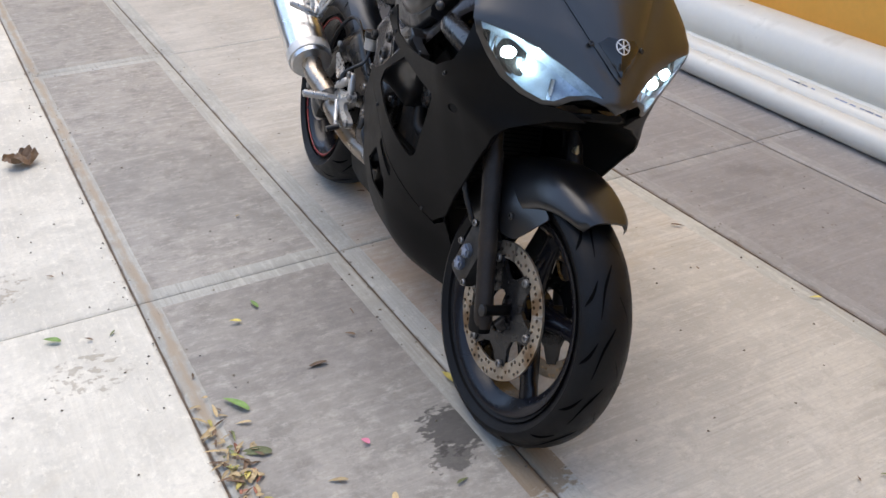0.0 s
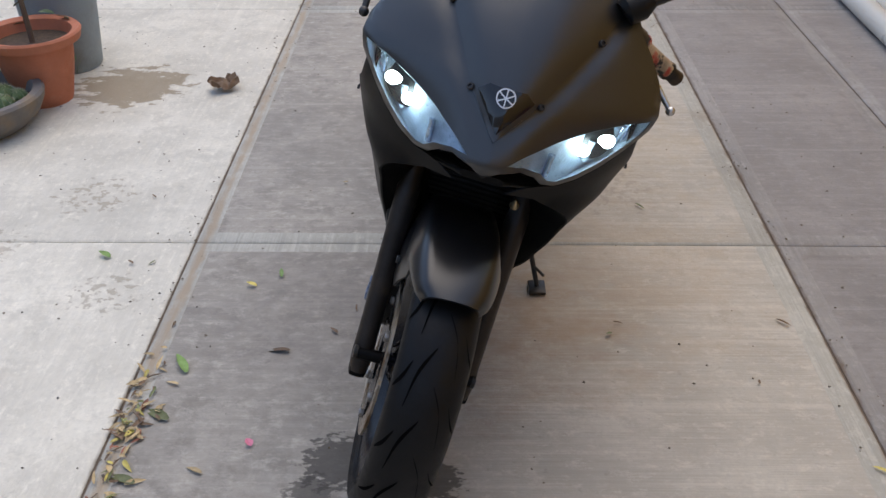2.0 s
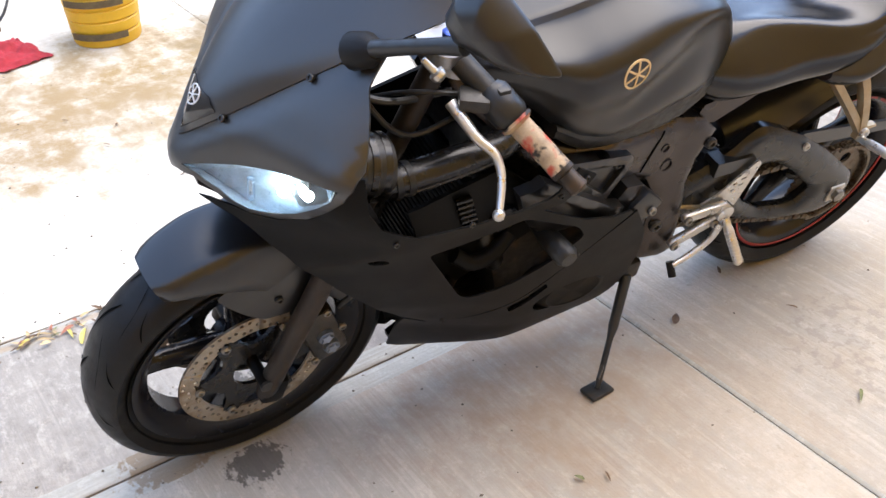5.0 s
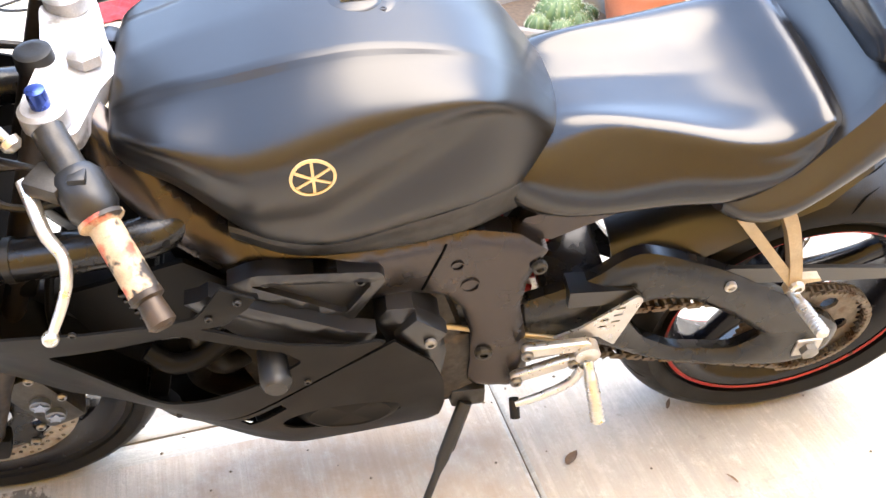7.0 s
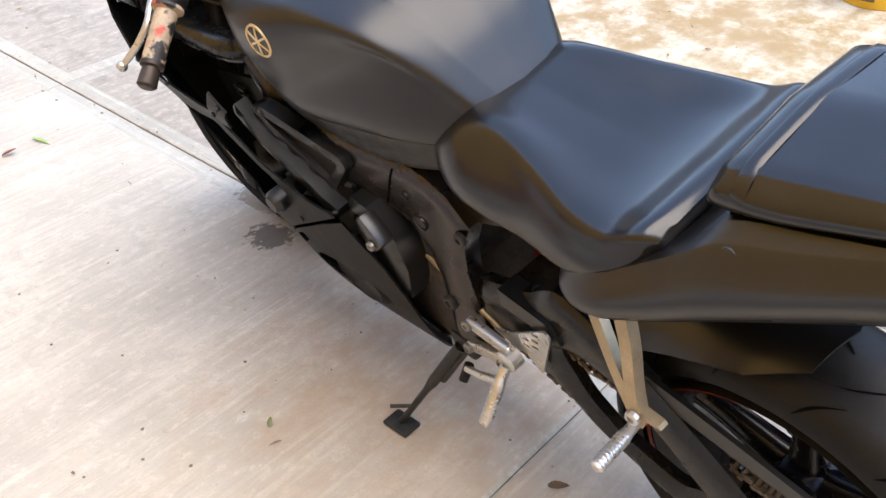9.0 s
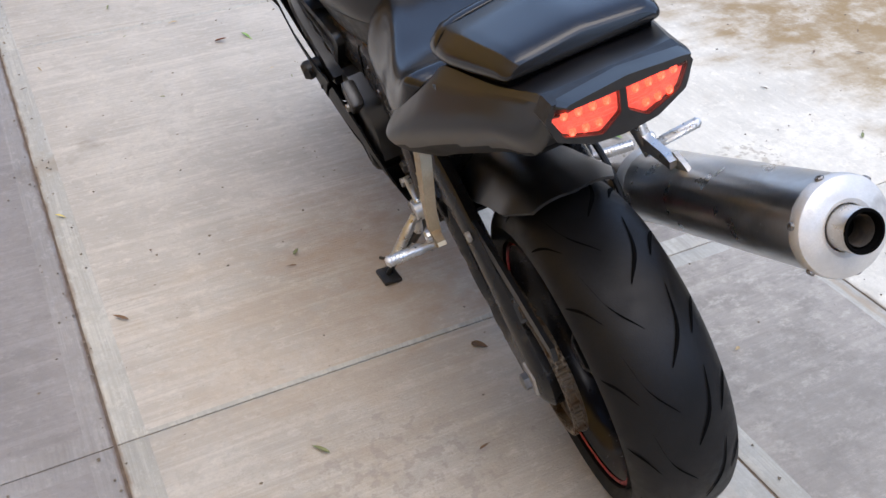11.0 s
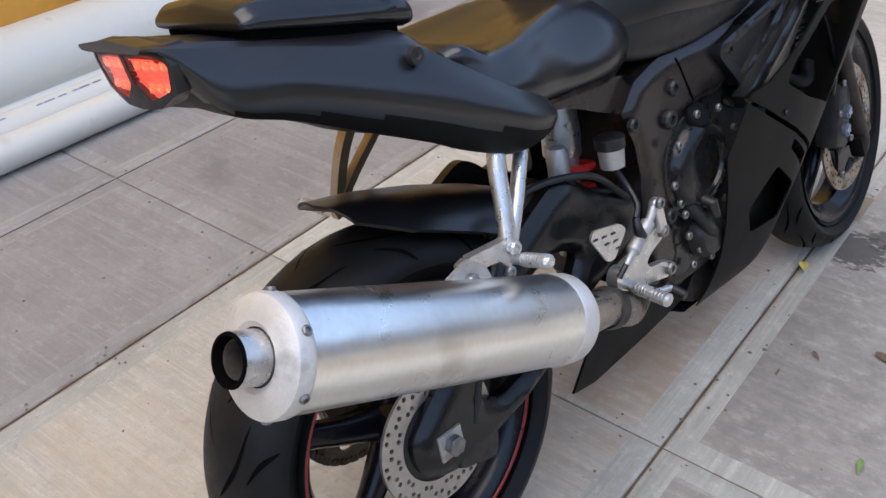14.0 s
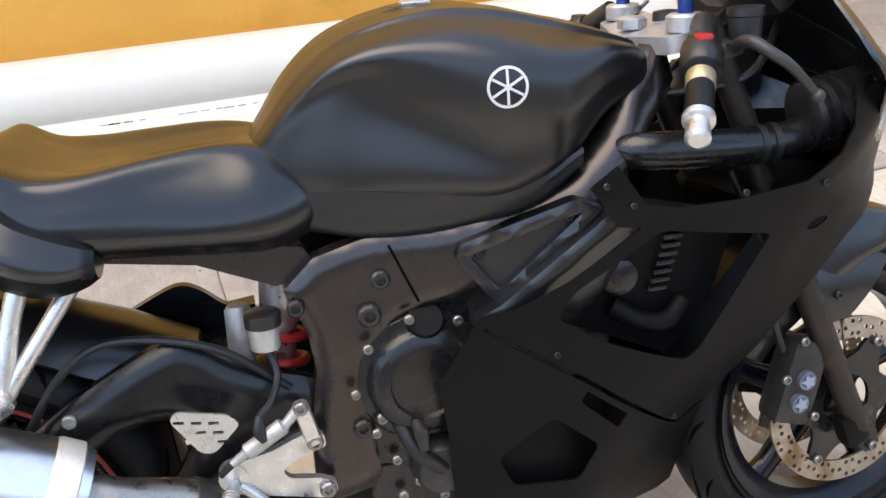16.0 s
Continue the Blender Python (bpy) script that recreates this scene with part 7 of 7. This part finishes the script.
small = [blade_data("leaf", vine_green, 0.06, 0.03, 0.2, 0.3), blade_data("leaf", vine_green, 0.045, 0.028, 0.2, 0.2)]
for k in range(7):
    a = rng.uniform(0, 6.28)
    part("stem", tube([(0.05 * k - 0.15, 0.1, 0), (0.07 * k - 0.2, 0.05, 0.25 + 0.05 * k), (0.09 * k - 0.3, 0.0, 0.5), (0.1 * k - 0.3, -0.05, 0.62)], 0.005, 6, 10), stem_brown, vine)
for k in range(230):
    ob = new("leaf", small[k % 2])
    ob.parent = vine
    ob.matrix_basis = pose(rng.uniform(-0.45, 0.5), rng.uniform(-0.1, 0.28), abs(rng.gauss(0.25, 0.2)) + 0.01, rng.uniform(0, 80), rng.uniform(-40, 40), rng.uniform(0, 360))

# ---- loose things in the yard ----
yellow = material("yellow_plastic", (0.75, 0.42, 0.03), 0.45, vary=0.08, size=6, stain=(0.45, 0.28, 0.06), stain_size=6, stain_at=0.62)
bucket = thing("yellow_bucket", "yellow ribbed plastic bucket with dirty labels", "bucket", pose(-2.45, 0.68, 0))
prof = [(0, 0), (0, 0.13)]
for k in range(8):
    z = 0.01 + 0.05 * k
    prof += [(z, 0.135 + 0.004 * k), (z + 0.036, 0.137 + 0.004 * k), (z + 0.042, 0.131 + 0.004 * k)]
part("body", spin(prof + [(0.42, 0.17), (0.42, 0.15), (0.05, 0.125)], "z", (0, 0, 0), 40), yellow, bucket)
lab = material("label_dark", (0.14, 0.1, 0.05), 0.7, vary=0.3, size=40)
for z0 in (0.035, 0.17):
    bm = bmesh.new()
    row = [[bm.verts.new(((0.148 + 0.06 * (z0 + h)) * math.cos(a), (0.148 + 0.06 * (z0 + h)) * math.sin(a), z0 + h)) for h in (0, 0.028)] for a in np.linspace(-1.3, 0.3, 14)]
    for a, b in zip(row[::1], row[1::1]):
        bm.faces.new((a[0], b[0], b[1], a[1]))
    part("label", bm, lab, bucket, "dirty illegible label bars")

cloth = bmesh.new()
bmesh.ops.create_grid(cloth, x_segments=26, y_segments=20, size=0.5)
for v in cloth.verts:
    x, y = v.co.x, v.co.y
    r = math.hypot(x, y) * 2
    h = max(0, 1 - r) ** 0.6 * 0.07 * (0.6 + 0.8 * noise.noise((x * 5, y * 5, 1)))
    v.co = Vector((x * 0.30 + 0.03 * noise.noise((x * 3, y * 3, 5)), y * 0.22 + 0.03 * noise.noise((x * 3, y * 3, 9)), 0.004 + h + 0.02 * abs(noise.noise((x * 9, y * 9, 3)))))
rag = part("rag", cloth, material("red_cloth", (0.42, 0.03, 0.04), 0.9, vary=0.25, size=30, bump=0.4, bump_size=400), None, "", 80)
rag.matrix_world = pose(-2.48, 0.29, 0, 0, 0, 20)
tagged(rag, "crumpled red cleaning rag on the ground", "rag")

bottle = thing("spray_bottle", "white spray bottle with a dark label", "bottle", pose(-2.30, 0.08, 0, 0, 0, 30))
white_plastic = material("white_plastic", (0.75, 0.75, 0.74), 0.4, vary=0.05)
rings = [[(hx * math.cos(a), hy * math.sin(a), z) for a in np.linspace(0, 2 * math.pi, 24, endpoint=False)] for z, hx, hy in ((0, 0.04, 0.025), (0.005, 0.047, 0.03), (0.11, 0.047, 0.03), (0.15, 0.036, 0.026), (0.18, 0.016, 0.016), (0.20, 0.014, 0.014))]
part("body", loft(rings), white_plastic, bottle)
part("label", loft([[(0.0478 * math.cos(a), 0.0308 * math.sin(a), z) for a in np.linspace(0, 2 * math.pi, 24, endpoint=False)] for z in (0.03, 0.10)], caps=False), lab, bottle, "dark label with illegible print")
part("sprayer", box((0.012, 0, 0.225), (0.07, 0.024, 0.04), 0.008), white_plastic, bottle)
part("trigger", tube([(0.035, 0, 0.21), (0.045, 0, 0.18), (0.038, 0, 0.155)], 0.006, 8, 8), white_plastic, bottle)

brick = part("brick", box((0, 0, 0.03), (0.22, 0.105, 0.06), 0.006), material("brick_brown", (0.16, 0.085, 0.05), 0.85, vary=0.25, size=30, bump=0.4))
brick.matrix_world = pose(-2.86, 0.24, 0, 0, 0, 30)
tagged(brick, "dark brown brick lying on the ground", "brick")

heap = bmesh.new()
bmesh.ops.create_icosphere(heap, subdivisions=4, radius=1)
for v in heap.verts:
    k = 1 + 0.35 * noise.noise(v.co * 2.2) + 0.15 * noise.noise(v.co * 6)
    v.co = Vector((v.co.x * 0.27 * k, v.co.y * 0.16 * k, max(-0.005, v.co.z * 0.12 * k)))
stone = part("stone", heap, material("stone_brown", (0.2, 0.16, 0.12), 0.9, vary=0.35, size=14, bump=0.6, bump_size=60), None, "", 50)
stone.matrix_world = pose(-2.25, -0.5, 0.0, 0, 0, 15)
tagged(stone, "rough brown stone lying in the yard", "stone")

steel_grey = material("steel_grey", (0.2, 0.185, 0.17), 0.6, metal=0.4, vary=0.2, size=12, stain=(0.2, 0.12, 0.07), stain_size=8)
channel = thing("steel_channel", "short grey steel channel lying on the slabs", "bracket", pose(-1.485, -1.27, 0, 0, 0, 146))
for x, y, sx, sy, z, h in ((0, 0.12, 0.29, 0.006, 0.035, 0.07), (0, -0.10, 0.29, 0.006, 0.035, 0.07)):
    part("flange", box((x, y, z), (sx, sy, h), 0.001), steel_grey, channel)
part("web", box((0.142, 0.01, 0.006), (0.006, 0.215, 0.008), 0.001), steel_grey, channel)

grate = thing("floor_drain", "round iron floor drain half covered with dry leaves", "drain", pose(-0.97, -1.33, 0.001))
holes = []
for r, n in ((0.035, 6), (0.07, 12), (0.102, 16)):
    for k in range(n):
        a = 2 * math.pi * k / n
        holes.append([(r * math.cos(a) + 0.013 * math.cos(b) * math.cos(a) - 0.006 * math.sin(b) * math.sin(a), r * math.sin(a) + 0.013 * math.cos(b) * math.sin(a) + 0.006 * math.sin(b) * math.cos(a)) for b in np.linspace(0, 2 * math.pi, 8, endpoint=False)])
part("grate", panel([(0.128 * math.cos(a), 0.128 * math.sin(a)) for a in np.linspace(0, 2 * math.pi, 48, endpoint=False)], lambda u, v, d: (u, v, 0.004 if d == 0 else 0.0015), holes, 1.0, 0.06), material("drain_iron", (0.3, 0.27, 0.22), 0.8, vary=0.2, size=20), grate)
bm = bmesh.new()
bmesh.ops.create_circle(bm, cap_ends=True, segments=40, radius=0.125)
bmesh.ops.translate(bm, vec=(0, 0, 0.0005), verts=bm.verts)
part("sump", bm, groove_black, grate)

cord = part("electric_cord", tube([(-2.45, -0.35, 0.006), (-2.6, -0.22, 0.006), (-2.75, -0.05, 0.006), (-2.95, 0.0, 0.006), (-3.0, -0.15, 0.006), (-2.8, -0.22, 0.012), (-2.6, -0.12, 0.006), (-2.62, 0.1, 0.006), (-2.9, 0.35, 0.006), (-3.3, 0.5, 0.006)], 0.006, 8, 60), plastic_black)
tagged(cord, "black electric cord lying in loops", "cord")

# ---- fallen leaves ----
tones = {"green": (0.2, 0.33, 0.09), "olive": (0.19, 0.21, 0.09), "yellow": (0.55, 0.45, 0.12), "tan": (0.52, 0.38, 0.20), "brown": (0.17, 0.10, 0.055), "red": (0.32, 0.12, 0.07)}
litter = {k: material("fallen_" + k, c, 0.65, vary=0.3, size=60, random_tone=0.3) for k, c in tones.items()}
shapes = {}
for k, m in litter.items():
    shapes[k] = [blade_data("fallen_leaf", m, 0.062, 0.017, 0.5, 0.12), blade_data("fallen_leaf", m, 0.045, 0.02, 0.6, -0.15), blade_data("fallen_leaf", m, 0.072, 0.013, 0.9, 0.08)]


def fallen(x, y, tone, turn=None, size=1.0, shape=None, label=""):
    ob = new("fallen_leaf", shapes[tone][rng.randrange(3) if shape is None else shape])
    ob.matrix_world = pose(x, y, 0.006, rng.uniform(-6, 10), rng.uniform(-22, 22), rng.uniform(0, 360) if turn is None else turn) @ Matrix.Scale(size, 4)
    words = {"green": "fresh green", "olive": "dull olive", "yellow": "yellowed", "tan": "dry tan", "brown": "dry brown", "red": "dry reddish"}
    return tagged(ob, label or f"{words[tone]} narrow leaf fallen on the concrete", "leaf", "fallen leaves")


for x, y, tone, turn, size in ((-0.51, 0.31, "olive", 60, 1.3), (-0.5, -0.03, "yellow", 70, 1.2), (-0.28, 0.555, "brown", 80, 1.1), (-0.35, 0.872, "green", 10, 0.7), (-0.41, 0.829, "yellow", 75, 0.7), (-0.845, 0.965, "green", 60, 1.0),
                               (0.271, 1.129, "brown", 40, 0.9), (0.326, -0.725, "red", 70, 1.0), (0.22, -0.75, "green", 20, 0.9), (-0.04, 0.325, "yellow", 20, 1.1), (-0.51, 0.47, "green", 30, 1.3), (-0.53, 0.12, "olive", 65, 1.2), (0.62, 1.52, "green", 20, 0.5), (1.01, 0.17, "yellow", 50, 0.5), (-0.33, 0.07, "tan", 160, 0.8), (-0.40, 0.15, "tan", 60, 0.7)):
    fallen(x, y, tone, turn, size)
for k in range(190):
    y = rng.choice((rng.gauss(0.16, 0.20), rng.gauss(0.30, 0.12), rng.gauss(-0.45, 0.35), rng.uniform(-1.7, 0.45)))
    x = -0.612 + abs(rng.gauss(0, 0.032))
    fallen(x, y, rng.choice(("tan", "tan", "tan", "tan", "tan", "brown", "brown", "brown", "red", "olive", "yellow")), None, rng.uniform(0.3, 0.7))
for k in range(50):
    fallen(rng.uniform(-2.0, -0.1) if k % 3 else rng.uniform(0.1, 1.0), rng.uniform(-1.7, 1.6), rng.choice(("brown", "brown", "tan", "olive")), None, rng.uniform(0.25, 0.6))
for k in range(26):
    fallen(rng.gauss(-1.0, 0.15), rng.gauss(-1.33, 0.14), rng.choice(("brown", "tan", "brown")), None, rng.uniform(0.3, 0.7))

dry = bmesh.new()
bmesh.ops.create_grid(dry, x_segments=14, y_segments=10, size=0.5)
for v in dry.verts:
    x, y = v.co.x, v.co.y
    k = 1 - 0.5 * abs(y) * 1.6
    v.co = Vector((x * 0.11, y * 0.12 * (1 - 1.1 * abs(x) ** 1.5) * k * 1.3, 0.012 + 0.05 * abs(noise.noise((x * 3, y * 3, 2))) + 0.035 * abs(x)))
curl = part("curled_leaf", dry, litter["brown"], None, "", 70)
curl.matrix_world = pose(-0.78, 2.17, 0, 0, 0, 30)
tagged(curl, "large curled dry brown leaf", "leaf")
petal = part("petal", leaf_blade(0.022, 0.018, 0.6, -0.2, 5), material("petal_pink", (0.8, 0.25, 0.35), 0.6))
petal.matrix_world = pose(-0.313, 0.231, 0.005, 5, 8, 40)
tagged(petal, "tiny pink petal on the concrete", "petal")

# Grit and crumbs scattered over the slabs.
grit = bmesh.new()
for k in range(1100):
    x, y = rng.uniform(-2.4, 1.9), rng.uniform(-1.9, 3.3)
    if rng.random() < 0.35:
        x = rng.choice((-0.63, -0.035, 1.03)) + rng.gauss(0, 0.03)
    r = rng.uniform(0.0015, 0.0045)
    c = Vector((x, y, 0.0015))
    v = [grit.verts.new(c + Vector((r * a * rng.uniform(0.6, 1.4), r * b * rng.uniform(0.6, 1.4), r * h))) for a, b, h in ((1, 0, 0), (0, 1, 0), (-1, 0, 0), (0, -1, 0), (0, 0, 0.8))]
    for i in range(4):
        grit.faces.new((v[i], v[(i + 1) % 4], v[4]))
crumbs = part("crumbs", grit, material("crumb", (0.2, 0.165, 0.125), 0.9, vary=0.4, size=90))
tagged(crumbs, "dark grit and leaf crumbs on the slabs", "grit", "", "stuff")
